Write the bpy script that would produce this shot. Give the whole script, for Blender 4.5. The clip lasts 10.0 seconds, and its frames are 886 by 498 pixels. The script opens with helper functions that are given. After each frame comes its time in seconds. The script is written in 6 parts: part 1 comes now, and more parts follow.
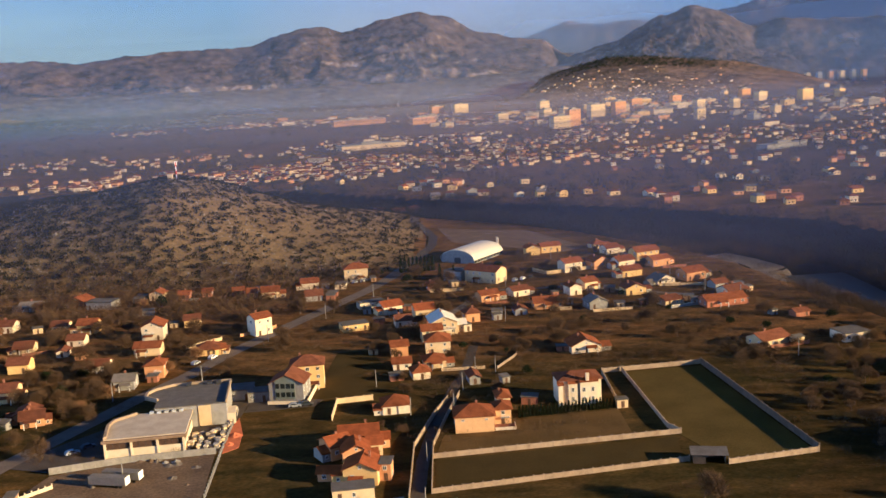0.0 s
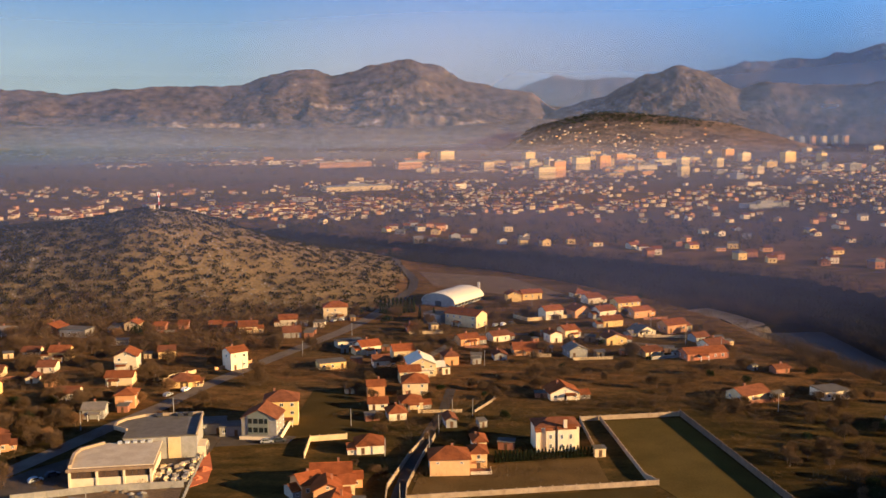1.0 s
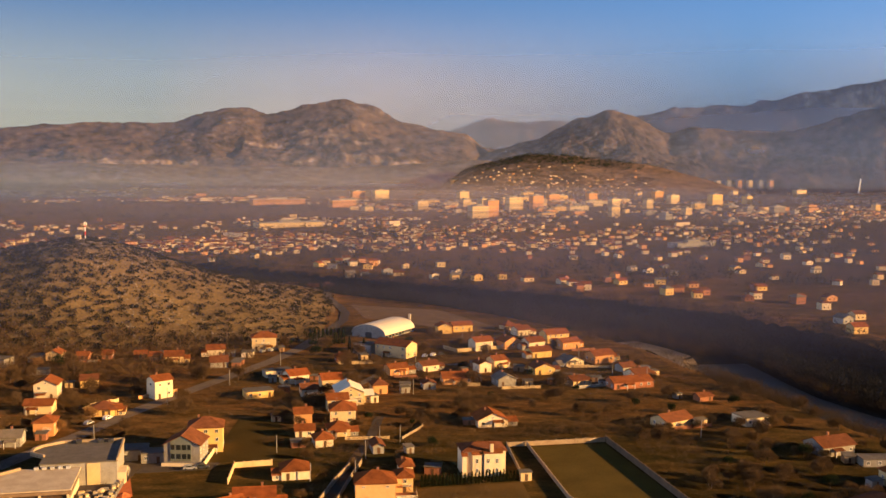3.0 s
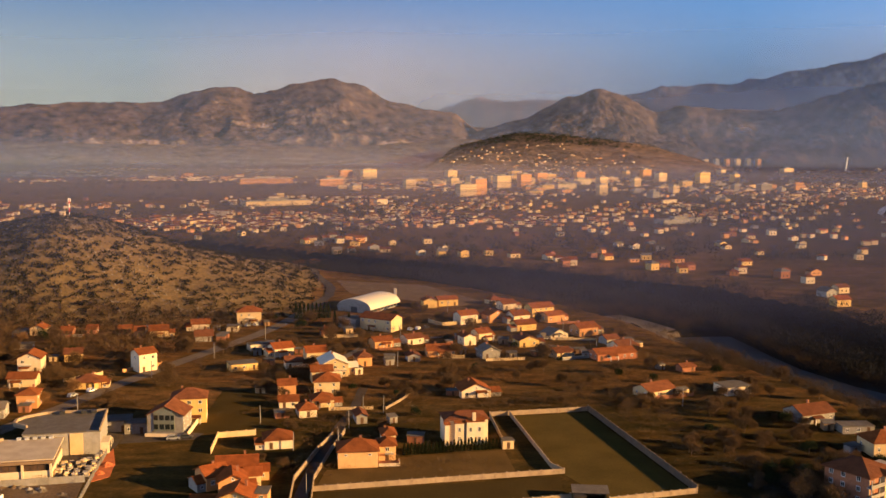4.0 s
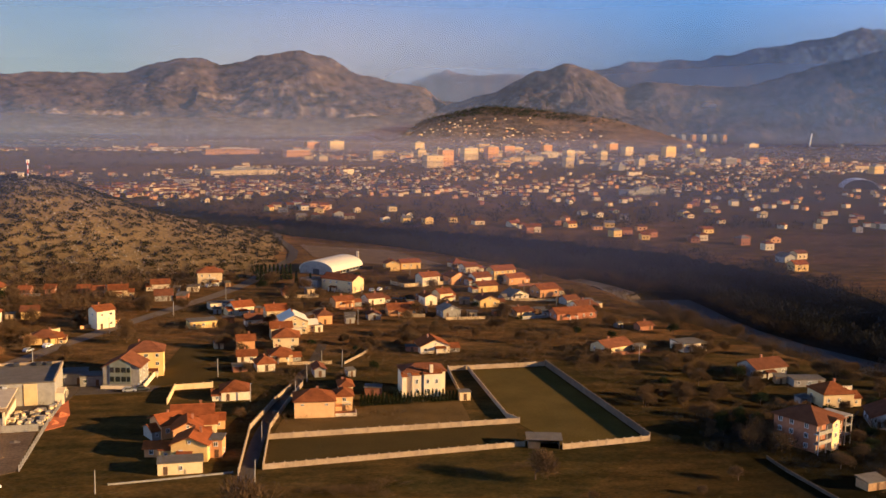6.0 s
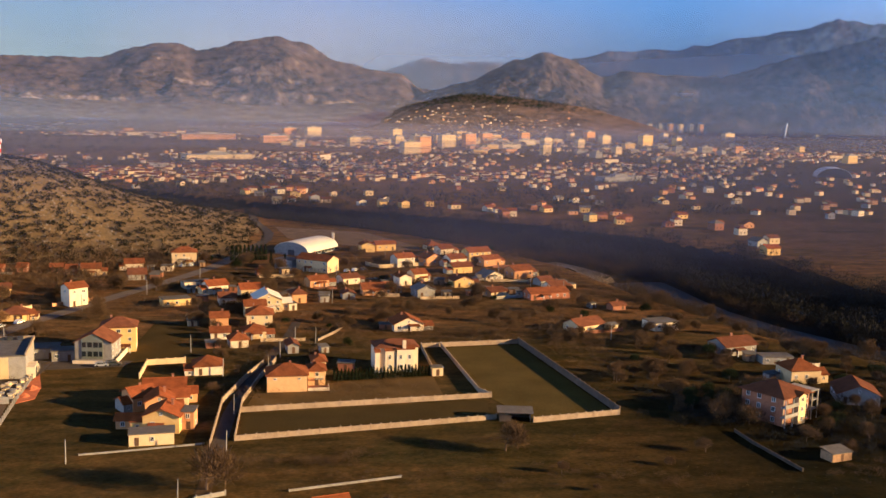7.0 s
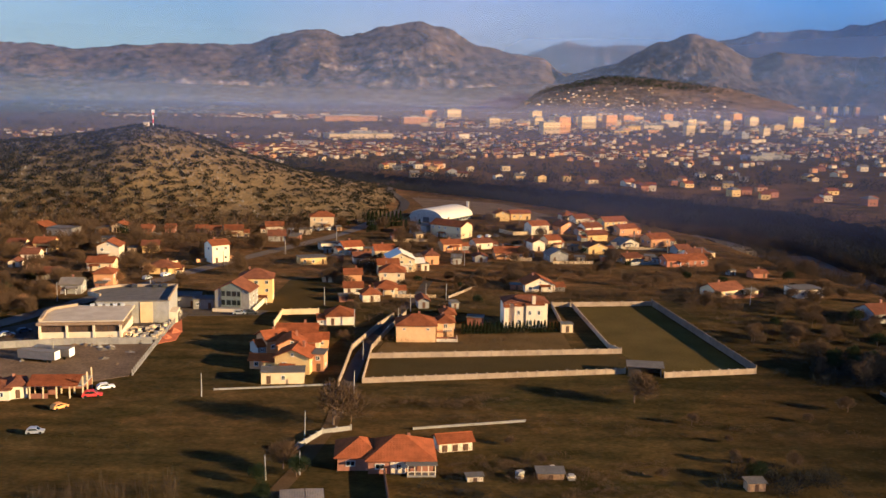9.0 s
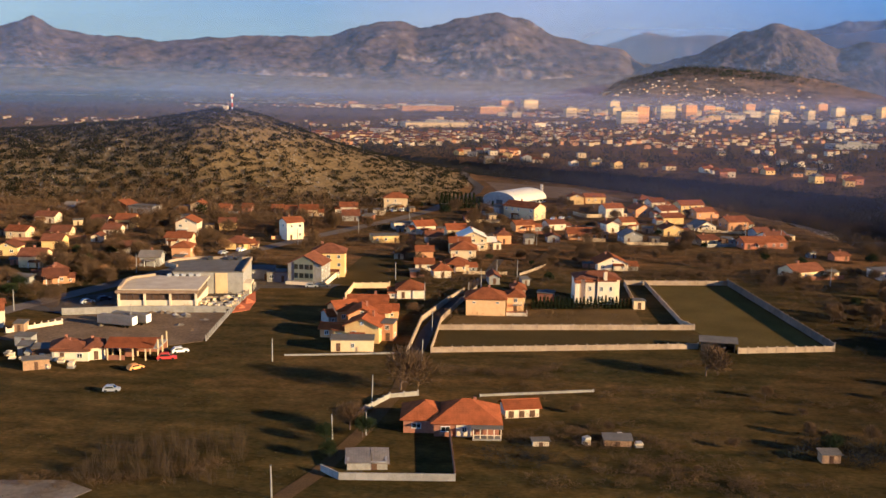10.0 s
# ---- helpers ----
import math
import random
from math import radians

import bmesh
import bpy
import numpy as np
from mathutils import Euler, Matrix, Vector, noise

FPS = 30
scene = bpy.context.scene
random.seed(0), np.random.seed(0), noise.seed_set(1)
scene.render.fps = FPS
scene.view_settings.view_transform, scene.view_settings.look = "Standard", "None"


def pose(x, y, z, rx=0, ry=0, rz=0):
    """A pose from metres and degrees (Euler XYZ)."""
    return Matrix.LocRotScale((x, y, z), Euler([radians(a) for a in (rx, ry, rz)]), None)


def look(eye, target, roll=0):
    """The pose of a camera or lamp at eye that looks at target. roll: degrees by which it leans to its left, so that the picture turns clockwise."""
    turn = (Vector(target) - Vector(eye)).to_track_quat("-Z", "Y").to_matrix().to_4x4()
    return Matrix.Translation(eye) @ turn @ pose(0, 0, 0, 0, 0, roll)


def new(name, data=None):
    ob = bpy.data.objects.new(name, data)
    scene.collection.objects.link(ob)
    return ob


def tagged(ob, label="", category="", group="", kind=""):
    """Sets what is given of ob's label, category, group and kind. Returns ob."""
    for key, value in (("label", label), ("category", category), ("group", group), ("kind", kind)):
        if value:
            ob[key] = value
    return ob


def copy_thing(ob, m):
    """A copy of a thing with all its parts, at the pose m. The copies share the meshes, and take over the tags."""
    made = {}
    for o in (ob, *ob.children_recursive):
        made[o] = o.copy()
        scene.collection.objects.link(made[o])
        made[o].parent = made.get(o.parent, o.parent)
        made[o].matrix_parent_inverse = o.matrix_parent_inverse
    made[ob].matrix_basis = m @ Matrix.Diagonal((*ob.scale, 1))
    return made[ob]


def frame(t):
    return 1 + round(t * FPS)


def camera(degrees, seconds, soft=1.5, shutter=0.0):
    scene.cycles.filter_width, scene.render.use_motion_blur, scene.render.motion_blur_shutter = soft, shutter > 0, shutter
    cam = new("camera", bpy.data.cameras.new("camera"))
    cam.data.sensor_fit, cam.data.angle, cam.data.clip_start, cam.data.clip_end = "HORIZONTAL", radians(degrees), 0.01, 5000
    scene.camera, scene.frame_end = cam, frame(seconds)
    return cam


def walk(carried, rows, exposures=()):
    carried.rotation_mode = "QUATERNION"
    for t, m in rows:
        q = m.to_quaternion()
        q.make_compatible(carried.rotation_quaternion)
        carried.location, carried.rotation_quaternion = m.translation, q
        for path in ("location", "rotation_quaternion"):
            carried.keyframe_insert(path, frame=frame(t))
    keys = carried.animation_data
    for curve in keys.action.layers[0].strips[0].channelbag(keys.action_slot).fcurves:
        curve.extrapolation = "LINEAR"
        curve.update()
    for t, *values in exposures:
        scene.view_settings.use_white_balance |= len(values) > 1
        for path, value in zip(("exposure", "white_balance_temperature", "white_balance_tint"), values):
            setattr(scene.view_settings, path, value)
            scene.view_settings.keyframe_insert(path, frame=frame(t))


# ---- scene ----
cam = camera(47.4, 10.0)
PATH = [
    (0, (-2.93, 1.79, 104.52), (-2.9106, 4.0549, 104.1175), -3.00),
    (0.5, (-3.31, 3.07, 103.06), (-3.2626, 5.3406, 102.7122), -1.10),
    (1, (-3.68, 4.17, 101.70), (-3.6133, 6.4515, 101.4024), -0.30),
    (1.5, (-3.00, 2.86, 99.16), (-2.9003, 5.1509, 98.9609), 0.30),
    (2, (-2.49, 2.86, 97.06), (-2.3529, 5.1451, 96.8978), 0.40),
    (2.5, (-2.40, 2.62, 97.27), (-2.2172, 4.9013, 97.0910), 0.50),
    (4, (0.45, 1.07, 93.53), (0.6900, 3.3476, 93.2811), 0.40),
    (4.5, (1.23, 0.79, 91.75), (1.4754, 3.0590, 91.4836), 0.30),
    (5, (1.88, 0.19, 89.96), (2.1516, 2.4529, 89.6804), 0.40),
    (5.5, (2.69, 0.03, 88.26), (2.9739, 2.2896, 87.9704), 0.60),
    (7, (4.66, -2.43, 82.94), (5.0220, -0.1782, 82.6125), 1.40),
    (7.5, (4.96, -2.77, 80.92), (5.2946, -0.5163, 80.5862), 1.60),
    (8, (5.83, -2.74, 78.77), (6.0755, -0.4749, 78.4254), 1.50),
    (8.5, (6.54, -2.09, 75.87), (6.6826, 0.1748, 75.5113), 1.30),
    (9, (7.47, -2.16, 72.91), (7.5175, 0.1092, 72.5466), 1.10),
    (9.5, (8.50, -2.28, 70.11), (8.4536, -0.0115, 69.7314), 1.00),
    (10, (9.10, -2.50, 67.25), (8.9757, -0.2392, 66.8679), 1.00),
]
walk(cam, [(t, look(eye, target, roll)) for t, eye, target, roll in PATH], [(0, 0.5, 3900, 4), (1, 0.6, 4400, 6), (2, 0.53, 5450, 11), (2.5, 0.53, 5450, 11), (5, 0.42, 4900, 10), (7, 0.56, 4350, 8), (10, 0.6, 3980, 5)])

# ---- light ----
SUN_EL, SUN_AZ = radians(13.5), radians(-22)
sun_dir = Vector((math.cos(SUN_EL) * math.cos(SUN_AZ), math.cos(SUN_EL) * math.sin(SUN_AZ), math.sin(SUN_EL)))
sun = new("sun", bpy.data.lights.new("sun", "SUN"))
sun.data.energy, sun.data.angle, sun.data.color = 11.0, radians(0.6), (1.0, 0.52, 0.14)
sun.matrix_world = look(sun_dir * 300, (0, 0, 0))
world = bpy.data.worlds.new("sky")
scene.world = world
world.use_nodes = True
wn = world.node_tree.nodes
sky = wn.new("ShaderNodeTexSky")
sky.sky_type, sky.sun_disc = "NISHITA", False
sky.sun_elevation, sky.sun_rotation = SUN_EL, radians(-112)
sky.air_density, sky.dust_density, sky.ozone_density = 0.65, 1.2, 2.6
wn["Background"].inputs[1].default_value = 0.078
world.node_tree.links.new(sky.outputs[0], wn["Background"].inputs[0])

# ---- materials ----
MATS = {}


def mat(name, base, rough=0.85, scale=1.0, amount=0.35, tint=None, bump=0.0, metal=0.0, rand=0.0, fine=8.0, spec=0.1):
    """Procedural paint: two scales of noise between the base and its tint, with a random shift for each object."""
    m = bpy.data.materials.new(name)
    m.use_nodes = True
    n, l = m.node_tree.nodes, m.node_tree.links
    b = n["Principled BSDF"]
    b.inputs["Roughness"].default_value = rough
    b.inputs["Metallic"].default_value = metal
    b.inputs["Specular IOR Level"].default_value = spec
    co = n.new("ShaderNodeNewGeometry")
    big = n.new("ShaderNodeTexNoise")
    big.inputs["Scale"].default_value, big.inputs["Detail"].default_value = scale, 4
    small = n.new("ShaderNodeTexNoise")
    small.inputs["Scale"].default_value, small.inputs["Detail"].default_value = scale * fine, 3
    for t in (big, small):
        l.new(co.outputs["Position"], t.inputs["Vector"])
    add = n.new("ShaderNodeMath")
    add.operation = "MULTIPLY_ADD"
    add.inputs[1].default_value = 0.5
    l.new(small.outputs[0], add.inputs[0])
    half = n.new("ShaderNodeMath")
    half.operation = "MULTIPLY"
    half.inputs[1].default_value = 0.5
    l.new(big.outputs[0], half.inputs[0])
    l.new(half.outputs[0], add.inputs[2])
    ramp = n.new("ShaderNodeValToRGB")
    tint = tint or [c * (1 - amount) for c in base]
    ramp.color_ramp.elements[0].position, ramp.color_ramp.elements[1].position = 0.36, 0.62
    ramp.color_ramp.elements[0].color, ramp.color_ramp.elements[1].color = (*tint, 1), (*base, 1)
    l.new(add.outputs[0], ramp.inputs[0])
    out = ramp.outputs[0]
    if rand:
        info = n.new("ShaderNodeObjectInfo")
        hsv = n.new("ShaderNodeHueSaturation")
        rng = n.new("ShaderNodeMapRange")
        rng.inputs["To Min"].default_value, rng.inputs["To Max"].default_value = 1 - rand, 1 + rand * 0.6
        l.new(info.outputs["Random"], rng.inputs["Value"])
        l.new(rng.outputs[0], hsv.inputs["Value"])
        l.new(out, hsv.inputs["Color"])
        out = hsv.outputs[0]
    l.new(out, b.inputs["Base Color"])
    if bump:
        bp = n.new("ShaderNodeBump")
        bp.inputs["Strength"].default_value, bp.inputs["Distance"].default_value = 0.6, bump
        l.new(add.outputs[0], bp.inputs["Height"])
        l.new(bp.outputs[0], b.inputs["Normal"])
    MATS[name] = m
    return m


def island_tint(m, low, high):
    """Vary the colour of a joined mesh from piece to piece."""
    n, l = m.node_tree.nodes, m.node_tree.links
    b = n["Principled BSDF"]
    src = b.inputs["Base Color"].links[0].from_socket
    g = n.new("ShaderNodeNewGeometry")
    r = n.new("ShaderNodeMapRange")
    r.inputs["To Min"].default_value, r.inputs["To Max"].default_value = low, high
    h = n.new("ShaderNodeHueSaturation")
    l.new(g.outputs["Random Per Island"], r.inputs["Value"])
    l.new(r.outputs[0], h.inputs["Value"])
    l.new(src, h.inputs["Color"])
    l.new(h.outputs[0], b.inputs["Base Color"])


def tile_mat(name, base, tint):
    """Roof tiles: rows of pantiles as a fine relief over faded clay."""
    m = mat(name, base, 0.9, 0.5, tint=tint, rand=0.22, fine=12, spec=0.04)
    n, l = m.node_tree.nodes, m.node_tree.links
    b = n["Principled BSDF"]
    tc = n.new("ShaderNodeTexCoord")
    w = n.new("ShaderNodeTexWave")
    w.bands_direction, w.inputs["Scale"].default_value, w.inputs["Distortion"].default_value = "X", 1.1, 0.4
    w2 = n.new("ShaderNodeTexWave")
    w2.bands_direction, w2.inputs["Scale"].default_value = "Z", 1.4
    l.new(tc.outputs["Object"], w.inputs["Vector"])
    l.new(tc.outputs["Object"], w2.inputs["Vector"])
    s = n.new("ShaderNodeMath")
    l.new(w.outputs["Fac"], s.inputs[0])
    l.new(w2.outputs["Fac"], s.inputs[1])
    bp = n.new("ShaderNodeBump")
    bp.inputs["Strength"].default_value, bp.inputs["Distance"].default_value = 0.5, 0.06
    l.new(s.outputs[0], bp.inputs["Height"])
    l.new(bp.outputs[0], b.inputs["Normal"])
    return m


mat("white", (0.67, 0.56, 0.38), 0.85, 0.6, tint=(0.57, 0.46, 0.3), rand=0.12)
mat("cream", (0.63, 0.48, 0.25), 0.85, 0.6, tint=(0.53, 0.39, 0.2), rand=0.15)
mat("yellow", (0.657, 0.45, 0.141), 0.85, 0.6, tint=(0.569, 0.37, 0.116), rand=0.12)
mat("orange", (0.573, 0.303, 0.114), 0.85, 0.6, tint=(0.493, 0.248, 0.0916), rand=0.15)
mat("grey", (0.315, 0.3, 0.277), 0.9, 0.6, tint=(0.225, 0.21, 0.195), rand=0.2)
mat("concrete", (0.3, 0.277, 0.247), 0.92, 0.8, tint=(0.203, 0.188, 0.165), bump=0.02, rand=0.15)
mat("panel_grey", (0.17, 0.185, 0.15), 0.85, 0.6, tint=(0.13, 0.142, 0.118))
mat("weathered_grey", (0.19, 0.17, 0.145), 0.8, 0.8, tint=(0.14, 0.125, 0.108))
mat("brick", (0.315, 0.143, 0.075), 0.9, 1.5, tint=(0.225, 0.0975, 0.0525), rand=0.2)
mat("brickred", (0.375, 0.15, 0.0675), 0.9, 1.5, tint=(0.27, 0.105, 0.0525), rand=0.1)
tile_mat("red", (0.24, 0.08, 0.021), (0.13, 0.044, 0.014))
tile_mat("bright", (0.29, 0.085, 0.019), (0.16, 0.05, 0.013))
mat("peach", (0.64, 0.41, 0.17), 0.85, 0.6, tint=(0.56, 0.34, 0.135), rand=0.05)
tile_mat("brown", (0.17, 0.066, 0.028), (0.1, 0.04, 0.019))
tile_mat("grey_tile", (0.2, 0.17, 0.14), (0.13, 0.11, 0.09))
mat("roof_felt", (0.14, 0.122, 0.102), 0.9, 0.4, tint=(0.09, 0.08, 0.067))
mat("pale_roof", (0.5, 0.41, 0.28), 0.85, 0.3, tint=(0.36, 0.29, 0.2))
mat("sheet_metal", (0.55, 0.55, 0.55), 0.45, 0.5, tint=(0.42, 0.42, 0.43), metal=0.3)
mat("white_sheet", (0.7, 0.63, 0.5), 0.5, 0.3, tint=(0.62, 0.55, 0.43))
mat("glass", (0.02, 0.025, 0.03), 0.12, 1.0, 0.3, spec=0.6)
mat("frame_white", (0.7, 0.68, 0.64), 0.6, 2.0, 0.15)
mat("brown_band", (0.1, 0.062, 0.04), 0.25, 0.8, tint=(0.05, 0.034, 0.025), spec=0.4)
mat("fascia_brown", (0.24, 0.165, 0.1), 0.7, 0.8, 0.3)
mat("dark_wood", (0.12, 0.07, 0.04), 0.8, 2.0, 0.4)
mat("wood", (0.35, 0.22, 0.11), 0.8, 2.0, 0.4)
mat("dark_metal", (0.08, 0.08, 0.09), 0.5, 2.0, 0.3, metal=0.5)
mat("rubber", (0.02, 0.02, 0.02), 0.9, 4.0, 0.3)
mat("asphalt", (0.16, 0.127, 0.095), 0.9, 0.25, tint=(0.12, 0.096, 0.074), bump=0.01, spec=0.02)
mat("dark_asphalt", (0.085, 0.07, 0.058), 0.9, 0.3, tint=(0.06, 0.05, 0.042), bump=0.01, spec=0.02)
mat("gravel", (0.182, 0.15, 0.112), 0.95, 0.12, tint=(0.119, 0.0945, 0.0665), bump=0.05, spec=0.02)
mat("tan", (0.36, 0.278, 0.18), 0.9, 0.6, tint=(0.244, 0.18, 0.117), rand=0.12)
# Tan wall's shaded face, with the shade put into the colour.
mat("shaded_wall", (0.13, 0.1, 0.072), 0.92, 0.7, tint=(0.08, 0.063, 0.048), bump=0.02, rand=0.1)
mat("yard_dirt", (0.185, 0.125, 0.067), 0.95, 0.15, tint=(0.1, 0.068, 0.038), bump=0.05, spec=0.02)
mat("red_earth", (0.5, 0.16, 0.05), 0.95, 0.5, tint=(0.36, 0.11, 0.04), bump=0.05, spec=0.02)
# Near-black gorge floor: shade beneath dense woods put into the colour.
mat("gorge_shade", (0.022, 0.02, 0.017), 0.97, 0.1, tint=(0.012, 0.0115, 0.011), bump=0.2, fine=10, spec=0.02)
mat("rock", (0.28, 0.235, 0.17), 0.95, 0.3, tint=(0.15, 0.12, 0.09), bump=0.05, spec=0.02)
mat("brown_turf", (0.125, 0.076, 0.022), 0.95, 0.09, tint=(0.075, 0.048, 0.014), bump=0.03, fine=22, spec=0.02)
mat("dry_grass", (0.075, 0.056, 0.018), 0.95, 0.4, tint=(0.045, 0.036, 0.012), spec=0.02)
mat("dark_wall", (0.085, 0.07, 0.055), 0.95, 0.8, tint=(0.05, 0.042, 0.034), bump=0.03, spec=0.02)
mat("bark", (0.13, 0.09, 0.06), 0.95, 3.0, 0.4, spec=0.02)
mat("twig", (0.105, 0.066, 0.03), 0.95, 0.5, tint=(0.0595, 0.0391, 0.0221), spec=0.02)
mat("grey_twig", (0.06, 0.042, 0.024), 0.95, 0.5, tint=(0.036, 0.026, 0.016), spec=0.02)
# Dark and bluish: the gorge's shade and haze are put into this colour.
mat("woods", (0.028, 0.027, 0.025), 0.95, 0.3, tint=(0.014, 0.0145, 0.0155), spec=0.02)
mat("dry_leaf", (0.22, 0.12, 0.045), 0.9, 0.5, tint=(0.14, 0.08, 0.03), spec=0.02)
mat("evergreen", (0.022, 0.029, 0.012), 0.9, 0.8, tint=(0.012, 0.017, 0.008), spec=0.02)
mat("scrub", (0.026, 0.023, 0.012), 0.95, 0.2, tint=(0.014, 0.013, 0.008), spec=0.02)
mat("orange_paint", (0.75, 0.33, 0.06), 0.5, 2.0, 0.2)
mat("red_paint", (0.55, 0.05, 0.03), 0.4, 2.0, 0.2)
mat("white_paint", (0.8, 0.78, 0.74), 0.4, 2.0, 0.1)
mat("silver_paint", (0.45, 0.46, 0.48), 0.35, 2.0, 0.1, metal=0.4)
mat("dark_paint", (0.05, 0.055, 0.07), 0.3, 2.0, 0.2)
mat("lawn", (0.098, 0.068, 0.0145), 0.95, 0.09, tint=(0.062, 0.045, 0.0095), bump=0.03, fine=22, spec=0.02)
mat("lawn_dark", (0.065, 0.044, 0.011), 0.95, 0.09, tint=(0.042, 0.03, 0.008), bump=0.03, fine=22, spec=0.02)
mat("ploughed", (0.104, 0.064, 0.0252), 0.95, 0.12, tint=(0.068, 0.0424, 0.0175), bump=0.04, fine=20, spec=0.02)
for key in ("dry_grass", "twig", "woods", "scrub", "rock", "dry_leaf", "evergreen"):
    island_tint(MATS[key], 0.65, 1.35)


def ground_material():
    """Winter valley ground: olive and golden fields, bare soil streaks and fine tussocks."""
    m = mat("ground", (0.084, 0.054, 0.014), 0.97, 0.018, tint=(0.044, 0.035, 0.0098), bump=0.05, fine=26, spec=0.02)
    n, l = m.node_tree.nodes, m.node_tree.links
    b = n["Principled BSDF"]
    src = b.inputs["Base Color"].links[0].from_socket
    co = n.new("ShaderNodeNewGeometry")

    def layer(kind, scale, low, high, turn, src, p0=0.3, p1=0.7, detail=3):
        mp = n.new("ShaderNodeMapping")
        mp.inputs["Rotation"].default_value, mp.inputs["Scale"].default_value = (0, 0, turn), scale
        v = n.new("ShaderNodeTex" + kind)
        v.inputs["Scale"].default_value = 1.0
        l.new(co.outputs["Position"], mp.inputs["Vector"])
        l.new(mp.outputs[0], v.inputs["Vector"])
        r = n.new("ShaderNodeValToRGB")
        r.color_ramp.elements[0].position, r.color_ramp.elements[1].position = p0, p1
        r.color_ramp.elements[0].color, r.color_ramp.elements[1].color = (*low, 1), (*high, 1)
        if kind == "Noise":
            v.inputs["Detail"].default_value = detail
            l.new(v.outputs[0], r.inputs[0])
        else:
            sep = n.new("ShaderNodeSeparateColor")
            l.new(v.outputs["Color"], sep.inputs[0])
            l.new(sep.outputs[0], r.inputs[0])
        mx = n.new("ShaderNodeMix")
        mx.data_type, mx.blend_type = "RGBA", "MULTIPLY"
        mx.inputs[0].default_value = 1.0
        l.new(src, mx.inputs[6])
        l.new(r.outputs[0], mx.inputs[7])
        return mx.outputs[2]

    src = layer("Voronoi", (0.011, 0.03, 0), (0.84, 0.88, 0.84), (1.12, 1.03, 1.0), 0.5, src, 0.0, 1.0)
    src = layer("Noise", (0.02, 0.16, 0), (0.68, 0.74, 0.75), (1.22, 1.14, 1.05), 0.12, src, 0.35, 0.65, 5)
    src = layer("Noise", (0.9, 1.5, 0), (0.7, 0.7, 0.7), (1.25, 1.25, 1.2), 0.3, src, 0.3, 0.7, 4)
    src = layer("Noise", (0.11, 0.2, 0), (0.62, 0.66, 0.66), (1.3, 1.26, 1.2), 0.7, src, 0.32, 0.68, 4)
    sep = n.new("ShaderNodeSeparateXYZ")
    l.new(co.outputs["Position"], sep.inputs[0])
    # Lighter, mauve-shifted ground colour from y 310 to 390 outwards.
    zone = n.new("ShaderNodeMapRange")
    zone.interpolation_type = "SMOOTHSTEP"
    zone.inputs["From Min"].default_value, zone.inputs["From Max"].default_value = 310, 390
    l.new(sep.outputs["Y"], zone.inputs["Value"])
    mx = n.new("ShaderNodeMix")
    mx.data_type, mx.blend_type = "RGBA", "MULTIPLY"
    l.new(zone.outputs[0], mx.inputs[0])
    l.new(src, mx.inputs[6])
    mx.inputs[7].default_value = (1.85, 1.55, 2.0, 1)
    # Near ground turns darker olive eastwards, with shade and vignetting put into it.
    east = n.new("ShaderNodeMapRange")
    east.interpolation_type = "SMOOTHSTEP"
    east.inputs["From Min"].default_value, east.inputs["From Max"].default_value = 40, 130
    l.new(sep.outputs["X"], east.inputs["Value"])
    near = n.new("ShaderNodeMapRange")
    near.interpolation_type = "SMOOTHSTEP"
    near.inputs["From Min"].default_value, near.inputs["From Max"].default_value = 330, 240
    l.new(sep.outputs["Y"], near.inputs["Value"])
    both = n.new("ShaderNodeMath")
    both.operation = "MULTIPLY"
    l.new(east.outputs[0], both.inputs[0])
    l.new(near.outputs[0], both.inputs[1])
    east_shade = n.new("ShaderNodeMix")
    east_shade.data_type, east_shade.blend_type = "RGBA", "MULTIPLY"
    l.new(both.outputs[0], east_shade.inputs[0])
    l.new(mx.outputs[2], east_shade.inputs[6])
    east_shade.inputs[7].default_value = (0.32, 0.36, 0.4, 1)
    # Eastern plain darker: weaker light under smoke put into its olive tone.
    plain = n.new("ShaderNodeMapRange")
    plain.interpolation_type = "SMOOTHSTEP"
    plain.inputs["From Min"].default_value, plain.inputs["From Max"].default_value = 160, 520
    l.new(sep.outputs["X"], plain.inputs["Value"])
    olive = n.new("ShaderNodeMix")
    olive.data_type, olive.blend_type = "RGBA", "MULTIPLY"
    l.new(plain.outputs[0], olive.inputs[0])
    l.new(east_shade.outputs[2], olive.inputs[6])
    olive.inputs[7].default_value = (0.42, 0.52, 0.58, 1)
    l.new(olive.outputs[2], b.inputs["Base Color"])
    return m


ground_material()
mat("hill_grass", (0.215, 0.145, 0.056), 0.97, 0.035, tint=(0.1, 0.07, 0.029), bump=0.7, fine=12, spec=0.02)


# ---- shapes ----
def part(name, bm, material, parent=None, label=""):
    """Link a bmesh as one mesh object under a thing or a part."""
    me = bpy.data.meshes.new(name)
    bm.to_mesh(me)
    bm.free()
    me.materials.append(MATS[material])
    ob = new(name, me)
    ob.parent = parent
    if label:
        ob["label"] = label
    return ob


def share(name, me, parent, m):
    """Another object on a mesh that exists already."""
    ob = new(name, me)
    ob.parent = parent
    ob.matrix_basis = m
    return ob


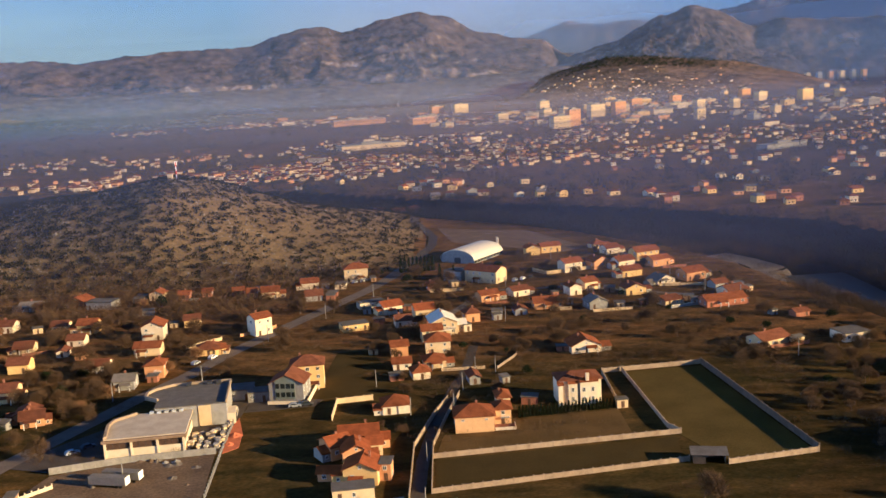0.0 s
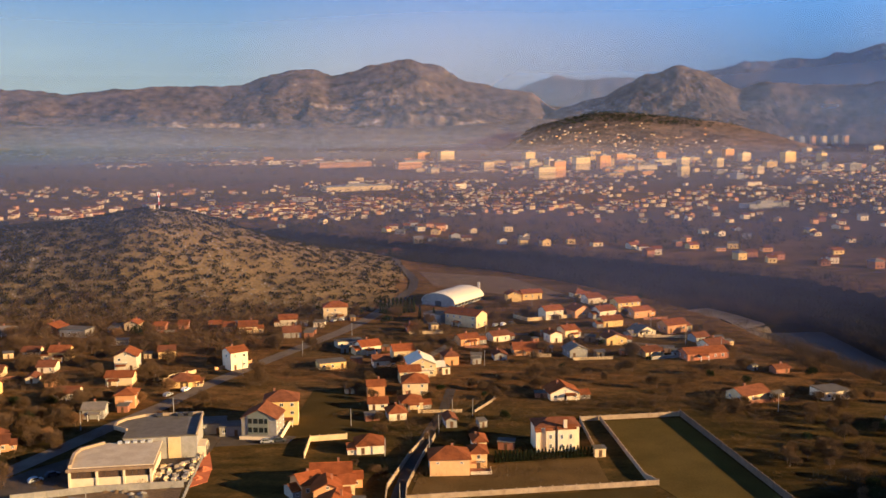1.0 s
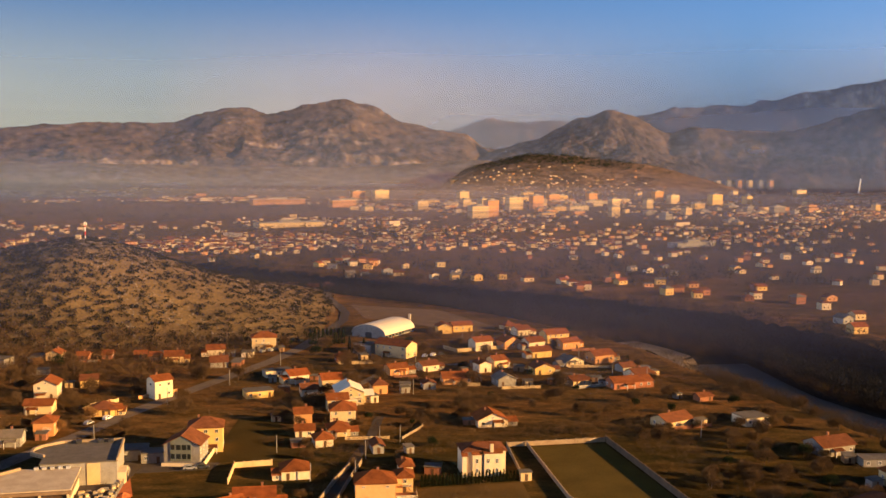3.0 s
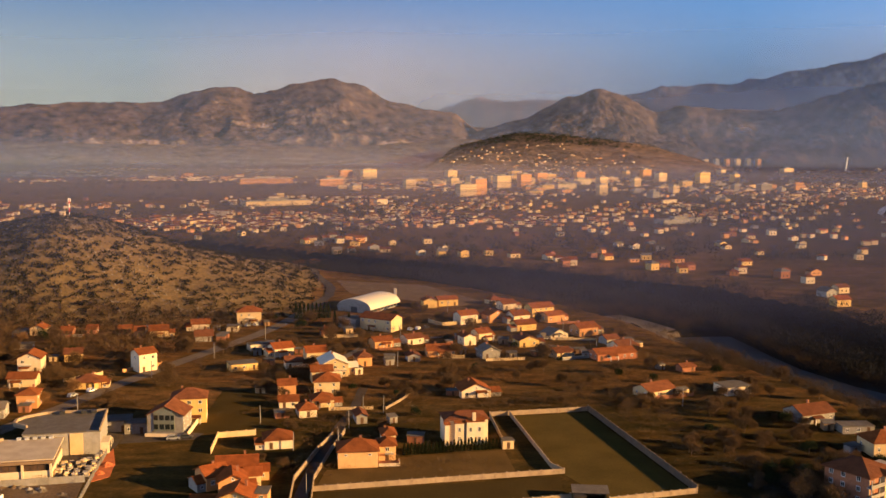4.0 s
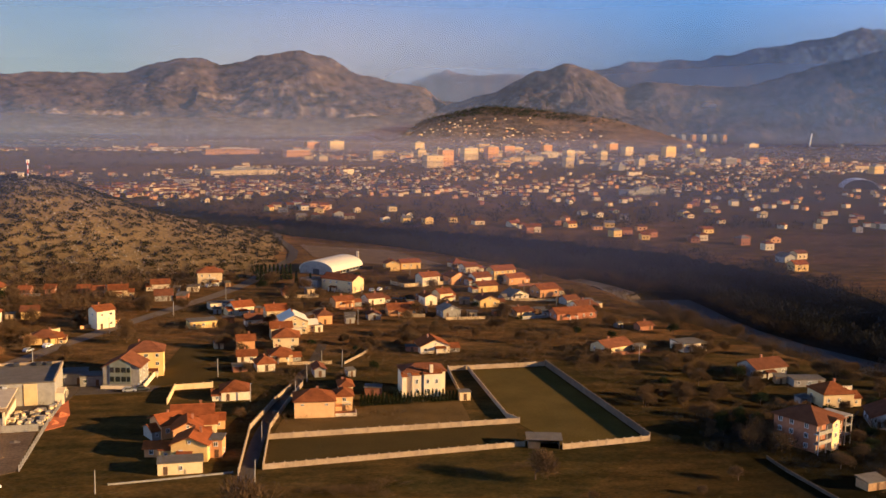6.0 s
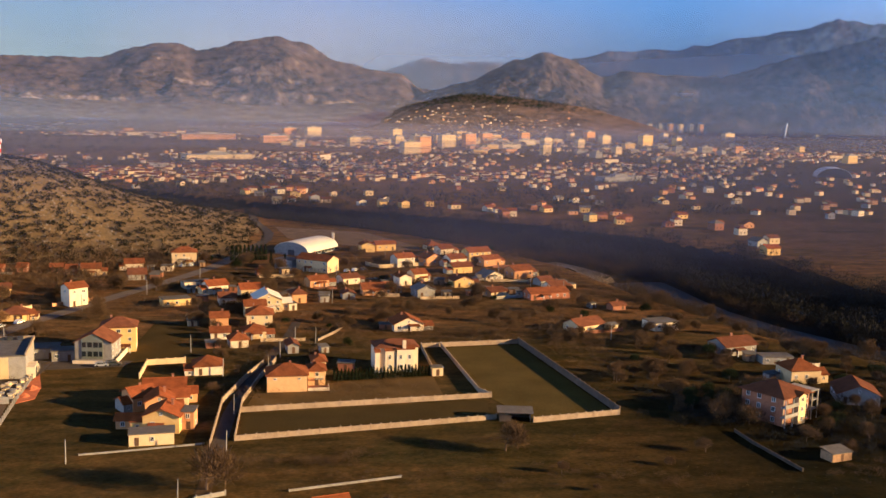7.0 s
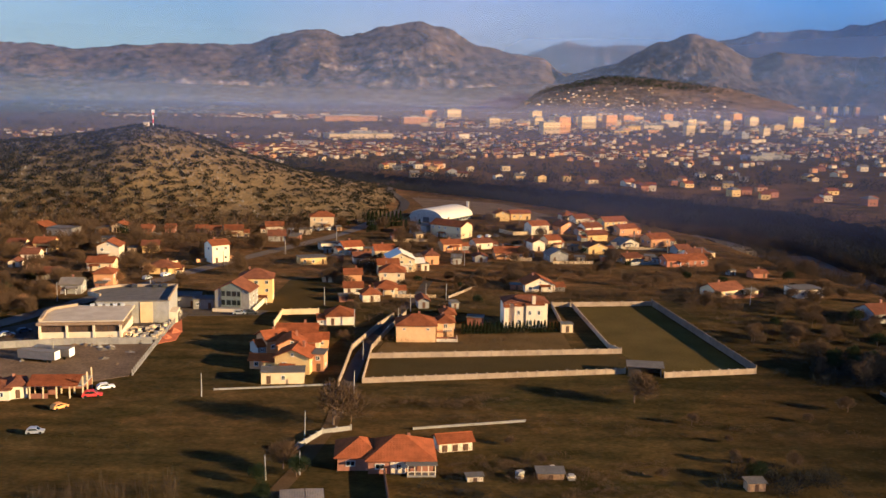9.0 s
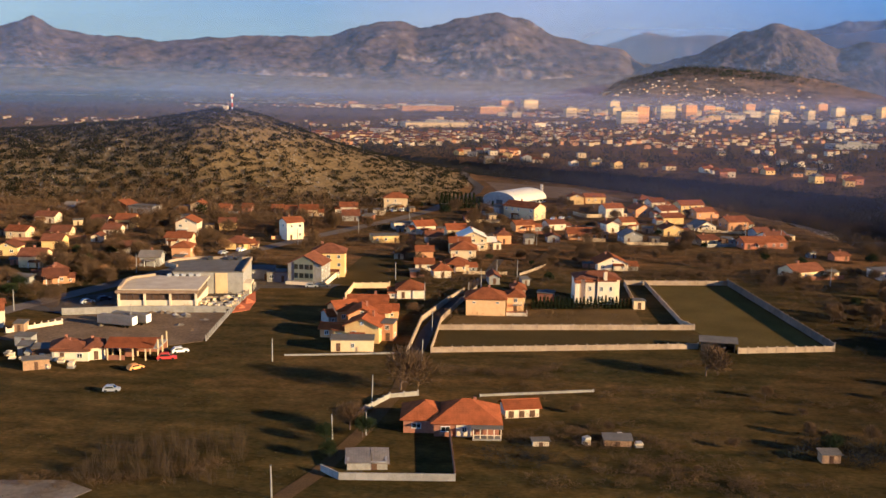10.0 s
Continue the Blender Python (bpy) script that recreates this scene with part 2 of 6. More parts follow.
def box(bm, x0, x1, y0, y1, z0, z1):
    v = [bm.verts.new(p) for p in ((x0, y0, z0), (x1, y0, z0), (x1, y1, z0), (x0, y1, z0), (x0, y0, z1), (x1, y0, z1), (x1, y1, z1), (x0, y1, z1))]
    for f in ((3, 2, 1, 0), (4, 5, 6, 7), (0, 1, 5, 4), (1, 2, 6, 5), (2, 3, 7, 6), (3, 0, 4, 7)):
        bm.faces.new([v[i] for i in f])


def slab(bm, pts, thick):
    """A flat polygon given by its top corners, with a thickness downwards."""
    top = [bm.verts.new(p) for p in pts]
    low = [bm.verts.new((p[0], p[1], p[2] - thick)) for p in pts]
    bm.faces.new(top)
    bm.faces.new(low[::-1])
    k = len(pts)
    for i in range(k):
        bm.faces.new((top[i], low[i], low[(i + 1) % k], top[(i + 1) % k]))


def prism(bm, outline, y0, y1):
    """An outline in x and z, drawn out along y."""
    a = [bm.verts.new((x, y0, z)) for x, z in outline]
    b = [bm.verts.new((x, y1, z)) for x, z in outline]
    k = len(outline)
    bm.faces.new(a)
    bm.faces.new(b[::-1])
    for i in range(k):
        bm.faces.new((a[i], b[i], b[(i + 1) % k], a[(i + 1) % k]))


def tube(bm, p, q, r0, r1, sides=6):
    p, q = Vector(p), Vector(q)
    ax = (q - p).normalized()
    s = ax.orthogonal().normalized()
    t = ax.cross(s)
    ra, rb = [], []
    for i in range(sides):
        a = 2 * math.pi * i / sides
        d = s * math.cos(a) + t * math.sin(a)
        ra.append(bm.verts.new(p + d * r0))
        rb.append(bm.verts.new(q + d * r1))
    for i in range(sides):
        j = (i + 1) % sides
        bm.faces.new((ra[i], ra[j], rb[j], rb[i]))
    bm.faces.new(ra[::-1])
    bm.faces.new(rb)


def smooth(a, b, v):
    v = min(1.0, max(0.0, (v - a) / (b - a)))
    return v * v * (3 - 2 * v)


def along(table, v):
    """A value from a short table of (place, value), eased between its rows."""
    if v <= table[0][0]:
        return table[0][1]
    for (a, p), (b, q) in zip(table, table[1:]):
        if v <= b:
            return p + (q - p) * (v - a) / (b - a)
    return table[-1][1]


# ---- ground ----
CREST = [(-620, 16), (-460, 22), (-330, 28), (-270, 32.5), (-225, 37), (-195, 41), (-168, 44.5), (-150, 42), (-128, 34), (-105, 25), (-80, 17.5), (-55, 11), (-30, 5), (-8, 0)]
RIVER = [((-520, 1010), 30), ((-300, 975), 34), ((-150, 905), 38), ((-45, 805), 44), ((25, 750), 42), ((85, 705), 46), ((135, 655), 54), ((185, 590), 62), ((212, 520), 62), ((222, 440), 60), ((240, 360), 58), ((300, 280), 60), ((430, 215), 60), ((700, 180), 60)]
WATER_Z = -10.8
CHANNEL = [(a + (c - a) * k / 6, b + (d - b) * k / 6) for (a, b), (c, d) in zip(((194, 512), (195, 490), (195, 465), (197, 435), (206, 400), (226, 355), (262, 310), (320, 270), (430, 215)), ((195, 490), (195, 465), (197, 435), (206, 400), (226, 355), (262, 310), (320, 270), (430, 215), (700, 180))) for k in range(6)]


def river_place(x, y):
    """How far from the river's middle, as a share of the gorge's half width."""
    best, side = 9.0, 1
    for ((ax, ay), wa), ((bx, by), wb) in zip(RIVER, RIVER[1:]):
        dx, dy = bx - ax, by - ay
        k = min(1.0, max(0.0, ((x - ax) * dx + (y - ay) * dy) / (dx * dx + dy * dy)))
        d = math.hypot(x - ax - k * dx, y - ay - k * dy) / (wa + (wb - wa) * k)
        if d < best:
            best, side = d, (1 if dx * (y - ay) - dy * (x - ax) > 0 else -1)
    return best, side


def hill(x, y):
    if not (480 < y < 830 and x < 0):
        return 0.0
    top = along(CREST, x)
    v = (y - 648) / (142 if y < 648 else 150)
    if abs(v) >= 1:
        return 0.0
    body = (1 - v * v) ** 1.35
    n = noise.noise((x * 0.02, y * 0.02, 3.0)) * 0.12 + noise.noise((x * 0.07, y * 0.07, 8.0)) * 0.05
    return top * body * (1 + n * (1 - body * 0.6))


def ground_z(x, y):
    z = hill(x, y)
    if 150 < y < 1100:
        d, side = river_place(x, y)
        if d < 1.1:
            z -= 9.6 * smooth(1.04, 0.76 if side < 0 else 0.62, d)
            bed = min(math.hypot(x - a, y - b) for a, b in CHANNEL)
            z -= 4.5 * smooth(19, 11, bed)
    far = smooth(1000, 4200, math.hypot(x, y))
    z += noise.noise((x * 0.004, y * 0.004, 1.0)) * 3.0 * far
    return z


def axis(spans):
    out = []
    for a, b, step in spans:
        k = max(1, round((b - a) / step))
        out += [a + (b - a) * i / k for i in range(k)]
    return out + [spans[-1][1]]


def sheet(name, xs, ys, height, material, kind="structure", label="", category=""):
    verts = [(x, y, height(x, y)) for y in ys for x in xs]
    w = len(xs)
    faces = [(j * w + i, j * w + i + 1, (j + 1) * w + i + 1, (j + 1) * w + i) for j in range(len(ys) - 1) for i in range(w - 1)]
    me = bpy.data.meshes.new(name)
    me.from_pydata(verts, [], faces)
    me.polygons.foreach_set("use_smooth", [True] * len(faces))
    me.materials.append(MATS[material])
    ob = new(name, me)
    return tagged(ob, label, category, kind=kind)


gx = axis([(-4900, -1400, 250), (-1400, -450, 50), (-450, 330, 5), (330, 700, 20), (700, 1600, 60), (1600, 4900, 250)])
gy = axis([(-1500, 0, 150), (0, 130, 20), (130, 480, 8), (480, 840, 5), (840, 1100, 10), (1100, 2000, 50), (2000, 4900, 200)])
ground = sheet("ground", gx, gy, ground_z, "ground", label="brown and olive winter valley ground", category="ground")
ground.data.materials.append(MATS["hill_grass"])
ground.data.materials.append(MATS["gorge_shade"])
for poly in ground.data.polygons:
    c = poly.center
    if c[1] > 480 and hill(c[0], c[1]) > 1.0:
        poly.material_index = 1
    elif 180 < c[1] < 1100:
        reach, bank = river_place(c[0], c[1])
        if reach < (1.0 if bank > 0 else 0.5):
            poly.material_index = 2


def ribbon(name, pts, width, lift, material, label, category, height=None, kind="structure"):
    """A strip of road or water that follows the ground along a line of points."""
    height = height or ground_z
    dense = []
    for (a, b), (c, d) in zip(pts, pts[1:]):
        k = max(1, int(math.hypot(c - a, d - b) / 6))
        dense += [(a + (c - a) * i / k, b + (d - b) * i / k) for i in range(k)]
    dense.append(pts[-1])
    verts, faces = [], []
    for i, (x, y) in enumerate(dense):
        (ax, ay), (bx, by) = dense[max(0, i - 2)], dense[min(len(dense) - 1, i + 2)]
        d = math.hypot(bx - ax, by - ay)
        nx, ny = -(by - ay) / d, (bx - ax) / d
        for s in (-0.5, -0.17, 0.17, 0.5):
            px, py = x + nx * width * s, y + ny * width * s
            verts.append((px, py, height(px, py) + lift))
    for i in range(len(dense) - 1):
        for j in range(3):
            faces.append((4 * i + j + 1, 4 * i + j, 4 * i + j + 4, 4 * i + j + 5))
    me = bpy.data.meshes.new(name)
    me.from_pydata(verts, [], faces)
    me.materials.append(MATS[material])
    ob = new(name, me)
    return tagged(ob, label, category, kind=kind)


def patch(name, pts, lift, material, label, category):
    """A flat piece of ground with its own cover."""
    bm = bmesh.new()
    slab(bm, [(x, y, lift) for x, y in pts], lift + 0.3)
    bmesh.ops.recalc_face_normals(bm, faces=bm.faces[:])
    ob = part(name, bm, material)
    return tagged(ob, label, category, kind="structure")


mat("water", (0.03, 0.034, 0.036), 0.6, 0.05, tint=(0.024, 0.028, 0.03), bump=0.02, spec=0.12)
ribbon("water", [(194, 516), (195, 490), (195, 465), (197, 435), (206, 400), (226, 355), (262, 310), (320, 270), (430, 215), (700, 180)], 32, 0.0, "water", "dull blue-grey river water in the gorge", "river", height=lambda x, y: WATER_Z)
road_line = [(-175, 150), (-150, 210), (-128.6, 275), (-118.2, 300.4), (-104.8, 333.6), (-94.4, 355.6), (-85.1, 381.7), (-72, 411.4), (-56.5, 443.6), (-38.4, 481.2), (-25.5, 515.1), (-13.5, 553.7), (-4.5, 600), (-3.4, 632), (-8, 661), (-14, 690), (-17, 720)]
ribbon("road", road_line[:12], 6.8, 0.10, "asphalt", "grey asphalt main road through the village", "road")
ribbon("road", road_line[11:], 5.6, 0.55, "dark_asphalt", "dark asphalt road bending round the hill", "road")
ribbon("road", [(-40, 100), (-24.4, 150.8), (-20.7, 160.7), (-15.8, 182.4), (-11.8, 207.9), (-11, 228)], 3.2, 0.08, "ploughed", "rutted dirt track", "track")
# Dark asphalt here also puts the lane wall's shadow into the colour.
ribbon("road", [(-11, 228), (-9.2, 262), (-6.4, 284), (-4, 299.6), (1, 324), (6, 345), (10, 375)], 3.6, 0.10, "dark_asphalt", "narrow asphalt village lane", "lane")
ribbon("road", [(-9, 405), (8, 440), (20, 470), (60, 470), (110, 440)], 4.0, 0.09, "gravel", "pale gravel village track", "lane")


# ---- distance ----
def mountain_material(name, base, tint, cliff):
    """Bare limestone mountain: scrub slopes with pale rock wherever the slope is steep."""
    m = mat(name, base, 0.97, 0.012, tint=tint, bump=6.0, fine=7, spec=0.02)
    n, l = m.node_tree.nodes, m.node_tree.links
    b = n["Principled BSDF"]
    src = b.inputs["Base Color"].links[0].from_socket
    co = n.new("ShaderNodeNewGeometry")
    sep = n.new("ShaderNodeSeparateXYZ")
    l.new(co.outputs["True Normal"], sep.inputs[0])
    t = n.new("ShaderNodeTexNoise")
    t.inputs["Scale"].default_value, t.inputs["Detail"].default_value, t.inputs["Roughness"].default_value = 0.03, 6, 0.7
    l.new(co.outputs["Position"], t.inputs["Vector"])
    ad = n.new("ShaderNodeMath")
    ad.operation = "MULTIPLY_ADD"
    ad.inputs[1].default_value = 0.8
    l.new(t.outputs[0], ad.inputs[0])
    l.new(sep.outputs["Z"], ad.inputs[2])
    r = n.new("ShaderNodeValToRGB")
    r.color_ramp.elements[0].position, r.color_ramp.elements[1].position = 0.78, 1.08
    r.color_ramp.elements[0].color, r.color_ramp.elements[1].color = (1, 1, 1, 1), (0, 0, 0, 1)
    l.new(ad.outputs[0], r.inputs[0])
    mx = n.new("ShaderNodeMix")
    mx.data_type = "RGBA"
    l.new(r.outputs[0], mx.inputs[0])
    l.new(src, mx.inputs[6])
    mx.inputs[7].default_value = (*cliff, 1)
    speck = n.new("ShaderNodeTexNoise")
    speck.inputs["Scale"].default_value, speck.inputs["Detail"].default_value, speck.inputs["Roughness"].default_value = 0.022, 7, 0.72
    l.new(co.outputs["Position"], speck.inputs["Vector"])
    sr = n.new("ShaderNodeValToRGB")
    sr.color_ramp.elements[0].position, sr.color_ramp.elements[1].position = 0.4, 0.64
    sr.color_ramp.elements[0].color, sr.color_ramp.elements[1].color = (0.62, 0.63, 0.68, 1), (1.8, 1.65, 1.55, 1)
    l.new(speck.outputs[0], sr.inputs[0])
    rocky = n.new("ShaderNodeMix")
    rocky.data_type, rocky.blend_type = "RGBA", "MULTIPLY"
    rocky.inputs[0].default_value = 1.0
    l.new(mx.outputs[2], rocky.inputs[6])
    l.new(sr.outputs[0], rocky.inputs[7])
    l.new(rocky.outputs[2], b.inputs["Base Color"])


mountain_material("mountain", (0.092, 0.07, 0.062), (0.035, 0.03, 0.031), (0.21, 0.17, 0.14))
mountain_material("dry_slope", (0.12, 0.088, 0.052), (0.07, 0.052, 0.034), (0.12, 0.09, 0.06))
mountain_material("wooded_slope", (0.125, 0.088, 0.06), (0.06, 0.046, 0.033), (0.13, 0.095, 0.065))
EYE_Z = 86.0
LEDGES = [(0.0, 0.0), (0.26, 0.22), (0.3, 0.37), (0.47, 0.48), (0.49, 0.53), (1.0, 1.0), (1.3, 1.3)]


def range_of(name, skyline, az0, az1, r0, r1, rough, material, label, steps=520, rows=70, seed=0.0, ledge=1.0, bulk=0.3, lift=0.0025, gully=0.06):
    """A mountain range seen across the valley: slopes rising from r0 to a crest at r1. The skyline is (azimuth, height angle), both as tangents. Gives back its height at an azimuth and a share of the slope."""
    def crest(a):
        h = sum(along(skyline, a + k * 0.0025) for k in (-1.5, -0.5, 0.5, 1.5)) / 4
        return (h + lift) * r1 + EYE_Z, noise.fractal((a * 40 + seed, seed, 0.3), 0.8, 2.0, 6) * rough * r1

    def place(a, up, crown):
        top = crown[0] + crown[1] * smooth(0.94, 1.0, up)
        s = math.hypot(1, a)
        r = r0 + (r1 - r0) * up
        x, y = a / s * r, r / s
        if up > 1:
            return x, y, top - (up - 1) * 900
        body = math.sin(up * math.pi) ** 0.7
        v = 0.75 * up + 0.25 * up * up
        v += bulk * 0.6 * body * noise.fractal((x * 0.0028, y * 0.0028, seed + 2), 0.9, 2.1, 4)
        v -= 0.2 * bulk * body * abs(noise.noise((x * 0.007, y * 0.006, seed)))
        k = ledge * smooth(-0.25, 0.2, noise.noise((x * 0.0035, y * 0.001, seed + 6)))
        v = min(1.0, max(0.0, v))
        v += (along(LEDGES, v + 0.03 * noise.fractal((x * 0.004, 1.0, seed), 0.9, 2.0, 3)) - v) * k * smooth(1.0, 0.9, up)
        v += 0.03 * body * noise.fractal((x * 0.009, y * 0.035, seed + 4), 0.7, 2.1, 4)
        v -= gully * body * (0.3 - abs(noise.fractal((x * 0.006, y * 0.0045, seed + 8), 0.7, 2.2, 5))) * smooth(1.0, 0.8, up)
        return x, y, (top + 8) * max(0.0, v) - 8

    verts, faces = [], []
    for i in range(steps + 1):
        a = az0 + (az1 - az0) * i / steps
        crown = crest(a)
        verts += [place(a, j / rows * 1.2, crown) for j in range(rows + 1)]
    w = rows + 1
    for i in range(steps):
        for j in range(rows):
            faces.append((i * w + j, i * w + j + 1, (i + 1) * w + j + 1, (i + 1) * w + j)[::-1])
    me = bpy.data.meshes.new(name)
    me.from_pydata(verts, [], faces)
    me.materials.append(MATS[material])
    tagged(new(name, me), label, "mountain", kind="structure")
    return lambda a, up: place(a, up, crest(a))


MAIN = [(-0.8, 0.03), (-0.501, 0.0327), (-0.463, 0.0412), (-0.432, 0.03), (-0.34, 0.0225), (-0.29, 0.0288), (-0.258, 0.0284), (-0.214, 0.0317), (-0.181, 0.0301), (-0.159, 0.0334), (-0.14, 0.042), (-0.12, 0.0472), (-0.1, 0.0472), (-0.083, 0.0425), (-0.06, 0.0447), (-0.038, 0.0506), (-0.005, 0.056), (0.017, 0.052), (0.04, 0.04), (0.061, 0.0328), (0.083, 0.0288), (0.117, 0.0225), (0.15, -0.002)]
DOME = [(0.1, -0.01), (0.15, 0.0109), (0.184, 0.0199), (0.211, 0.0331), (0.228, 0.041), (0.262, 0.0495), (0.284, 0.0435), (0.302, 0.035), (0.322, 0.027), (0.35, 0.034), (0.386, 0.0295), (0.447, 0.028), (0.508, 0.0436), (0.557, 0.0527), (0.611, 0.0645), (0.9, 0.06)]
FAR = [(0.05, 0.0), (0.094, 0.026), (0.128, 0.0356), (0.144, 0.0403), (0.172, 0.0373), (0.211, 0.0369), (0.293, 0.0447), (0.325, 0.05), (0.373, 0.0517), (0.438, 0.059), (0.493, 0.0676), (0.542, 0.0744), (0.575, 0.0822), (0.61, 0.0754), (0.9, 0.07)]
KNOLL = [(0.085, -0.03), (0.117, -0.007), (0.145, -0.0005), (0.178, 0.0064), (0.218, 0.0056), (0.263, 0.0005), (0.302, -0.0023), (0.42, -0.03)]
range_of("backdrop", MAIN, -0.8, 0.15, 4000, 4700, 0.0028, "mountain", "long brown limestone mountain with pale cliff bands", 700, 108, seed=1.0, ledge=0.75, bulk=0.22, lift=0.0033, gully=0.045)
range_of("backdrop", DOME, 0.1, 0.85, 3950, 4550, 0.0022, "mountain", "dark rounded rocky hill beyond the town", 400, 60, seed=5.0, ledge=0.25)
range_of("backdrop", FAR, 0.05, 0.9, 4500, 4880, 0.003, "mountain", "far blue mountain ridge under the sky", 500, 48, seed=9.0, ledge=0.3, bulk=0.5)
FOOT = [(-0.8, 0.002), (-0.5, -0.0005), (-0.42, -0.001), (-0.3, -0.003), (-0.2, -0.0045), (-0.08, -0.006), (0.0, -0.006), (0.06, -0.002), (0.1, 0.001), (0.14, 0.0025), (0.2, -0.004), (0.3, -0.02)]
range_of("backdrop", FOOT, -0.8, 0.3, 3150, 3900, 0.0006, "dry_slope", "low tan foothill fields below the mountain", 260, 34, seed=21.0, ledge=0.0, bulk=0.3, lift=0.0, gully=0.03)
KNOLL_AT = range_of("backdrop", KNOLL, 0.085, 0.42, 2500, 3080, 0.0007, "wooded_slope", "low wooded hill above the town houses", 240, 42, seed=14.0, ledge=0.0, bulk=0.15)


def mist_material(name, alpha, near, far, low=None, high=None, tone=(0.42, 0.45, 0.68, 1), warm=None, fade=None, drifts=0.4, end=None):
    """Valley haze put on as a tinted sheet: lets most light through and scatters a little, thicker with distance and in
    drifts.
    """
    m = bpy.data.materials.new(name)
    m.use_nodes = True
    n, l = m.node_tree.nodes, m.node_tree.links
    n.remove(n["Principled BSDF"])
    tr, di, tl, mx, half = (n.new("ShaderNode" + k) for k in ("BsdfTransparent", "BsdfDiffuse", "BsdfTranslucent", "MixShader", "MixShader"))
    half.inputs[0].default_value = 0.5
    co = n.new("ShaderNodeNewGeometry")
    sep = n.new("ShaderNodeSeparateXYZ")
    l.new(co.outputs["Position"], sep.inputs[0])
    # Tint runs cool to warm across x, sunlit haze put into the colour.
    warmth = n.new("ShaderNodeMapRange")
    warmth.inputs["From Min"].default_value, warmth.inputs["From Max"].default_value = -900, 150
    l.new(sep.outputs["X"], warmth.inputs["Value"])
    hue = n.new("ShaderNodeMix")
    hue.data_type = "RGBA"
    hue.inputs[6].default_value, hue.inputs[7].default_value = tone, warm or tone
    l.new(warmth.outputs[0], hue.inputs[0])
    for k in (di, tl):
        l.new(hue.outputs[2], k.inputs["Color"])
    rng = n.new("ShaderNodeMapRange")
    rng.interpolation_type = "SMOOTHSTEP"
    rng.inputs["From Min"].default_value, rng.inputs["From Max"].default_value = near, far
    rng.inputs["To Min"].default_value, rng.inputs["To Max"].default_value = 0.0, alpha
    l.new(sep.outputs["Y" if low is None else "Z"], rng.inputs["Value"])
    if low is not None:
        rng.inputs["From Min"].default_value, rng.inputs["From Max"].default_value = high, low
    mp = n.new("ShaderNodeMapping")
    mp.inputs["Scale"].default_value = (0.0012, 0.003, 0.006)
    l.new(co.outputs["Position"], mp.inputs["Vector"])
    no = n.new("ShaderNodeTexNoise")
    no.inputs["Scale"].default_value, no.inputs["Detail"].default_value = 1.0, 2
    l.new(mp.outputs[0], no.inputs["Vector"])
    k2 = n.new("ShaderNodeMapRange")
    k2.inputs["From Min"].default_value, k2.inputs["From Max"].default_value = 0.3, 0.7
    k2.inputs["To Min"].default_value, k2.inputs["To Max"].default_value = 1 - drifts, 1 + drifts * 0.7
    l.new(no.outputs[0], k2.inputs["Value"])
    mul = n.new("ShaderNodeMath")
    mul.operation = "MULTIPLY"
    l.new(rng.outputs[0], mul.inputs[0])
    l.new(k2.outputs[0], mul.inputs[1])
    if fade:
        fd = n.new("ShaderNodeMapRange")
        fd.interpolation_type = "SMOOTHSTEP"
        fd.inputs["From Min"].default_value, fd.inputs["From Max"].default_value = fade
        l.new(sep.outputs["X"], fd.inputs["Value"])
        thin = n.new("ShaderNodeMath")
        thin.operation = "MULTIPLY"
        l.new(mul.outputs[0], thin.inputs[0])
        l.new(fd.outputs[0], thin.inputs[1])
        mul = thin
    if end:
        far_end = n.new("ShaderNodeMapRange")
        far_end.interpolation_type = "SMOOTHSTEP"
        far_end.inputs["From Min"].default_value, far_end.inputs["From Max"].default_value = end
        l.new(sep.outputs["Y"], far_end.inputs["Value"])
        stop = n.new("ShaderNodeMath")
        stop.operation = "MULTIPLY"
        l.new(mul.outputs[0], stop.inputs[0])
        l.new(far_end.outputs[0], stop.inputs[1])
        mul = stop
    l.new(di.outputs[0], half.inputs[1])
    l.new(tl.outputs[0], half.inputs[2])
    l.new(mul.outputs[0], mx.inputs[0])
    l.new(tr.outputs[0], mx.inputs[1])
    l.new(half.outputs[0], mx.inputs[2])
    l.new(mx.outputs[0], n["Material Output"].inputs["Surface"])
    MATS[name] = m


# Haze tints: sunlit warmth and bluish distance painted on the sheets.
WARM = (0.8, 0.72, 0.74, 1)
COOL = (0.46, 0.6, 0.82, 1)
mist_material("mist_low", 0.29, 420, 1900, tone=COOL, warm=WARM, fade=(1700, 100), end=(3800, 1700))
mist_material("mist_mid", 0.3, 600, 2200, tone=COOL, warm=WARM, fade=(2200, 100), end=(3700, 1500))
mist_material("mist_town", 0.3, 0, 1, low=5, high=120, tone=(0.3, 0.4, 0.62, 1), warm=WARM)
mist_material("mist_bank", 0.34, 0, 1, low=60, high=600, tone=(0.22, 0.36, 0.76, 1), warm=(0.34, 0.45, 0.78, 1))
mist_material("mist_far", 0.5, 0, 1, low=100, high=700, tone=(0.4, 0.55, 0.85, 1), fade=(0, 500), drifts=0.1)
# Shade on the eastern slopes, put in as a dark blue veil.
mist_material("east_slope_shade", 0.5, 0, 1, low=150, high=540, tone=(0.16, 0.34, 0.66, 1), fade=(1000, 2300))
# Warm horizon glow, put into a see-through curtain behind the ridges.
mist_material("horizon_glow", 0.58, 0, 1, low=200, high=950, tone=(0.5, 0.68, 0.8, 1), warm=(1.0, 0.95, 0.9, 1), drifts=0.05)
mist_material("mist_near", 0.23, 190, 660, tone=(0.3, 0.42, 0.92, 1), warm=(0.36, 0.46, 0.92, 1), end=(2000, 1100))
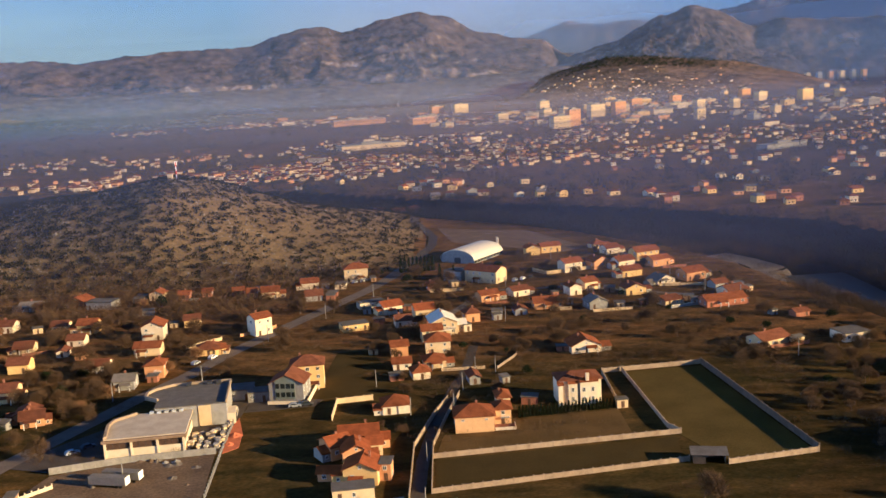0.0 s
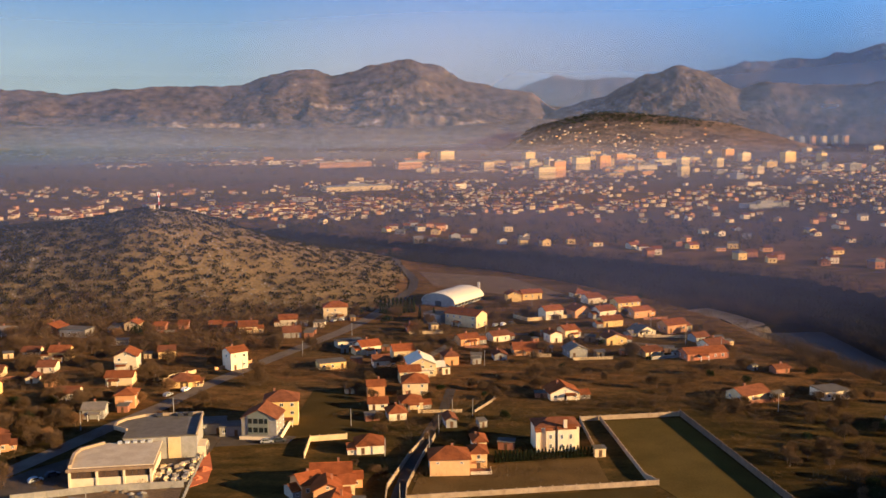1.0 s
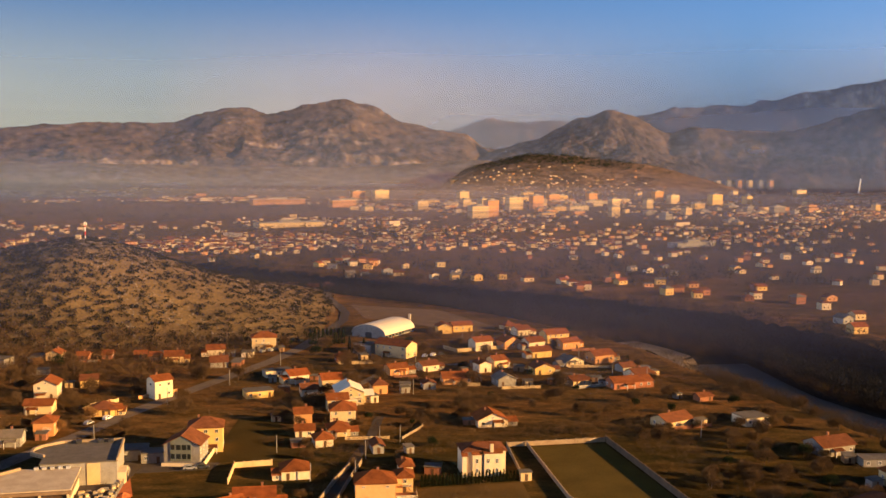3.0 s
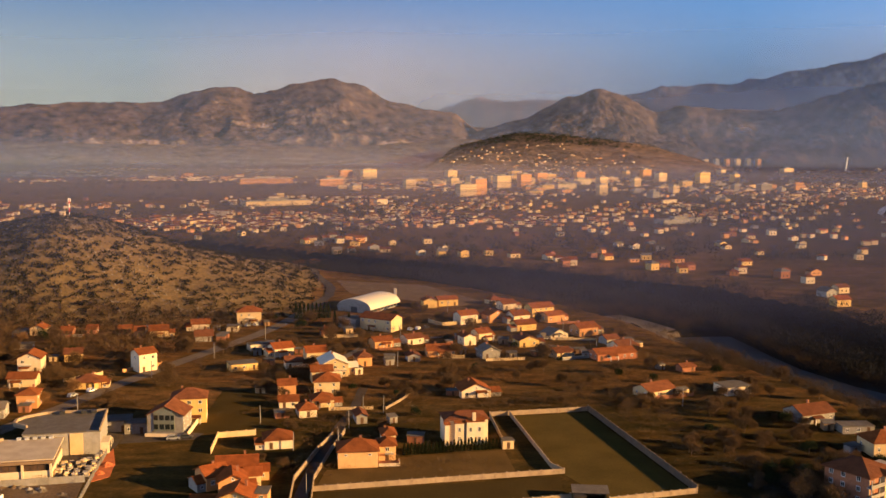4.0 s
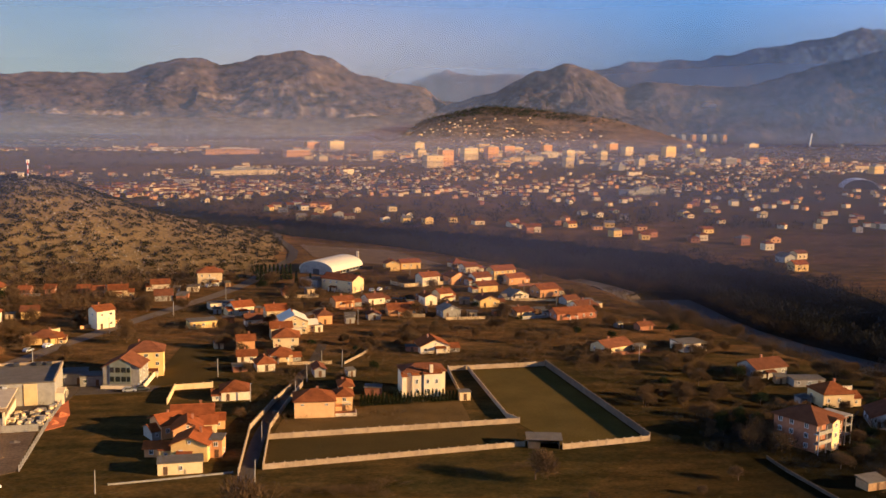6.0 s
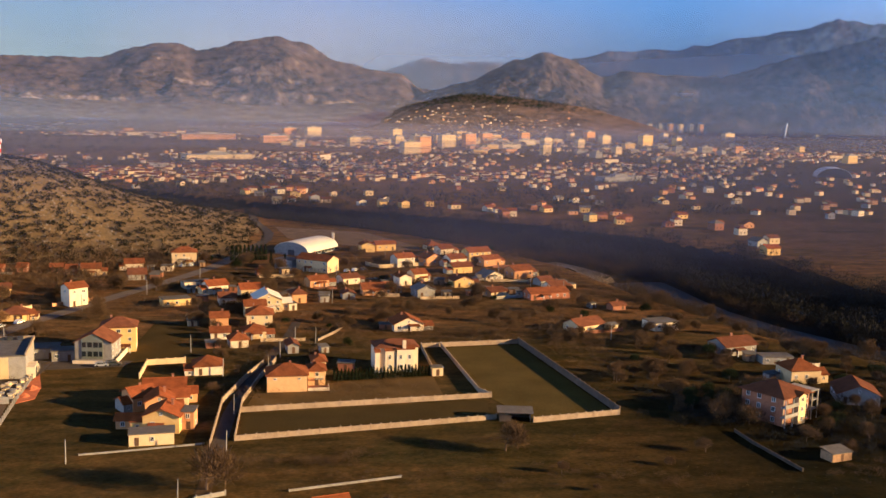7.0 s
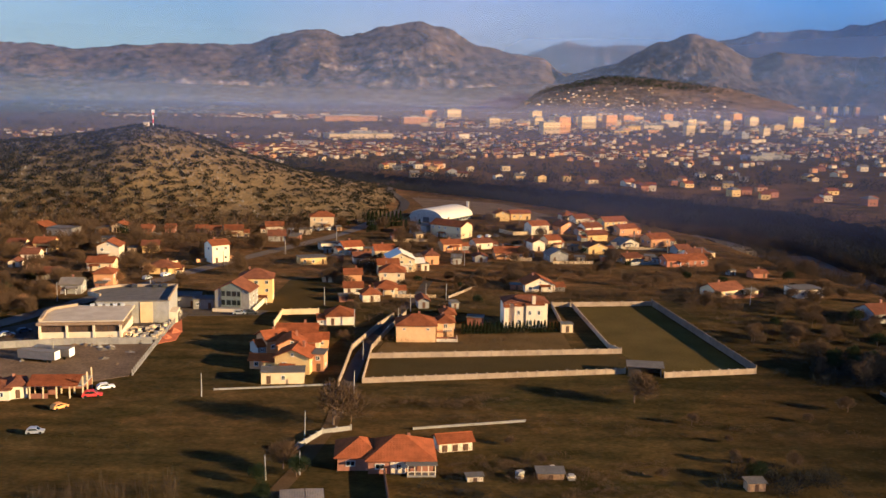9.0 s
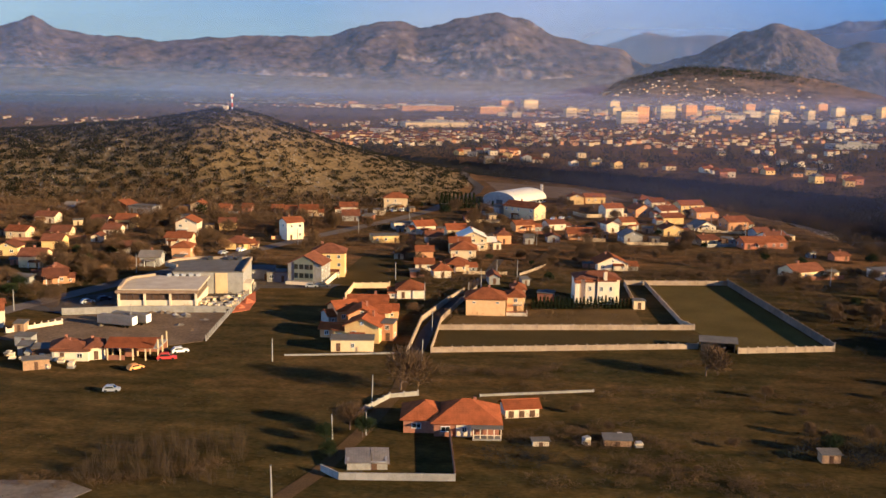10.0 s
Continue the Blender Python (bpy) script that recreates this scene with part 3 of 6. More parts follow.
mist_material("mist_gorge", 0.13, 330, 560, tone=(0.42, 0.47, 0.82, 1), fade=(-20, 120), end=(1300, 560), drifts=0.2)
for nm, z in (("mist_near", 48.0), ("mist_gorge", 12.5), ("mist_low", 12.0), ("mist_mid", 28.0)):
    sheet("valley_mist", axis([(-3000, 3000, 1000)]), axis([(110, 3900, 758)]), lambda x, y, z=z: z, nm, "stuff", "thin tinted sheet standing in for valley haze", "mist")
sheet("valley_mist", axis([(-3000, 3000, 400)]), [3120, 3160], lambda x, y: -5 if y < 3140 else 640, "mist_bank", "stuff", "tinted sheet standing in for haze before the mountains", "mist")


def mist_arc(r, az0, az1, top, material):
    """A curved see-through curtain whose tint puts in haze, slope shade or horizon glow."""
    verts, faces = [], []
    for i in range(81):
        a = az0 + (az1 - az0) * i / 80
        k = math.hypot(1, a)
        verts += [(a / k * r, r / k, -5), (a / k * r, r / k, top)]
        if i:
            faces.append((2 * i - 2, 2 * i, 2 * i + 1, 2 * i - 1))
    me = bpy.data.meshes.new("valley_mist")
    me.from_pydata(verts, [], faces)
    me.polygons.foreach_set("use_smooth", [True] * len(faces))
    me.materials.append(MATS[material])
    tagged(new("valley_mist", me), "see-through curtain tinted for haze, slope shade and horizon glow", "mist", kind="stuff")


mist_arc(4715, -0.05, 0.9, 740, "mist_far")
mist_arc(3900, 0.2, 0.9, 560, "east_slope_shade")
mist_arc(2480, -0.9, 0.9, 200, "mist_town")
mist_arc(4895, -0.9, 0.9, 1100, "horizon_glow")


# ---- buildings ----
LOOKS = {"peach": "peach rendered", "white": "white rendered", "cream": "cream rendered", "yellow": "yellow rendered", "orange": "orange rendered", "grey": "grey rendered", "concrete": "bare concrete", "brick": "bare brick", "brickred": "red brick"}
ROOFS = {"red": "red clay tile", "bright": "bright orange-red tile", "brown": "brown tile", "grey_tile": "grey tile", "none": "flat", "white_sheet": "pale metal"}
FORMS = {"gx": "saddle roof", "gy": "gable roof", "hip": "hipped roof", "flat": "roof"}
SHARED = {}


def window_mesh(w, h):
    key = (round(w, 1), round(h, 1))
    if key not in SHARED:
        bm = bmesh.new()
        a, b = w / 2, h / 2
        box(bm, -a, a, -0.09, 0.02, b - 0.1, b)
        box(bm, -a, a, -0.12, 0.02, -b, -b + 0.1)
        box(bm, -a, -a + 0.1, -0.09, 0.02, -b + 0.1, b - 0.1)
        box(bm, a - 0.1, a, -0.09, 0.02, -b + 0.1, b - 0.1)
        box(bm, -0.04, 0.04, -0.08, 0.02, -b + 0.1, b - 0.1)
        me = bpy.data.meshes.new("window")
        bm.to_mesh(me)
        bm.free()
        me.materials.append(MATS["frame_white"])
        bm = bmesh.new()
        box(bm, -a + 0.1, -0.04, -0.03, 0.01, -b + 0.1, b - 0.1)
        box(bm, 0.04, a - 0.1, -0.03, 0.01, -b + 0.1, b - 0.1)
        pn = bpy.data.meshes.new("pane")
        bm.to_mesh(pn)
        bm.free()
        pn.materials.append(MATS["glass"])
        SHARED[key] = (me, pn)
    return SHARED[key]


def add_window(parent, m, w=1.2, h=1.3):
    me, pn = window_mesh(w, h)
    ob = share("window", me, parent, m)
    share("pane", pn, ob, Matrix())


def roof_parts(root, form, w, d, h, tile, over=0.55, pitch=0.42, x0=0.0, y0=0.0):
    """Walls' upper end and the roof over a w by d block whose eaves are at h."""
    bm = bmesh.new()
    if form == "flat":
        box(bm, x0 - w / 2 - 0.25, x0 + w / 2 + 0.25, y0 - d / 2 - 0.25, y0 + d / 2 + 0.25, h, h + 0.25)
        part("roof", bm, "roof_felt", root)
        return
    a, b = w / 2 + over, d / 2 + over
    t = 0.2
    if form == "gx":
        rise = d / 2 * pitch
        e = h - over * pitch
        top = h + rise + t
        for s in (-1, 1):
            pts = [(x0 - a, y0 + s * b, e + t), (x0 + a, y0 + s * b, e + t), (x0 + a, y0, top), (x0 - a, y0, top)]
            slab(bm, pts if s < 0 else pts[::-1], t)
        ends = ((x0 - a, y0, top), (x0 + a, y0, top))
    elif form == "gy":
        rise = w / 2 * pitch
        e = h - over * pitch
        top = h + rise + t
        for s in (-1, 1):
            pts = [(x0 + s * a, y0 - b, e + t), (x0, y0 - b, top), (x0, y0 + b, top), (x0 + s * a, y0 + b, e + t)]
            slab(bm, pts[::-1] if s > 0 else pts[::-1], t)
        ends = ((x0, y0 - b, top), (x0, y0 + b, top))
    else:
        e = h - 0.05
        run = min(a, b)
        top = e + run * pitch * 1.1 + t
        if a >= b:
            r0, r1 = (x0 - (a - b), y0, top), (x0 + (a - b), y0, top)
            quads = ([(x0 - a, y0 - b, e + t), (x0 + a, y0 - b, e + t), r1, r0], [(x0 + a, y0 + b, e + t), (x0 - a, y0 + b, e + t), r0, r1], [(x0 + a, y0 - b, e + t), (x0 + a, y0 + b, e + t), r1], [(x0 - a, y0 + b, e + t), (x0 - a, y0 - b, e + t), r0])
        else:
            r0, r1 = (x0, y0 - (b - a), top), (x0, y0 + (b - a), top)
            quads = ([(x0 - a, y0 - b, e + t), (x0 + a, y0 - b, e + t), r0], [(x0 + a, y0 - b, e + t), (x0 + a, y0 + b, e + t), r1, r0], [(x0 + a, y0 + b, e + t), (x0 - a, y0 + b, e + t), r1], [(x0 - a, y0 + b, e + t), (x0 - a, y0 - b, e + t), r0, r1])
        for q in quads:
            q = [p for i, p in enumerate(q) if (Vector(p) - Vector(q[i - 1])).length > 0.01]
            slab(bm, q, t)
        ends = (r0, r1)
    part("roof", bm, tile, root)
    if (Vector(ends[0]) - Vector(ends[1])).length > 1:
        bm = bmesh.new()
        tube(bm, Vector(ends[0]) - Vector((0, 0, 0.05)), Vector(ends[1]) - Vector((0, 0, 0.05)), 0.16, 0.16, 6)
        part("ridge", bm, tile, root)


def wall_block(root, form, w, d, h, wall, pitch=0.42, x0=0.0, y0=0.0):
    bm = bmesh.new()
    if form == "gy":
        prism(bm, [(x0 - w / 2, -0.6), (x0 + w / 2, -0.6), (x0 + w / 2, h), (x0, h + w / 2 * pitch - 0.02), (x0 - w / 2, h)], y0 - d / 2, y0 + d / 2)
    elif form == "gx":
        prism(bm, [(y0 - d / 2, -0.6), (y0 + d / 2, -0.6), (y0 + d / 2, h), (y0, h + d / 2 * pitch - 0.02), (y0 - d / 2, h)], x0 - w / 2, x0 + w / 2)
        for v in bm.verts:
            v.co = (v.co.y, v.co.x, v.co.z)
    else:
        box(bm, x0 - w / 2, x0 + w / 2, y0 - d / 2, y0 + d / 2, -0.6, h)
    bmesh.ops.recalc_face_normals(bm, faces=bm.faces[:])
    part("wall", bm, wall, root)


def house(x, y, rot, w, d, h, form, wall, tile, plain=False):
    """A village house with walls, roof, windows, a door and a chimney."""
    rnd = random.Random(round(x * 31 + y * 17))
    root = new("house")
    root.matrix_basis = pose(x, y, ground_z(x, y), 0, 0, rot)
    storeys = max(1, round(h / 3))
    word = {1: "one-storey", 2: "two-storey", 3: "three-storey"}[min(3, storeys)]
    tagged(root, f"{LOOKS[wall]} {word} house under a {ROOFS[tile]} {FORMS[form]}", "house", "village houses")
    pitch = rnd.uniform(0.38, 0.5)
    wall_block(root, form, w, d, h, wall, pitch)
    roof_parts(root, form, w, d, h, tile, pitch=pitch)
    extra = random.Random(round(x * 7 + y * 13))
    if form != "flat" and not plain and 6.5 < w < 12 and extra.random() < 0.5:
        ww, wd, wh = w * extra.uniform(0.3, 0.42), d * extra.uniform(0.55, 0.75), min(h * 0.62, 3.0)
        sx = extra.choice((-1, 1)) * (w / 2 + ww / 2 - 0.15)
        sy = -d * extra.uniform(0.0, 0.16)
        side_wall = extra.choice((wall, wall, "cream", "concrete"))
        wall_block(root, "gx", ww, wd, wh, side_wall, 0.4, sx, sy)
        roof_parts(root, "gx", ww, wd, wh, tile, 0.35, 0.4, sx, sy)
        add_window(root, pose(sx, sy - wd / 2, wh * 0.55), 0.9, 1.0)
    if form != "flat" and not plain and w > 7 and extra.random() < 0.45:
        px = extra.uniform(-0.2, 0.2) * w
        bm = bmesh.new()
        slab(bm, [(px - 2.0, -d / 2 - 2.2, 2.3), (px + 2.0, -d / 2 - 2.2, 2.3), (px + 2.0, -d / 2, 2.75), (px - 2.0, -d / 2, 2.75)], 0.14)
        porch = part("porch_roof", bm, tile, root)
        for k in (-1.8, 1.8):
            bm = bmesh.new()
            box(bm, px + k - 0.1, px + k + 0.1, -d / 2 - 2.05, -d / 2 - 1.85, -0.2, 2.3)
            part("post", bm, "frame_white", porch)
    low = 0.0
    cols = max(1, int(w / 3.2))
    door = rnd.randrange(cols)
    for s in range(storeys):
        zc = low + h / storeys * (s + 0.55)
        for c in range(cols):
            px = -w / 2 + w * (c + 0.5) / cols + rnd.uniform(-0.2, 0.2)
            if s == 0 and c == door and not plain:
                bm = bmesh.new()
                box(bm, px - 0.5, px + 0.5, -d / 2 - 0.06, -d / 2 + 0.02, 0.1, 2.15)
                part("door", bm, "dark_wood", root)
                continue
            if rnd.random() < (0.0 if plain else 0.7):
                add_window(root, pose(px, -d / 2, zc), rnd.choice((0.9, 1.1, 1.3)), 1.2)
        for side in (-1, 1):
            k = max(1, int(d / 4))
            for c in range(k):
                if rnd.random() < 0.55:
                    add_window(root, pose(side * w / 2, -d / 2 + d * (c + 0.5) / k, zc, 0, 0, 90 * side), 1.0, 1.2)
    if plain:
        for px in (-0.3, 0.3):
            add_window(root, pose(px * w, -d / 2, h - 1.0), 0.9, 0.6)
    if form == "gy" and w > 6:
        add_window(root, pose(0, -d / 2, h + w * pitch * 0.16), 0.8, 0.8)
    if form != "flat" and rnd.random() < 0.7:
        cx, cy = rnd.uniform(-0.25, 0.25) * w, rnd.uniform(0.05, 0.2) * d
        bm = bmesh.new()
        box(bm, cx - 0.3, cx + 0.3, cy - 0.3, cy + 0.3, h, h + min(w, d) / 2 * pitch + 0.9)
        box(bm, cx - 0.38, cx + 0.38, cy - 0.38, cy + 0.38, h + min(w, d) / 2 * pitch + 0.9, h + min(w, d) / 2 * pitch + 1.0)
        part("chimney", bm, "brick", root)
    if storeys > 1 and not plain and rnd.random() < 0.6:
        bw = w * rnd.uniform(0.35, 0.6)
        bx = rnd.uniform(-0.5, 0.5) * (w - bw)
        z = h / storeys
        bm = bmesh.new()
        box(bm, bx - bw / 2, bx + bw / 2, -d / 2 - 1.2, -d / 2 + 0.02, z - 0.08, z + 0.08)
        bal = part("balcony", bm, "concrete", root)
        bm = bmesh.new()
        for a in (0.45, 0.95):
            box(bm, bx - bw / 2, bx + bw / 2, -d / 2 - 1.2, -d / 2 - 1.14, z + a, z + a + 0.06)
        k = max(2, int(bw / 0.6))
        for i in range(k + 1):
            px = bx - bw / 2 + 0.03 + (bw - 0.06) * i / k
            box(bm, px - 0.03, px + 0.03, -d / 2 - 1.2, -d / 2 - 1.14, z + 0.08, z + 0.95)
        part("railing", bm, "frame_white", bal)
    return root


def far_house(x, y, rot, w, d, h, form, wall, tile):
    root = new("house")
    root.matrix_basis = pose(x, y, ground_z(x, y), 0, 0, rot)
    tagged(root, f"distant {LOOKS[wall]} house under a {ROOFS[tile]} {FORMS[form]}", "house", "houses across the river")
    wall_block(root, form, w, d, h, wall)
    roof_parts(root, form, w, d, h, tile)
    bm = bmesh.new()
    box(bm, -w * 0.28, -w * 0.16, -d / 2 - 0.06, -d / 2 + 0.02, 1.1, 2.1)
    part("window", bm, "glass", root)
    bm = bmesh.new()
    box(bm, w * 0.14, w * 0.26, -d / 2 - 0.06, -d / 2 + 0.02, 1.1, 2.1)
    part("window", bm, "glass", root)


def block(x, y, rot, w, d, h, wall="cream"):
    """A block of flats: body, parapet, floor bands and loggia strips."""
    root = new("apartment_block")
    root.matrix_basis = pose(x, y, ground_z(x, y) - 0.5, 0, 0, rot)
    tall = "tower" if h > w else "long slab"
    tagged(root, f"{LOOKS[wall]} apartment {tall} in the hazy town", "apartment block", "apartment blocks")
    bm = bmesh.new()
    box(bm, -w / 2, w / 2, -d / 2, d / 2, 0, h)
    part("wall", bm, wall, root)
    bm = bmesh.new()
    box(bm, -w / 2 - 0.3, w / 2 + 0.3, -d / 2 - 0.3, d / 2 + 0.3, h, h + 1.0)
    box(bm, -w / 6, w / 6, -d / 4, d / 4, h + 1.0, h + 3.4)
    part("roof", bm, "concrete", root)
    cols = max(2, int(w / 8))
    floors = max(2, int(h / 3))
    me = SHARED.get("loggia")
    if me is None:
        bm = bmesh.new()
        box(bm, -1.1, 1.1, -0.15, 0.05, -0.6, 0.6)
        me = bpy.data.meshes.new("window")
        bm.to_mesh(me)
        bm.free()
        me.materials.append(MATS["glass"])
        SHARED["loggia"] = me
    for c in range(cols):
        for f in range(0, floors, 2):
            share("window", me, root, pose(-w / 2 + w * (c + 0.5) / cols, -d / 2, (f + 0.6) * h / floors))

# ---- village houses ----
house(-199.2, 482.3, -1, 10.4, 7.2, 2.5, "gx", "grey", "grey_tile")
house(-176.0, 483.9, -20, 9.1, 8.1, 3.7, "gy", "brick", "red")
house(-163.4, 478.0, -13, 13.2, 8.1, 3.7, "flat", "concrete", "none")
house(-140.5, 491.8, -4, 6.8, 7.2, 3.3, "gy", "cream", "red")
house(-138.0, 458.9, 9, 7.9, 5.4, 2.1, "flat", "concrete", "none")
house(-127.0, 490.5, -2, 5.4, 6.3, 2.5, "gx", "brick", "red")
house(-116.3, 492.9, 1, 4.3, 6.3, 2.5, "gx", "brick", "red")
house(-121.9, 414.5, 4, 8.9, 9.9, 5.9, "gy", "white", "red")
house(-117.6, 389.6, 1, 10.1, 7.2, 3.4, "gx", "cream", "red")
house(-106.6, 358.5, 4, 6.8, 8.1, 4.9, "hip", "orange", "red")
house(-114.0, 345.7, 4, 7.1, 7.2, 3.4, "gx", "grey", "grey_tile")
house(-110.2, 432.9, 10, 6.8, 7.2, 3.4, "gx", "yellow", "brown")
house(-93.0, 385.5, 6, 9.7, 8.1, 2.5, "hip", "yellow", "brown")
house(-154.7, 431.1, 0, 8.1, 8.1, 4.1, "gx", "yellow", "red")
house(-169.5, 438.5, 2, 7.0, 7.2, 2.5, "gx", "cream", "brown")
house(-152.8, 410.3, 2, 6.8, 7.2, 2.8, "gx", "white", "brown")
house(-153.2, 394.5, 8, 4.3, 7.2, 2.1, "gy", "white", "brown")
house(-144.1, 388.3, 10, 3.9, 6.3, 2.8, "gy", "orange", "red")
house(-131.6, 370.4, 2, 8.6, 7.2, 2.6, "gx", "white", "brown")
house(-194.7, 440.5, -1, 9.0, 8.1, 3.3, "gx", "white", "brown")
house(-171.6, 403.0, 6, 7.5, 8.1, 2.5, "gx", "cream", "brown")
house(-162.2, 374.4, 4, 7.6, 8.1, 3.6, "gx", "yellow", "brown")
house(-153.1, 338.3, 5, 8.6, 9.0, 4.1, "gx", "cream", "brown")
house(-136.9, 315.7, 7, 7.0, 9.0, 3.0, "gy", "orange", "brown")
house(-186.9, 396.9, -1, 8.3, 8.1, 3.3, "gx", "cream", "red")
house(-172.4, 358.6, 7, 8.0, 8.1, 3.3, "gy", "yellow", "brown")
house(-133.9, 311.9, 18, 7.2, 8.1, 2.8, "gx", "orange", "brown")
house(-125.9, 253.9, 23, 6.1, 8.1, 4.9, "gx", "white", "red")
house(-44.0, 511.7, 6, 12.0, 8.4, 6.6, "hip", "cream", "red")
house(-50.4, 494.5, -2, 5.4, 6.3, 2.5, "flat", "white", "none")
house(-92.7, 484.6, 0, 4.5, 6.3, 3.1, "gx", "orange", "red")
house(-83.4, 481.9, 9, 8.4, 8.1, 3.6, "gx", "cream", "red")
house(-100.9, 492.1, 10, 5.5, 6.3, 2.5, "gx", "brick", "red")
house(-66.4, 498.8, 10, 8.5, 7.2, 3.4, "gx", "white", "red")
house(-61.4, 471.7, 10, 7.8, 8.1, 2.8, "gx", "grey", "brown")
house(-77.4, 411.9, 38, 7.7, 7.2, 7.4, "gx", "white", "red")
house(-89.0, 384.6, 25, 4.5, 5.4, 2.5, "gx", "yellow", "red")
house(-33.2, 449.7, 22, 12.0, 5.4, 2.8, "flat", "white", "none")
house(-24.1, 436.9, 25, 8.9, 8.1, 3.8, "gx", "white", "bright")
house(-17.8, 412.8, 10, 6.8, 7.2, 3.0, "gx", "white", "brown")
house(-38.1, 410.5, 19, 11.1, 7.2, 2.8, "flat", "yellow", "none")
house(-9.2, 426.7, 12, 8.5, 9.0, 4.1, "gx", "cream", "bright")
house(-3.7, 370.9, 2, 9.3, 9.9, 4.9, "hip", "cream", "red")
house(-18.3, 368.8, 8, 6.3, 6.3, 4.1, "gx", "orange", "red")
house(-16.9, 351.3, 6, 6.5, 6.3, 2.6, "gx", "white", "red")
house(-10.3, 339.4, 12, 6.0, 7.2, 2.6, "hip", "white", "red")
house(-5.2, 352.3, 9, 7.5, 8.1, 2.6, "hip", "cream", "red")
house(-5.0, 480.8, 11, 5.4, 6.3, 2.5, "hip", "brick", "red")
house(51.5, 558.6, 7, 7.7, 8.1, 4.1, "gy", "yellow", "red")
house(61.7, 563.7, 16, 11.7, 7.2, 3.8, "gx", "yellow", "red")
house(65.7, 507.2, 25, 10.3, 7.2, 4.9, "gx", "white", "red")
house(80.7, 511.5, 25, 9.8, 8.1, 4.1, "gy", "orange", "red")
house(93.1, 509.5, 25, 9.9, 8.1, 4.1, "gx", "white", "red")
house(92.1, 488.1, 19, 10.8, 7.2, 3.3, "gx", "yellow", "red")
house(86.1, 449.1, 12, 9.6, 8.1, 3.3, "gy", "yellow", "brown")
house(108.0, 527.9, 22, 13.7, 8.1, 4.9, "gx", "yellow", "red")
house(89.9, 568.6, 20, 8.1, 7.2, 2.5, "hip", "cream", "red")
house(93.9, 550.1, 25, 8.7, 7.2, 3.3, "gx", "white", "red")
house(20.0, 451.3, 21, 9.1, 7.2, 3.3, "gx", "orange", "red")
house(34.6, 458.1, 24, 8.5, 7.2, 3.0, "gx", "white", "brown")
house(32.2, 422.2, 7, 5.4, 6.3, 2.5, "gy", "grey", "brown")
house(45.1, 431.5, 4, 12.8, 8.1, 3.0, "gx", "orange", "red")
house(59.5, 454.5, 18, 6.0, 7.2, 4.1, "gy", "white", "red")
house(67.5, 463.1, 25, 7.1, 7.2, 4.1, "gx", "cream", "red")
house(65.2, 426.5, 14, 8.2, 8.1, 3.3, "gy", "concrete", "grey_tile")
house(10.8, 415.0, 13, 6.1, 7.2, 3.8, "hip", "orange", "brown")
house(8.2, 399.0, 17, 3.3, 4.5, 2.8, "flat", "white", "none")
house(50.0, 362.4, 7, 11.0, 9.9, 2.8, "gy", "white", "red")
house(111.2, 509.3, 25, 10.8, 7.2, 3.8, "gx", "orange", "red")
house(118.9, 473.0, 25, 11.4, 8.1, 4.1, "gx", "orange", "red")
house(103.3, 468.1, 25, 10.6, 8.1, 2.0, "gy", "white", "grey_tile")
house(96.6, 425.3, 23, 7.9, 7.2, 2.5, "gx", "cream", "brown")
house(125.8, 452.3, 23, 7.1, 6.3, 2.5, "gx", "grey", "brown")
house(127.6, 437.2, 25, 9.7, 8.1, 2.5, "gx", "white", "brown")
house(118.5, 420.0, 14, 18.5, 8.1, 3.0, "gx", "brickred", "red")
house(142.1, 394.2, 18, 6.5, 4.5, 2.1, "gx", "brick", "brown")
house(117.0, 357.5, 28, 13.0, 8.5, 2.6, "gx", "cream", "brown")
house(147.5, 358.0, 14, 10.5, 9.0, 3.1, "flat", "white", "none")
# Concrete instead of white: this front's shade put into the wall colour.
house(159.0, 320.0, 17, 13.5, 9.5, 3.4, "gx", "concrete", "brown")
house(167.5, 305.5, -3, 10.5, 6.0, 2.4, "flat", "concrete", "none")
house(164.2, 283.6, 2, 10.0, 9.5, 4.3, "hip", "cream", "red")
# Concrete wall colour also carries the shade on this gable.
house(170.5, 262.0, -20, 11.5, 12.0, 3.2, "gy", "concrete", "brown")
house(-17.9, 305.6, 7, 8.4, 8.1, 2.8, "hip", "white", "red")
house(7.8, 330.5, 8, 3.6, 7.2, 2.8, "gy", "grey", "brown")
house(15.6, 302.0, 4, 4.0, 7.2, 4.5, "hip", "cream", "red")
house(-87.0, 227.7, 25, 4.4, 7.2, 3.0, "hip", "white", "brown")
house(-93.5, 226.3, 20, 5.8, 7.2, 3.0, "hip", "grey", "brown")

# ---- town across the river ----
block(740, 3560, 25, 26, 18, 52, "cream")
block(555, 3265, 25, 20, 16, 44, "orange")
block(652, 3505, 25, 19, 16, 42, "cream")
block(314, 2936, 27, 32, 14, 36, "orange")
block(76, 2430, 29, 38, 14, 22, "cream")
block(20, 2435, 29, 33, 14, 19, "orange")
block(213, 1660, 31, 34, 13, 20, "cream")
block(240, 1700, 31, 24, 13, 28, "orange")
block(321, 1950, 31, 35, 13, 24, "cream")
block(371, 1985, 31, 27, 13, 26, "orange")
block(458, 2250, 31, 30, 13, 20, "orange")
block(442, 1935, 29, 48, 16, 10, "white")
block(514, 2106, 29, 48, 16, 12, "white")
block(816, 2195, 33, 36, 14, 24, "yellow")
block(741, 2262, 33, 28, 14, 20, "cream")
block(1000, 2557, 33, 22, 14, 20, "cream")
block(1218, 2642, 33, 46, 14, 22, "cream")
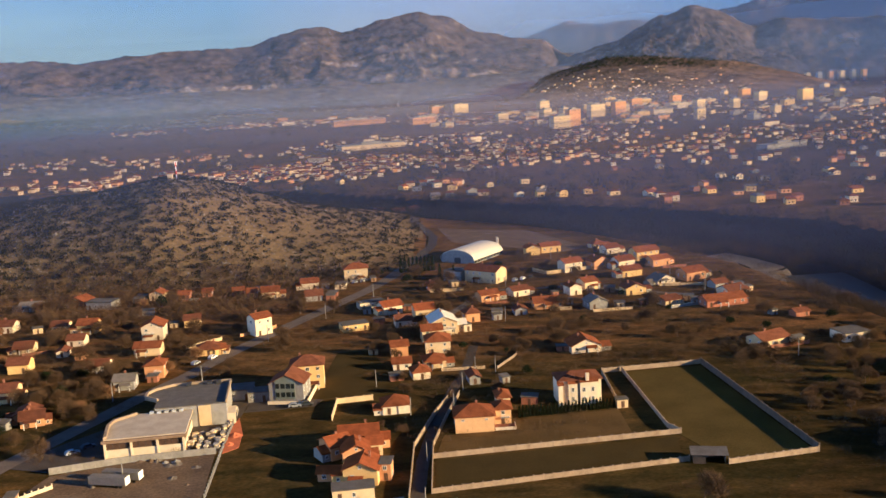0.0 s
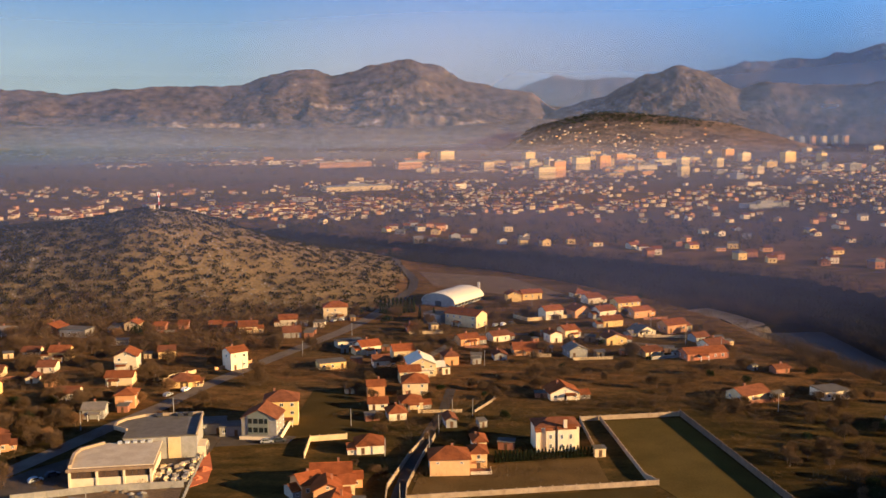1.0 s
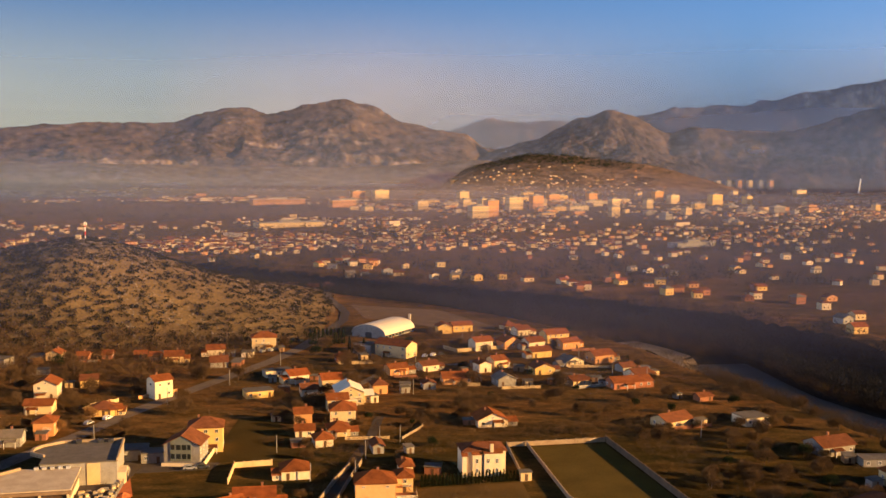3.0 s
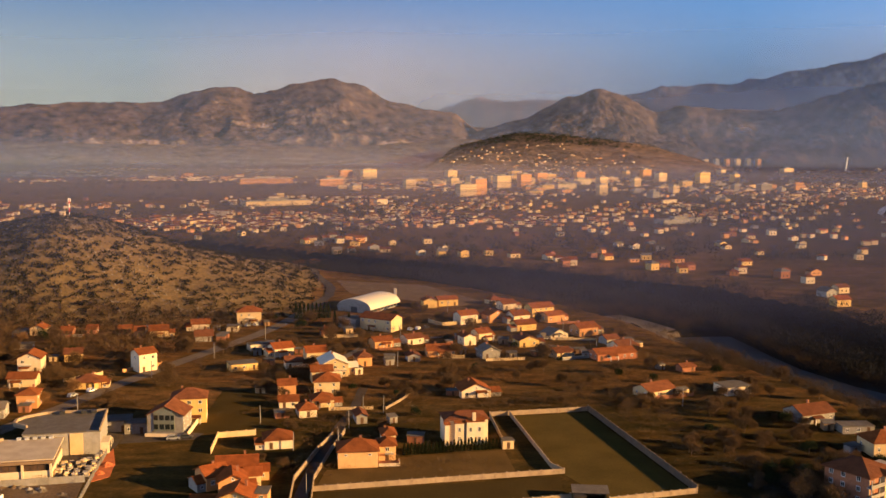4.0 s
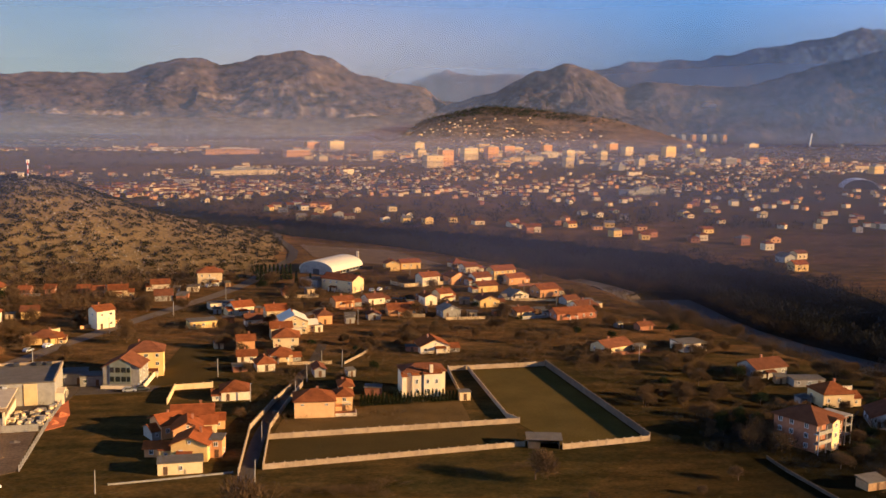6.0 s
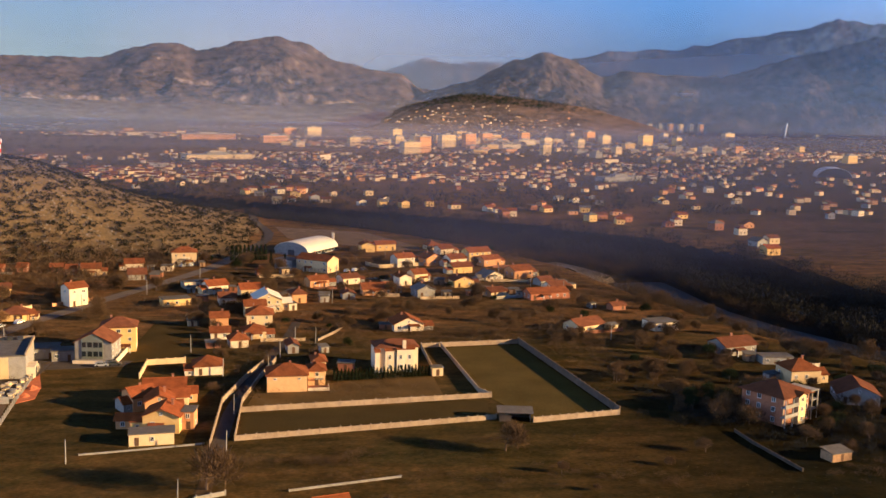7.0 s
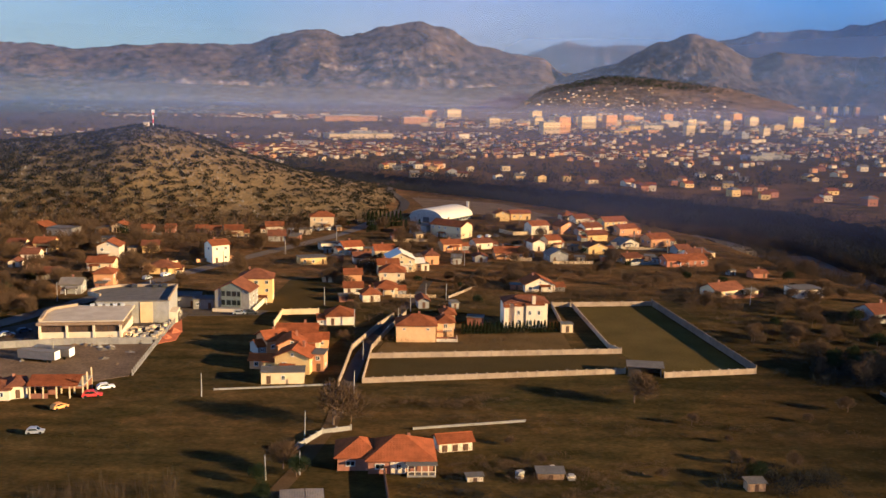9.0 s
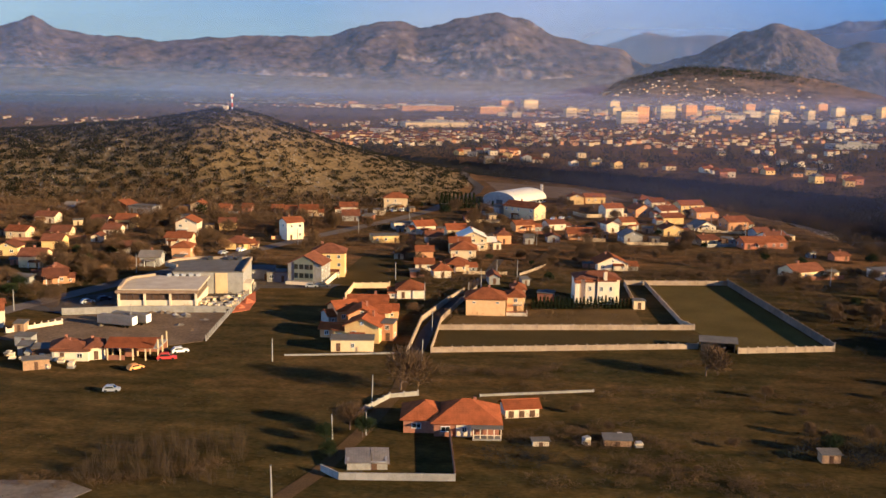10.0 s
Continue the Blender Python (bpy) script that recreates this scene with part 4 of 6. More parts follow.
block(-145, 2104, 29, 118, 14, 12, "orange")
block(-13, 2013, 29, 52, 16, 14, "orange")
block(226, 2074, 29, 70, 22, 9, "white")
block(-85, 1430, 27, 96, 22, 7, "cream")
block(388, 1117, 27, 60, 16, 5, "grey")
for i in range(6):
    block(1235 + i * 42, 3300 + i * 12, 10, 15, 14, 34, ("cream", "grey", "orange")[i % 3])

rt = random.Random(11)
for i in range(44):
    y = rt.uniform(1650, 2600)
    x = rt.gauss(0.2, 0.1) * y
    block(x, y, rt.uniform(18, 40), rt.uniform(12, 34), rt.uniform(11, 15), rt.choice((7, 8, 9, 9, 10, 12, 14, 18, 26)), rt.choice(("cream", "orange", "cream", "yellow")))
for i in range(34):
    y = rt.uniform(1500, 2900)
    x = rt.uniform(0.26, 0.62) * y
    block(x, y, rt.uniform(12, 40), rt.uniform(10, 30), rt.uniform(10, 14), rt.choice((4, 5, 5, 6, 7, 8, 9, 13)), rt.choice(("cream", "grey", "grey", "yellow", "concrete", "concrete")))
WALLS = ["white", "white", "cream", "cream", "yellow", "orange", "grey", "brick"]
TILES = ["red", "brown", "brown", "bright", "grey_tile"]
# row of houses along the far bank
for x, y in ((-46, 820), (-30, 812), (-18, 822), (0, 828), (12, 836), (31, 844), (40, 835), (68, 814), (84, 806), (101, 800), (123, 810), (141, 794), (166, 778), (172, 768), (168, 732), (176, 742), (212, 775), (229, 712), (240, 722), (246, 696), (277, 680), (287, 690), (306, 665), (258, 854), (276, 1014), (309, 736), (-10, 932), (2, 925), (-22, 920), (12, 940), (-4, 948), (20, 915), (287, 697), (307, 737), (309, 669), (335, 677), (313, 596), (288, 548), (255, 710), (312, 638), (297, 582), (343, 872), (339, 849), (435, 973), (433, 919), (263, 754)):
    far_house(x, y, rt.uniform(-5, 25), rt.uniform(6, 9.2), rt.uniform(6, 8), rt.uniform(2.8, 5), rt.choice(("gx", "gy", "hip", "gx")), rt.choice(WALLS), rt.choice(TILES))
count = 0
while count < 85:
    y = 720 + 900 * rt.random() ** 1.4
    x = rt.uniform(-0.5, 0.72) * y
    d, side = river_place(x, y)
    if d < 1.2 or hill(x, y) > 0 or (d < 4 and side < 0 and y < 900):
        continue
    if noise.noise((x * 0.006, y * 0.006, 4.4)) < rt.uniform(-0.35, 0.25):
        continue
    if y < 800 and x < 0:
        continue
    far_house(x, y, rt.uniform(-10, 55), rt.uniform(5, 8), rt.uniform(5, 7), rt.uniform(2.5, 4.4), rt.choice(("gx", "gy", "hip", "gx", "flat")), rt.choice(WALLS), rt.choice(TILES))
    count += 1


def town_stuff(name, material, boxes, roofs, label):
    """Many far houses joined into one mesh, too small to pick apart."""
    verts, faces = [], []
    for x, y, z, w, d, h, a in boxes:
        c, s = math.cos(a), math.sin(a)
        k = len(verts)
        r = min(w, d) * 0.22 if roofs else 0
        for px, py, pz in ((-w, -d, -1), (w, -d, -1), (w, d, -1), (-w, d, -1), (-w, -d, h), (w, -d, h), (w, d, h), (-w, d, h), (-w, 0, h + r), (w, 0, h + r)):
            px, py = px / 2, py / 2
            if roofs:
                px, py = px * 1.12, py * 1.12
            verts.append((x + px * c - py * s, y + px * s + py * c, z + pz))
        if roofs:
            faces += [(k + 4, k + 5, k + 9, k + 8), (k + 6, k + 7, k + 8, k + 9), (k + 5, k + 6, k + 9), (k + 7, k + 4, k + 8)]
        else:
            faces += [(k, k + 1, k + 5, k + 4), (k + 1, k + 2, k + 6, k + 5), (k + 2, k + 3, k + 7, k + 6), (k + 3, k, k + 4, k + 7), (k + 4, k + 5, k + 6, k + 7)]
    me = bpy.data.meshes.new(name)
    me.from_pydata(verts, [], faces)
    me.materials.append(MATS[material])
    return tagged(new(name, me), label, "houses", kind="stuff")


lots = {"white": [], "cream": [], "orange": []}
TOWN_SPOTS = []
while sum(map(len, lots.values())) < 3000:
    cy = 1080 + 2000 * rt.random() ** 0.85
    cx = rt.uniform(-0.5, 0.7) * cy
    if noise.noise((cx * 0.002, cy * 0.002, 7.7)) + 0.6 * cx / cy < rt.uniform(-0.25, 0.4):
        continue
    sx, sy = rt.uniform(20, 75), rt.uniform(14, 45)
    for _ in range(rt.randint(5, 42)):
        x, y = rt.gauss(cx, sx), rt.gauss(cy, sy)
        if river_place(x, y)[0] < 1.3 or hill(x, y) > 0:
            continue
        big = rt.random() < 0.03
        lots[rt.choice(("white", "white", "cream", "orange"))].append((x, y, ground_z(x, y), rt.uniform(12, 30) if big else rt.uniform(3.4, 6.4), rt.uniform(3.6, 6), rt.uniform(4, 9) if big else rt.uniform(2.3, 4.4), rt.uniform(-0.2, 1.0)))
        TOWN_SPOTS.append((x + rt.gauss(0, 9), y + rt.gauss(0, 9)))
for cx, cy, sx, sy, n in ((-330, 1090, 130, 45, 150), (-150, 1120, 90, 60, 130), (-30, 1180, 60, 50, 50), (120, 1150, 70, 60, 70), (250, 1120, 70, 70, 60), (420, 1250, 120, 90, 90), (-420, 1400, 150, 60, 90), (560, 900, 120, 80, 60)):
    for _ in range(n):
        x, y = rt.gauss(cx, sx), rt.gauss(cy, sy)
        if river_place(x, y)[0] > 1.3 and hill(x, y) == 0:
            lots[rt.choice(("white", "cream", "cream", "orange"))].append((x, y, ground_z(x, y), rt.uniform(4.5, 7.5), rt.uniform(4.5, 6.5), rt.uniform(2.5, 4.2), rt.uniform(-0.2, 0.5)))
for _ in range(150):
    a, up = rt.gauss(0.2, 0.06), rt.uniform(0.02, 0.8)
    if 0.1 < a < 0.34:
        x, y, z = KNOLL_AT(a, up)
        lots[rt.choice(("white", "cream", "orange"))].append((x, y, z, rt.uniform(3.5, 6), rt.uniform(3.5, 5.5), rt.uniform(2.2, 4), rt.uniform(-0.2, 1.0)))
for key, rows in lots.items():
    town_stuff("town_houses", key, rows, False, "sunlit walls of small far town houses")
    town_stuff("town_roofs", "brown", [(x, y, z, w, d, h, a) for x, y, z, w, d, h, a in rows], True, "red roofs of small far town houses")


def hangar():
    root = tagged(new("hangar"), "distant grey arched hangar on the plain", "hangar")
    root.matrix_basis = pose(722, 1235, ground_z(722, 1235), 0, 0, -20)
    arc = [(21 * math.cos(math.pi * i / 16), 12 * math.sin(math.pi * i / 16)) for i in range(17)]
    bm = bmesh.new()
    prism(bm, [(21, -0.5), *arc, (-21, -0.5)], -18, 18)
    bmesh.ops.recalc_face_normals(bm, faces=bm.faces[:])
    part("wall", bm, "dark_wall", root)
    bm = bmesh.new()
    for (ax, az), (bx, bz) in zip(arc, arc[1:]):
        slab(bm, [(ax * 1.03, -20, az + 0.7), (ax * 1.03, 20, az + 0.7), (bx * 1.03, 20, bz + 0.7), (bx * 1.03, -20, bz + 0.7)], 0.5)
    part("roof", bm, "sheet_metal", root)


def bridge_pylon():
    root = tagged(new("bridge_pylon"), "slender white leaning bridge pylon in the far town", "bridge pylon")
    root.matrix_basis = pose(1530, 2920, 0, 0, 0, 20)
    bm = bmesh.new()
    slab(bm, [(-3, -3, 1), (3, -3, 1), (3, 3, 1), (-3, 3, 1)], 2)
    part("foot", bm, "concrete", root)
    bm = bmesh.new()
    tube(bm, (0, 0, 0), (9, 0, 48), 2.6, 1.2, 8)
    part("mast", bm, "white_paint", root)
    bm = bmesh.new()
    box(bm, -60, 10, -4, 4, 5, 6.5)
    part("deck", bm, "concrete", root)


hangar()
bridge_pylon()


# ---- vegetation ----
rv = random.Random(5)


def slivers(rnd, n, centre, rx, rz, length, width, up=0.6):
    """Thin twigs scattered through a crown, each a narrow triangle."""
    verts, faces = [], []
    for _ in range(n):
        while True:
            v = Vector((rnd.uniform(-1, 1), rnd.uniform(-1, 1), rnd.uniform(-1, 1)))
            if 0.25 < v.length < 1:
                break
        p = Vector(centre) + Vector((v.x * rx, v.y * rx, v.z * rz))
        d = (v + Vector((rnd.gauss(0, 0.4), rnd.gauss(0, 0.4), up + rnd.gauss(0, 0.4)))).normalized() * length * rnd.uniform(0.6, 1.4)
        s = d.cross(Vector((rnd.gauss(0, 1), rnd.gauss(0, 1), rnd.gauss(0, 1)))).normalized() * width * rnd.uniform(0.6, 1.4)
        k = len(verts)
        verts += [p - s, p + s, p + d]
        faces.append((k, k + 1, k + 2))
    return verts, faces


def mesh_of(name, verts, faces, material):
    me = bpy.data.meshes.new(name)
    me.from_pydata(verts, [], faces)
    me.materials.append(MATS[material])
    return me


def bare_tree(seed, h, leaf="twig", label="bare brown winter tree with fine twigs"):
    """A leafless tree: tapered trunk, forking limbs and a ragged crown of twigs."""
    rnd = random.Random(seed)
    root = tagged(new("tree"), label, "tree", "village trees")
    bm = bmesh.new()
    tips = []

    def grow(p, d, length, r, level):
        q = p + d * length
        tube(bm, p, q, r, r * 0.65, 5)
        if level == 0:
            tips.append(q)
            return
        for _ in range(3 if level > 1 else 2):
            nd = (d + Vector((rnd.gauss(0, 0.7), rnd.gauss(0, 0.7), rnd.gauss(0.15, 0.3)))).normalized()
            grow(q, nd, length * rnd.uniform(0.65, 0.95), r * 0.6, level - 1)
    grow(Vector((0, 0, -0.2)), Vector((0, 0, 1)), h * 0.22, h * 0.026, 3)
    part("trunk", bm, "bark", root)
    verts, faces = [], []
    for t in tips:
        v, f = slivers(rnd, 120, t, h * 0.23, h * 0.2, h * 0.14, h * 0.006)
        k = len(verts)
        verts += v
        faces += [tuple(i + k for i in x) for x in f]
    ob = new("crown", mesh_of("crown", verts, faces, leaf))
    ob.parent = root
    return root


def cypress(seed, h, r):
    """A clipped conical evergreen made of many small sprays."""
    rnd = random.Random(seed)
    root = tagged(new("cypress"), "dark green narrow cypress", "cypress", "cypress hedge")
    bm = bmesh.new()
    tube(bm, (0, 0, -0.2), (0, 0, h * 0.6), 0.08, 0.03, 5)
    part("trunk", bm, "bark", root)
    verts, faces = [], []
    for _ in range(230):
        z = h * rnd.random() ** 1.2
        w = r * min(1.0, (1 - z / h) * 1.6 + 0.06) * (0.6 + 0.4 * rnd.random())
        a = rnd.uniform(0, 6.283)
        p = Vector((w * math.cos(a), w * math.sin(a), z + 0.1))
        d = Vector((math.cos(a) * 0.3, math.sin(a) * 0.3, 0.5)) * r * rnd.uniform(0.8, 1.3)
        s = Vector((-math.sin(a), math.cos(a), rnd.uniform(-0.3, 0.3))) * r * 0.28
        k = len(verts)
        verts += [p - s, p + s, p + d]
        faces.append((k, k + 1, k + 2))
    ob = new("crown", mesh_of("crown", verts, faces, "evergreen"))
    ob.parent = root
    return root


def put(tree, x, y, s, a):
    ob = copy_thing(tree, pose(x, y, ground_z(x, y), 0, 0, a))
    ob.scale = (s, s, s * rv.uniform(0.9, 1.15))
    return ob


TREES = [bare_tree(k, 7.0) for k in range(5)] + [bare_tree(20, 6.0, "dry_leaf", "tree with rusty brown dry leaves"), bare_tree(21, 5.0, "evergreen", "dark green leafy tree")]
for k, (tr, px, py) in enumerate(zip(TREES, (58.3, -11.2, -124, -117, -18.5, -103, -15.5), (227.6, 209, 315.6, 312, 183, 361, 179))):
    tr.matrix_basis = pose(px, py, ground_z(px, py))
    tr.scale = [1.75] * 3 if k == 1 else [1.35] * 3 if k < 1 else [1.0] * 3
HOUSES = [(o.matrix_basis.translation.x, o.matrix_basis.translation.y) for o in scene.objects if o.name.startswith("house")]


def clear(x, y, r=7.5):
    return all((x - a) ** 2 + (y - b) ** 2 > r * r for a, b in HOUSES)


def near_road(x, y, r=6.0):
    return any((x - (a + (c - a) * k / 8)) ** 2 + (y - (b + (d - b) * k / 8)) ** 2 < r * r for (a, b), (c, d) in zip(road_line, road_line[1:]) for k in range(9))


def scatter(n, x0, x1, y0, y1, s0, s1, kinds, room=7.5):
    made = tries = 0
    while made < n and tries < n * 30:
        tries += 1
        x, y = rv.uniform(x0, x1), rv.uniform(y0, y1)
        if clear(x, y, room) and not near_road(x, y):
            put(TREES[rv.choice(kinds)], x, y, rv.uniform(s0, s1), rv.uniform(0, 360))
            made += 1


scatter(68, -200, -75, 330, 500, 0.8, 1.3, (0, 1, 2, 3, 4, 5, 6))
scatter(22, -150, -110, 280, 340, 0.7, 1.2, (0, 1, 2, 5, 6))
scatter(34, -70, 20, 370, 520, 0.7, 1.2, (0, 1, 2, 3, 4, 6))
scatter(16, -20, 40, 300, 380, 0.4, 0.8, (0, 1, 2, 3, 6))
scatter(48, 20, 140, 370, 560, 0.6, 1.1, (0, 1, 2, 3, 4, 6))
scatter(14, 60, 160, 338, 372, 0.3, 0.6, (0, 1, 3))
scatter(26, 104, 200, 215, 340, 0.35, 0.8, (0, 1, 2, 3, 4))
scatter(10, 150, 200, 210, 260, 0.7, 1.2, (0, 2, 4, 6))
scatter(46, 118, 205, 262, 410, 0.6, 1.15, (0, 1, 2, 3, 4, 4, 6), 8.5)
scatter(22, 100, 135, 255, 345, 0.5, 0.9, (0, 1, 2, 3), 8.5)
scatter(12, 14, 110, 150, 215, 0.25, 0.55, (0, 1, 2, 3), 5)
scatter(8, -34, -14, 240, 300, 0.3, 0.5, (0, 1, 3), 5)
for x, y, s in ((126, 250, 1.2), (129, 255, 0.99), (125, 259, 0.98), (131, 262, 0.97), (121, 264, 0.95), (128, 268, 0.9), (152, 262, 0.98), (156, 270, 0.95), (147, 238, 0.7), (128, 242, 1.0), (122, 246, 1.1), (148, 236, 0.8), (140, 232, 0.7), (152, 240, 0.9), (118, 256, 0.9), (72, 179, 0.9), (-22, 176, 0.8), (-20, 168, 0.8)):
    put(TREES[6 if s < 1 else 3], x, y, s, x * 7)


def thicket(name, spots, material, label, n=30, rx=2.2, rz=2.2, length=1.3, width=0.1, category="bushes", up=0.6):
    """Uncountable bare bushes and young trees, joined."""
    rnd = random.Random(len(spots))
    verts, faces = [], []
    for x, y, s in spots:
        v, f = slivers(rnd, n, (x, y, ground_z(x, y) + rz * s * 0.75), rx * s, rz * s, length * s, width * s, up)
        k = len(verts)
        verts += v
        faces += [(a + k, b + k, c + k) for a, b, c in f]
    return tagged(new(name, mesh_of(name, verts, faces, material)), label, category, kind="stuff")


# woods in the gorge
spots = []
while len(spots) < 6500:
    i = rv.randrange(len(RIVER) - 1)
    ((ax, ay), wa), ((bx, by), wb) = RIVER[i], RIVER[i + 1]
    k = rv.random()
    x, y = ax + (bx - ax) * k + rv.gauss(0, 1) * 50, ay + (by - ay) * k + rv.gauss(0, 1) * 50
    d, side = river_place(x, y)
    bar = min(math.hypot(x - a, y - b) for a, b in ((152, 566), (162, 548), (168, 530), (169, 512), (170, 498)))
    bed = min(math.hypot(x - a, y - b) for a, b in CHANNEL)
    if d > 1.1 or bar < 19 or bed < 17 or (y < 505 and side < 0 and rv.random() < 0.2):
        continue
    spots.append((x, y, rv.uniform(0.8, 1.7), side))
spots += [(x - 30 + rv.gauss(0, 8), y + rv.gauss(0, 5), rv.uniform(0.9, 1.9), -1) for x, y in ((rv.choice(CHANNEL[17:44])) for _ in range(420))]
near_bank = [q[:3] for q in spots if q[3] < 0 and q[1] < 600]
thicket("riverside_bushes", near_bank, "grey_twig", "brown leafless trees on the near river bank", 150, 2.6, 2.2, 0.8, 0.035, "trees")
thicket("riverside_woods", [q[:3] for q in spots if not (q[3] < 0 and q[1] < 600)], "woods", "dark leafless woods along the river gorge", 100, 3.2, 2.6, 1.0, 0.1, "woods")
# dark grove east of the villa
spots = [(x, y, rv.uniform(1.0, 1.9)) for x, y in ((rv.uniform(168, 240), rv.uniform(150, 330)) for _ in range(150)) if clear(x, y, 8)]
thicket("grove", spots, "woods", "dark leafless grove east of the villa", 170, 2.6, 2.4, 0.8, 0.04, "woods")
# foot of the hill
spots = [(x, y, rv.uniform(0.8, 1.7)) for x, y in ((rv.uniform(-330, -45), rv.uniform(440, 512)) for _ in range(520)) if clear(x, y, 7) and not near_road(x, y, 7)]
thicket("hill_foot_trees", spots, "twig", "bare brown trees along the foot of the hill", 90, 2.2, 2.4, 1.2, 0.055, "trees")
spots = [(x, y, rv.uniform(0.6, 1.3)) for x, y in ((rv.uniform(-330, -25), rv.uniform(497, 530)) for _ in range(420)) if clear(x, y, 6) and not near_road(x, y)]
thicket("hillside_bushes", spots, "twig", "bare bushes at the foot of the hill", 34, 2.2, 1.9, 1.3, 0.15)
spots = []
while len(spots) < 4300:
    x, y = rv.uniform(-210, 150), rv.uniform(275, 545)
    if clear(x, y, 6) and not near_road(x, y) and river_place(x, y)[0] > 1.05 and not (45 < x < 97 and y < 340) and not (-66 < x < -18 and y < 380) and noise.noise((x * 0.03, y * 0.03, 9.0)) > rv.uniform(-0.6, 0.3):
        spots.append((x, y, rv.uniform(0.3, 0.95)))
thicket("village_bushes", spots, "twig", "bare garden bushes and vines between houses", 56, 2.3, 1.1, 0.9, 0.05)
spots = [(rv.gauss(76, 7), rv.gauss(179, 4), rv.uniform(0.4, 1.0)) for _ in range(60)] + [(rv.gauss(16, 5), rv.gauss(172, 3), rv.uniform(0.3, 0.6)) for _ in range(36)] + [(rv.gauss(122, 9), rv.gauss(248, 6), rv.uniform(0.6, 1.2)) for _ in range(50)] + [(rv.gauss(150, 10), rv.gauss(226, 8), rv.uniform(0.6, 1.2)) for _ in range(60)] + [(rv.gauss(133, 14), rv.gauss(262, 9), rv.uniform(0.7, 1.4)) for _ in range(80)] + [(rv.gauss(158, 9), rv.gauss(243, 10), rv.uniform(0.7, 1.4)) for _ in range(50)]
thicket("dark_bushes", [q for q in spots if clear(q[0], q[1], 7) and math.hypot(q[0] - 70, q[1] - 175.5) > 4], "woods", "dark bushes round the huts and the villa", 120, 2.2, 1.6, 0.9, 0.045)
spots = []
while len(spots) < 620:
    x, y = rv.uniform(-210, 135), rv.uniform(318, 545)
    if clear(x, y, 7) and not near_road(x, y, 7) and river_place(x, y)[0] > 1.05 and not (45 < x < 97 and y < 345) and not (-48 < x < -18 and y < 385) and not (x < -60 and y < 345) and not (0 < x < 40 and y > 535) and noise.noise((x * 0.025, y * 0.025, 21.0)) > rv.uniform(-0.4, 0.3):
        spots.append((x, y, rv.uniform(0.6, 1.35)))
thicket("village_trees", spots, "twig", "bare brown garden trees among the houses", 150, 1.9, 2.1, 0.9, 0.03, "trees")
# hedgerows and rough ground
spots = []
for (ax, ay), (bx, by), n, w in (((60, 345), (150, 330), 60, 4), ((110, 340), (135, 240), 60, 5), ((-5, 215), (100, 205), 60, 6), ((10, 195), (60, 150), 70, 10), ((20, 165), (90, 150), 60, 10), ((-30, 345), (30, 325), 40, 4), ((50, 345), (90, 360), 40, 6), ((-70, 150), (-38, 160), 60, 4), ((-140, 300), (-105, 330), 40, 6), ((130, 205), (180, 215), 50, 6), ((20, 335), (55, 340), 24, 2), ((30, 365), (100, 350), 60, 7), ((120, 370), (160, 300), 110, 9), ((96, 340), (112, 345), 40, 4), ((100, 318), (128, 300), 30, 3), ((60, 352), (110, 348), 50, 5), ((20, 372), (60, 352), 40, 4), ((-5, 222), (60, 236), 30, 3), ((12, 186), (52, 178), 90, 9), ((28, 172), (60, 160), 60, 8), ((-6, 226), (24, 222), 34, 4)):
    for _ in range(n):
        k = rv.random()
        x, y = ax + (bx - ax) * k + rv.gauss(0, w / 2), ay + (by - ay) * k + rv.gauss(0, w / 2)
        if clear(x, y, 6):
            spots.append((x, y, rv.uniform(0.35, 0.8)))
thicket("hedgerow_bushes", spots, "twig", "low brown bare bushes along field edges", 130, 2.4, 0.9, 0.8, 0.032)
spots = [(rv.uniform(-60, -34), rv.uniform(152, 172), rv.uniform(0.6, 1.0)) for _ in range(70)]
thicket("poplar_shoots", spots, "grey_twig", "upright bare grey-brown saplings", 80, 1.5, 1.9, 2.4, 0.02, "saplings", 5.0)
# scrub and stones on the hill
spots, stones = [], []
while len(spots) < 24000:
    x, y = rv.uniform(-420, -12), rv.uniform(508, 720)
    h = hill(x, y)
    if h > 0.8 and noise.noise((x * 0.16, y * 0.2, 2.0)) > rv.uniform(-0.1, 0.5) - 0.3 * smooth(-70, -190, x):
        spots.append((x, y, rv.uniform(0.2, 0.62)))
while len(stones) < 13000:
    x, y = rv.uniform(-420, -30), rv.uniform(512, 700)
    h = hill(x, y)
    streak = abs(noise.noise(((x + y * 0.8) * 0.02, (x - y) * 0.005, 6.0)))
    if h > 2 and (streak < 0.008 or rv.random() < 0.12 + 0.3 * smooth(-90, -200, x)):
        stones.append((x, y, rv.uniform(0.25, 0.75) * (1.2 if streak < 0.05 else 0.85)))
thicket("hill_scrub", spots, "scrub", "dark low thorn scrub covering the hill", 12, 2.1, 1.5, 1.5, 0.55, "scrub")
verts, faces = [], []
for x, y, s in stones:
    k = len(verts)
    z = ground_z(x, y)
    for a in range(5):
        t = a * 1.257 + rv.uniform(-0.4, 0.4)
        r = s * rv.uniform(0.7, 1.3)
        verts.append((x + r * math.cos(t), y + r * math.sin(t), z - 0.3))
    verts.append((x + rv.uniform(-0.4, 0.4) * s, y + rv.uniform(-0.4, 0.4) * s, z + s * rv.uniform(0.5, 1.2)))
    faces += [(k + a, k + (a + 1) % 5, k + 5) for a in range(5)]
tagged(new("hill_stones", mesh_of("hill_stones", verts, faces, "rock")), "pale limestone boulders scattered over the hill", "stones", kind="stuff")
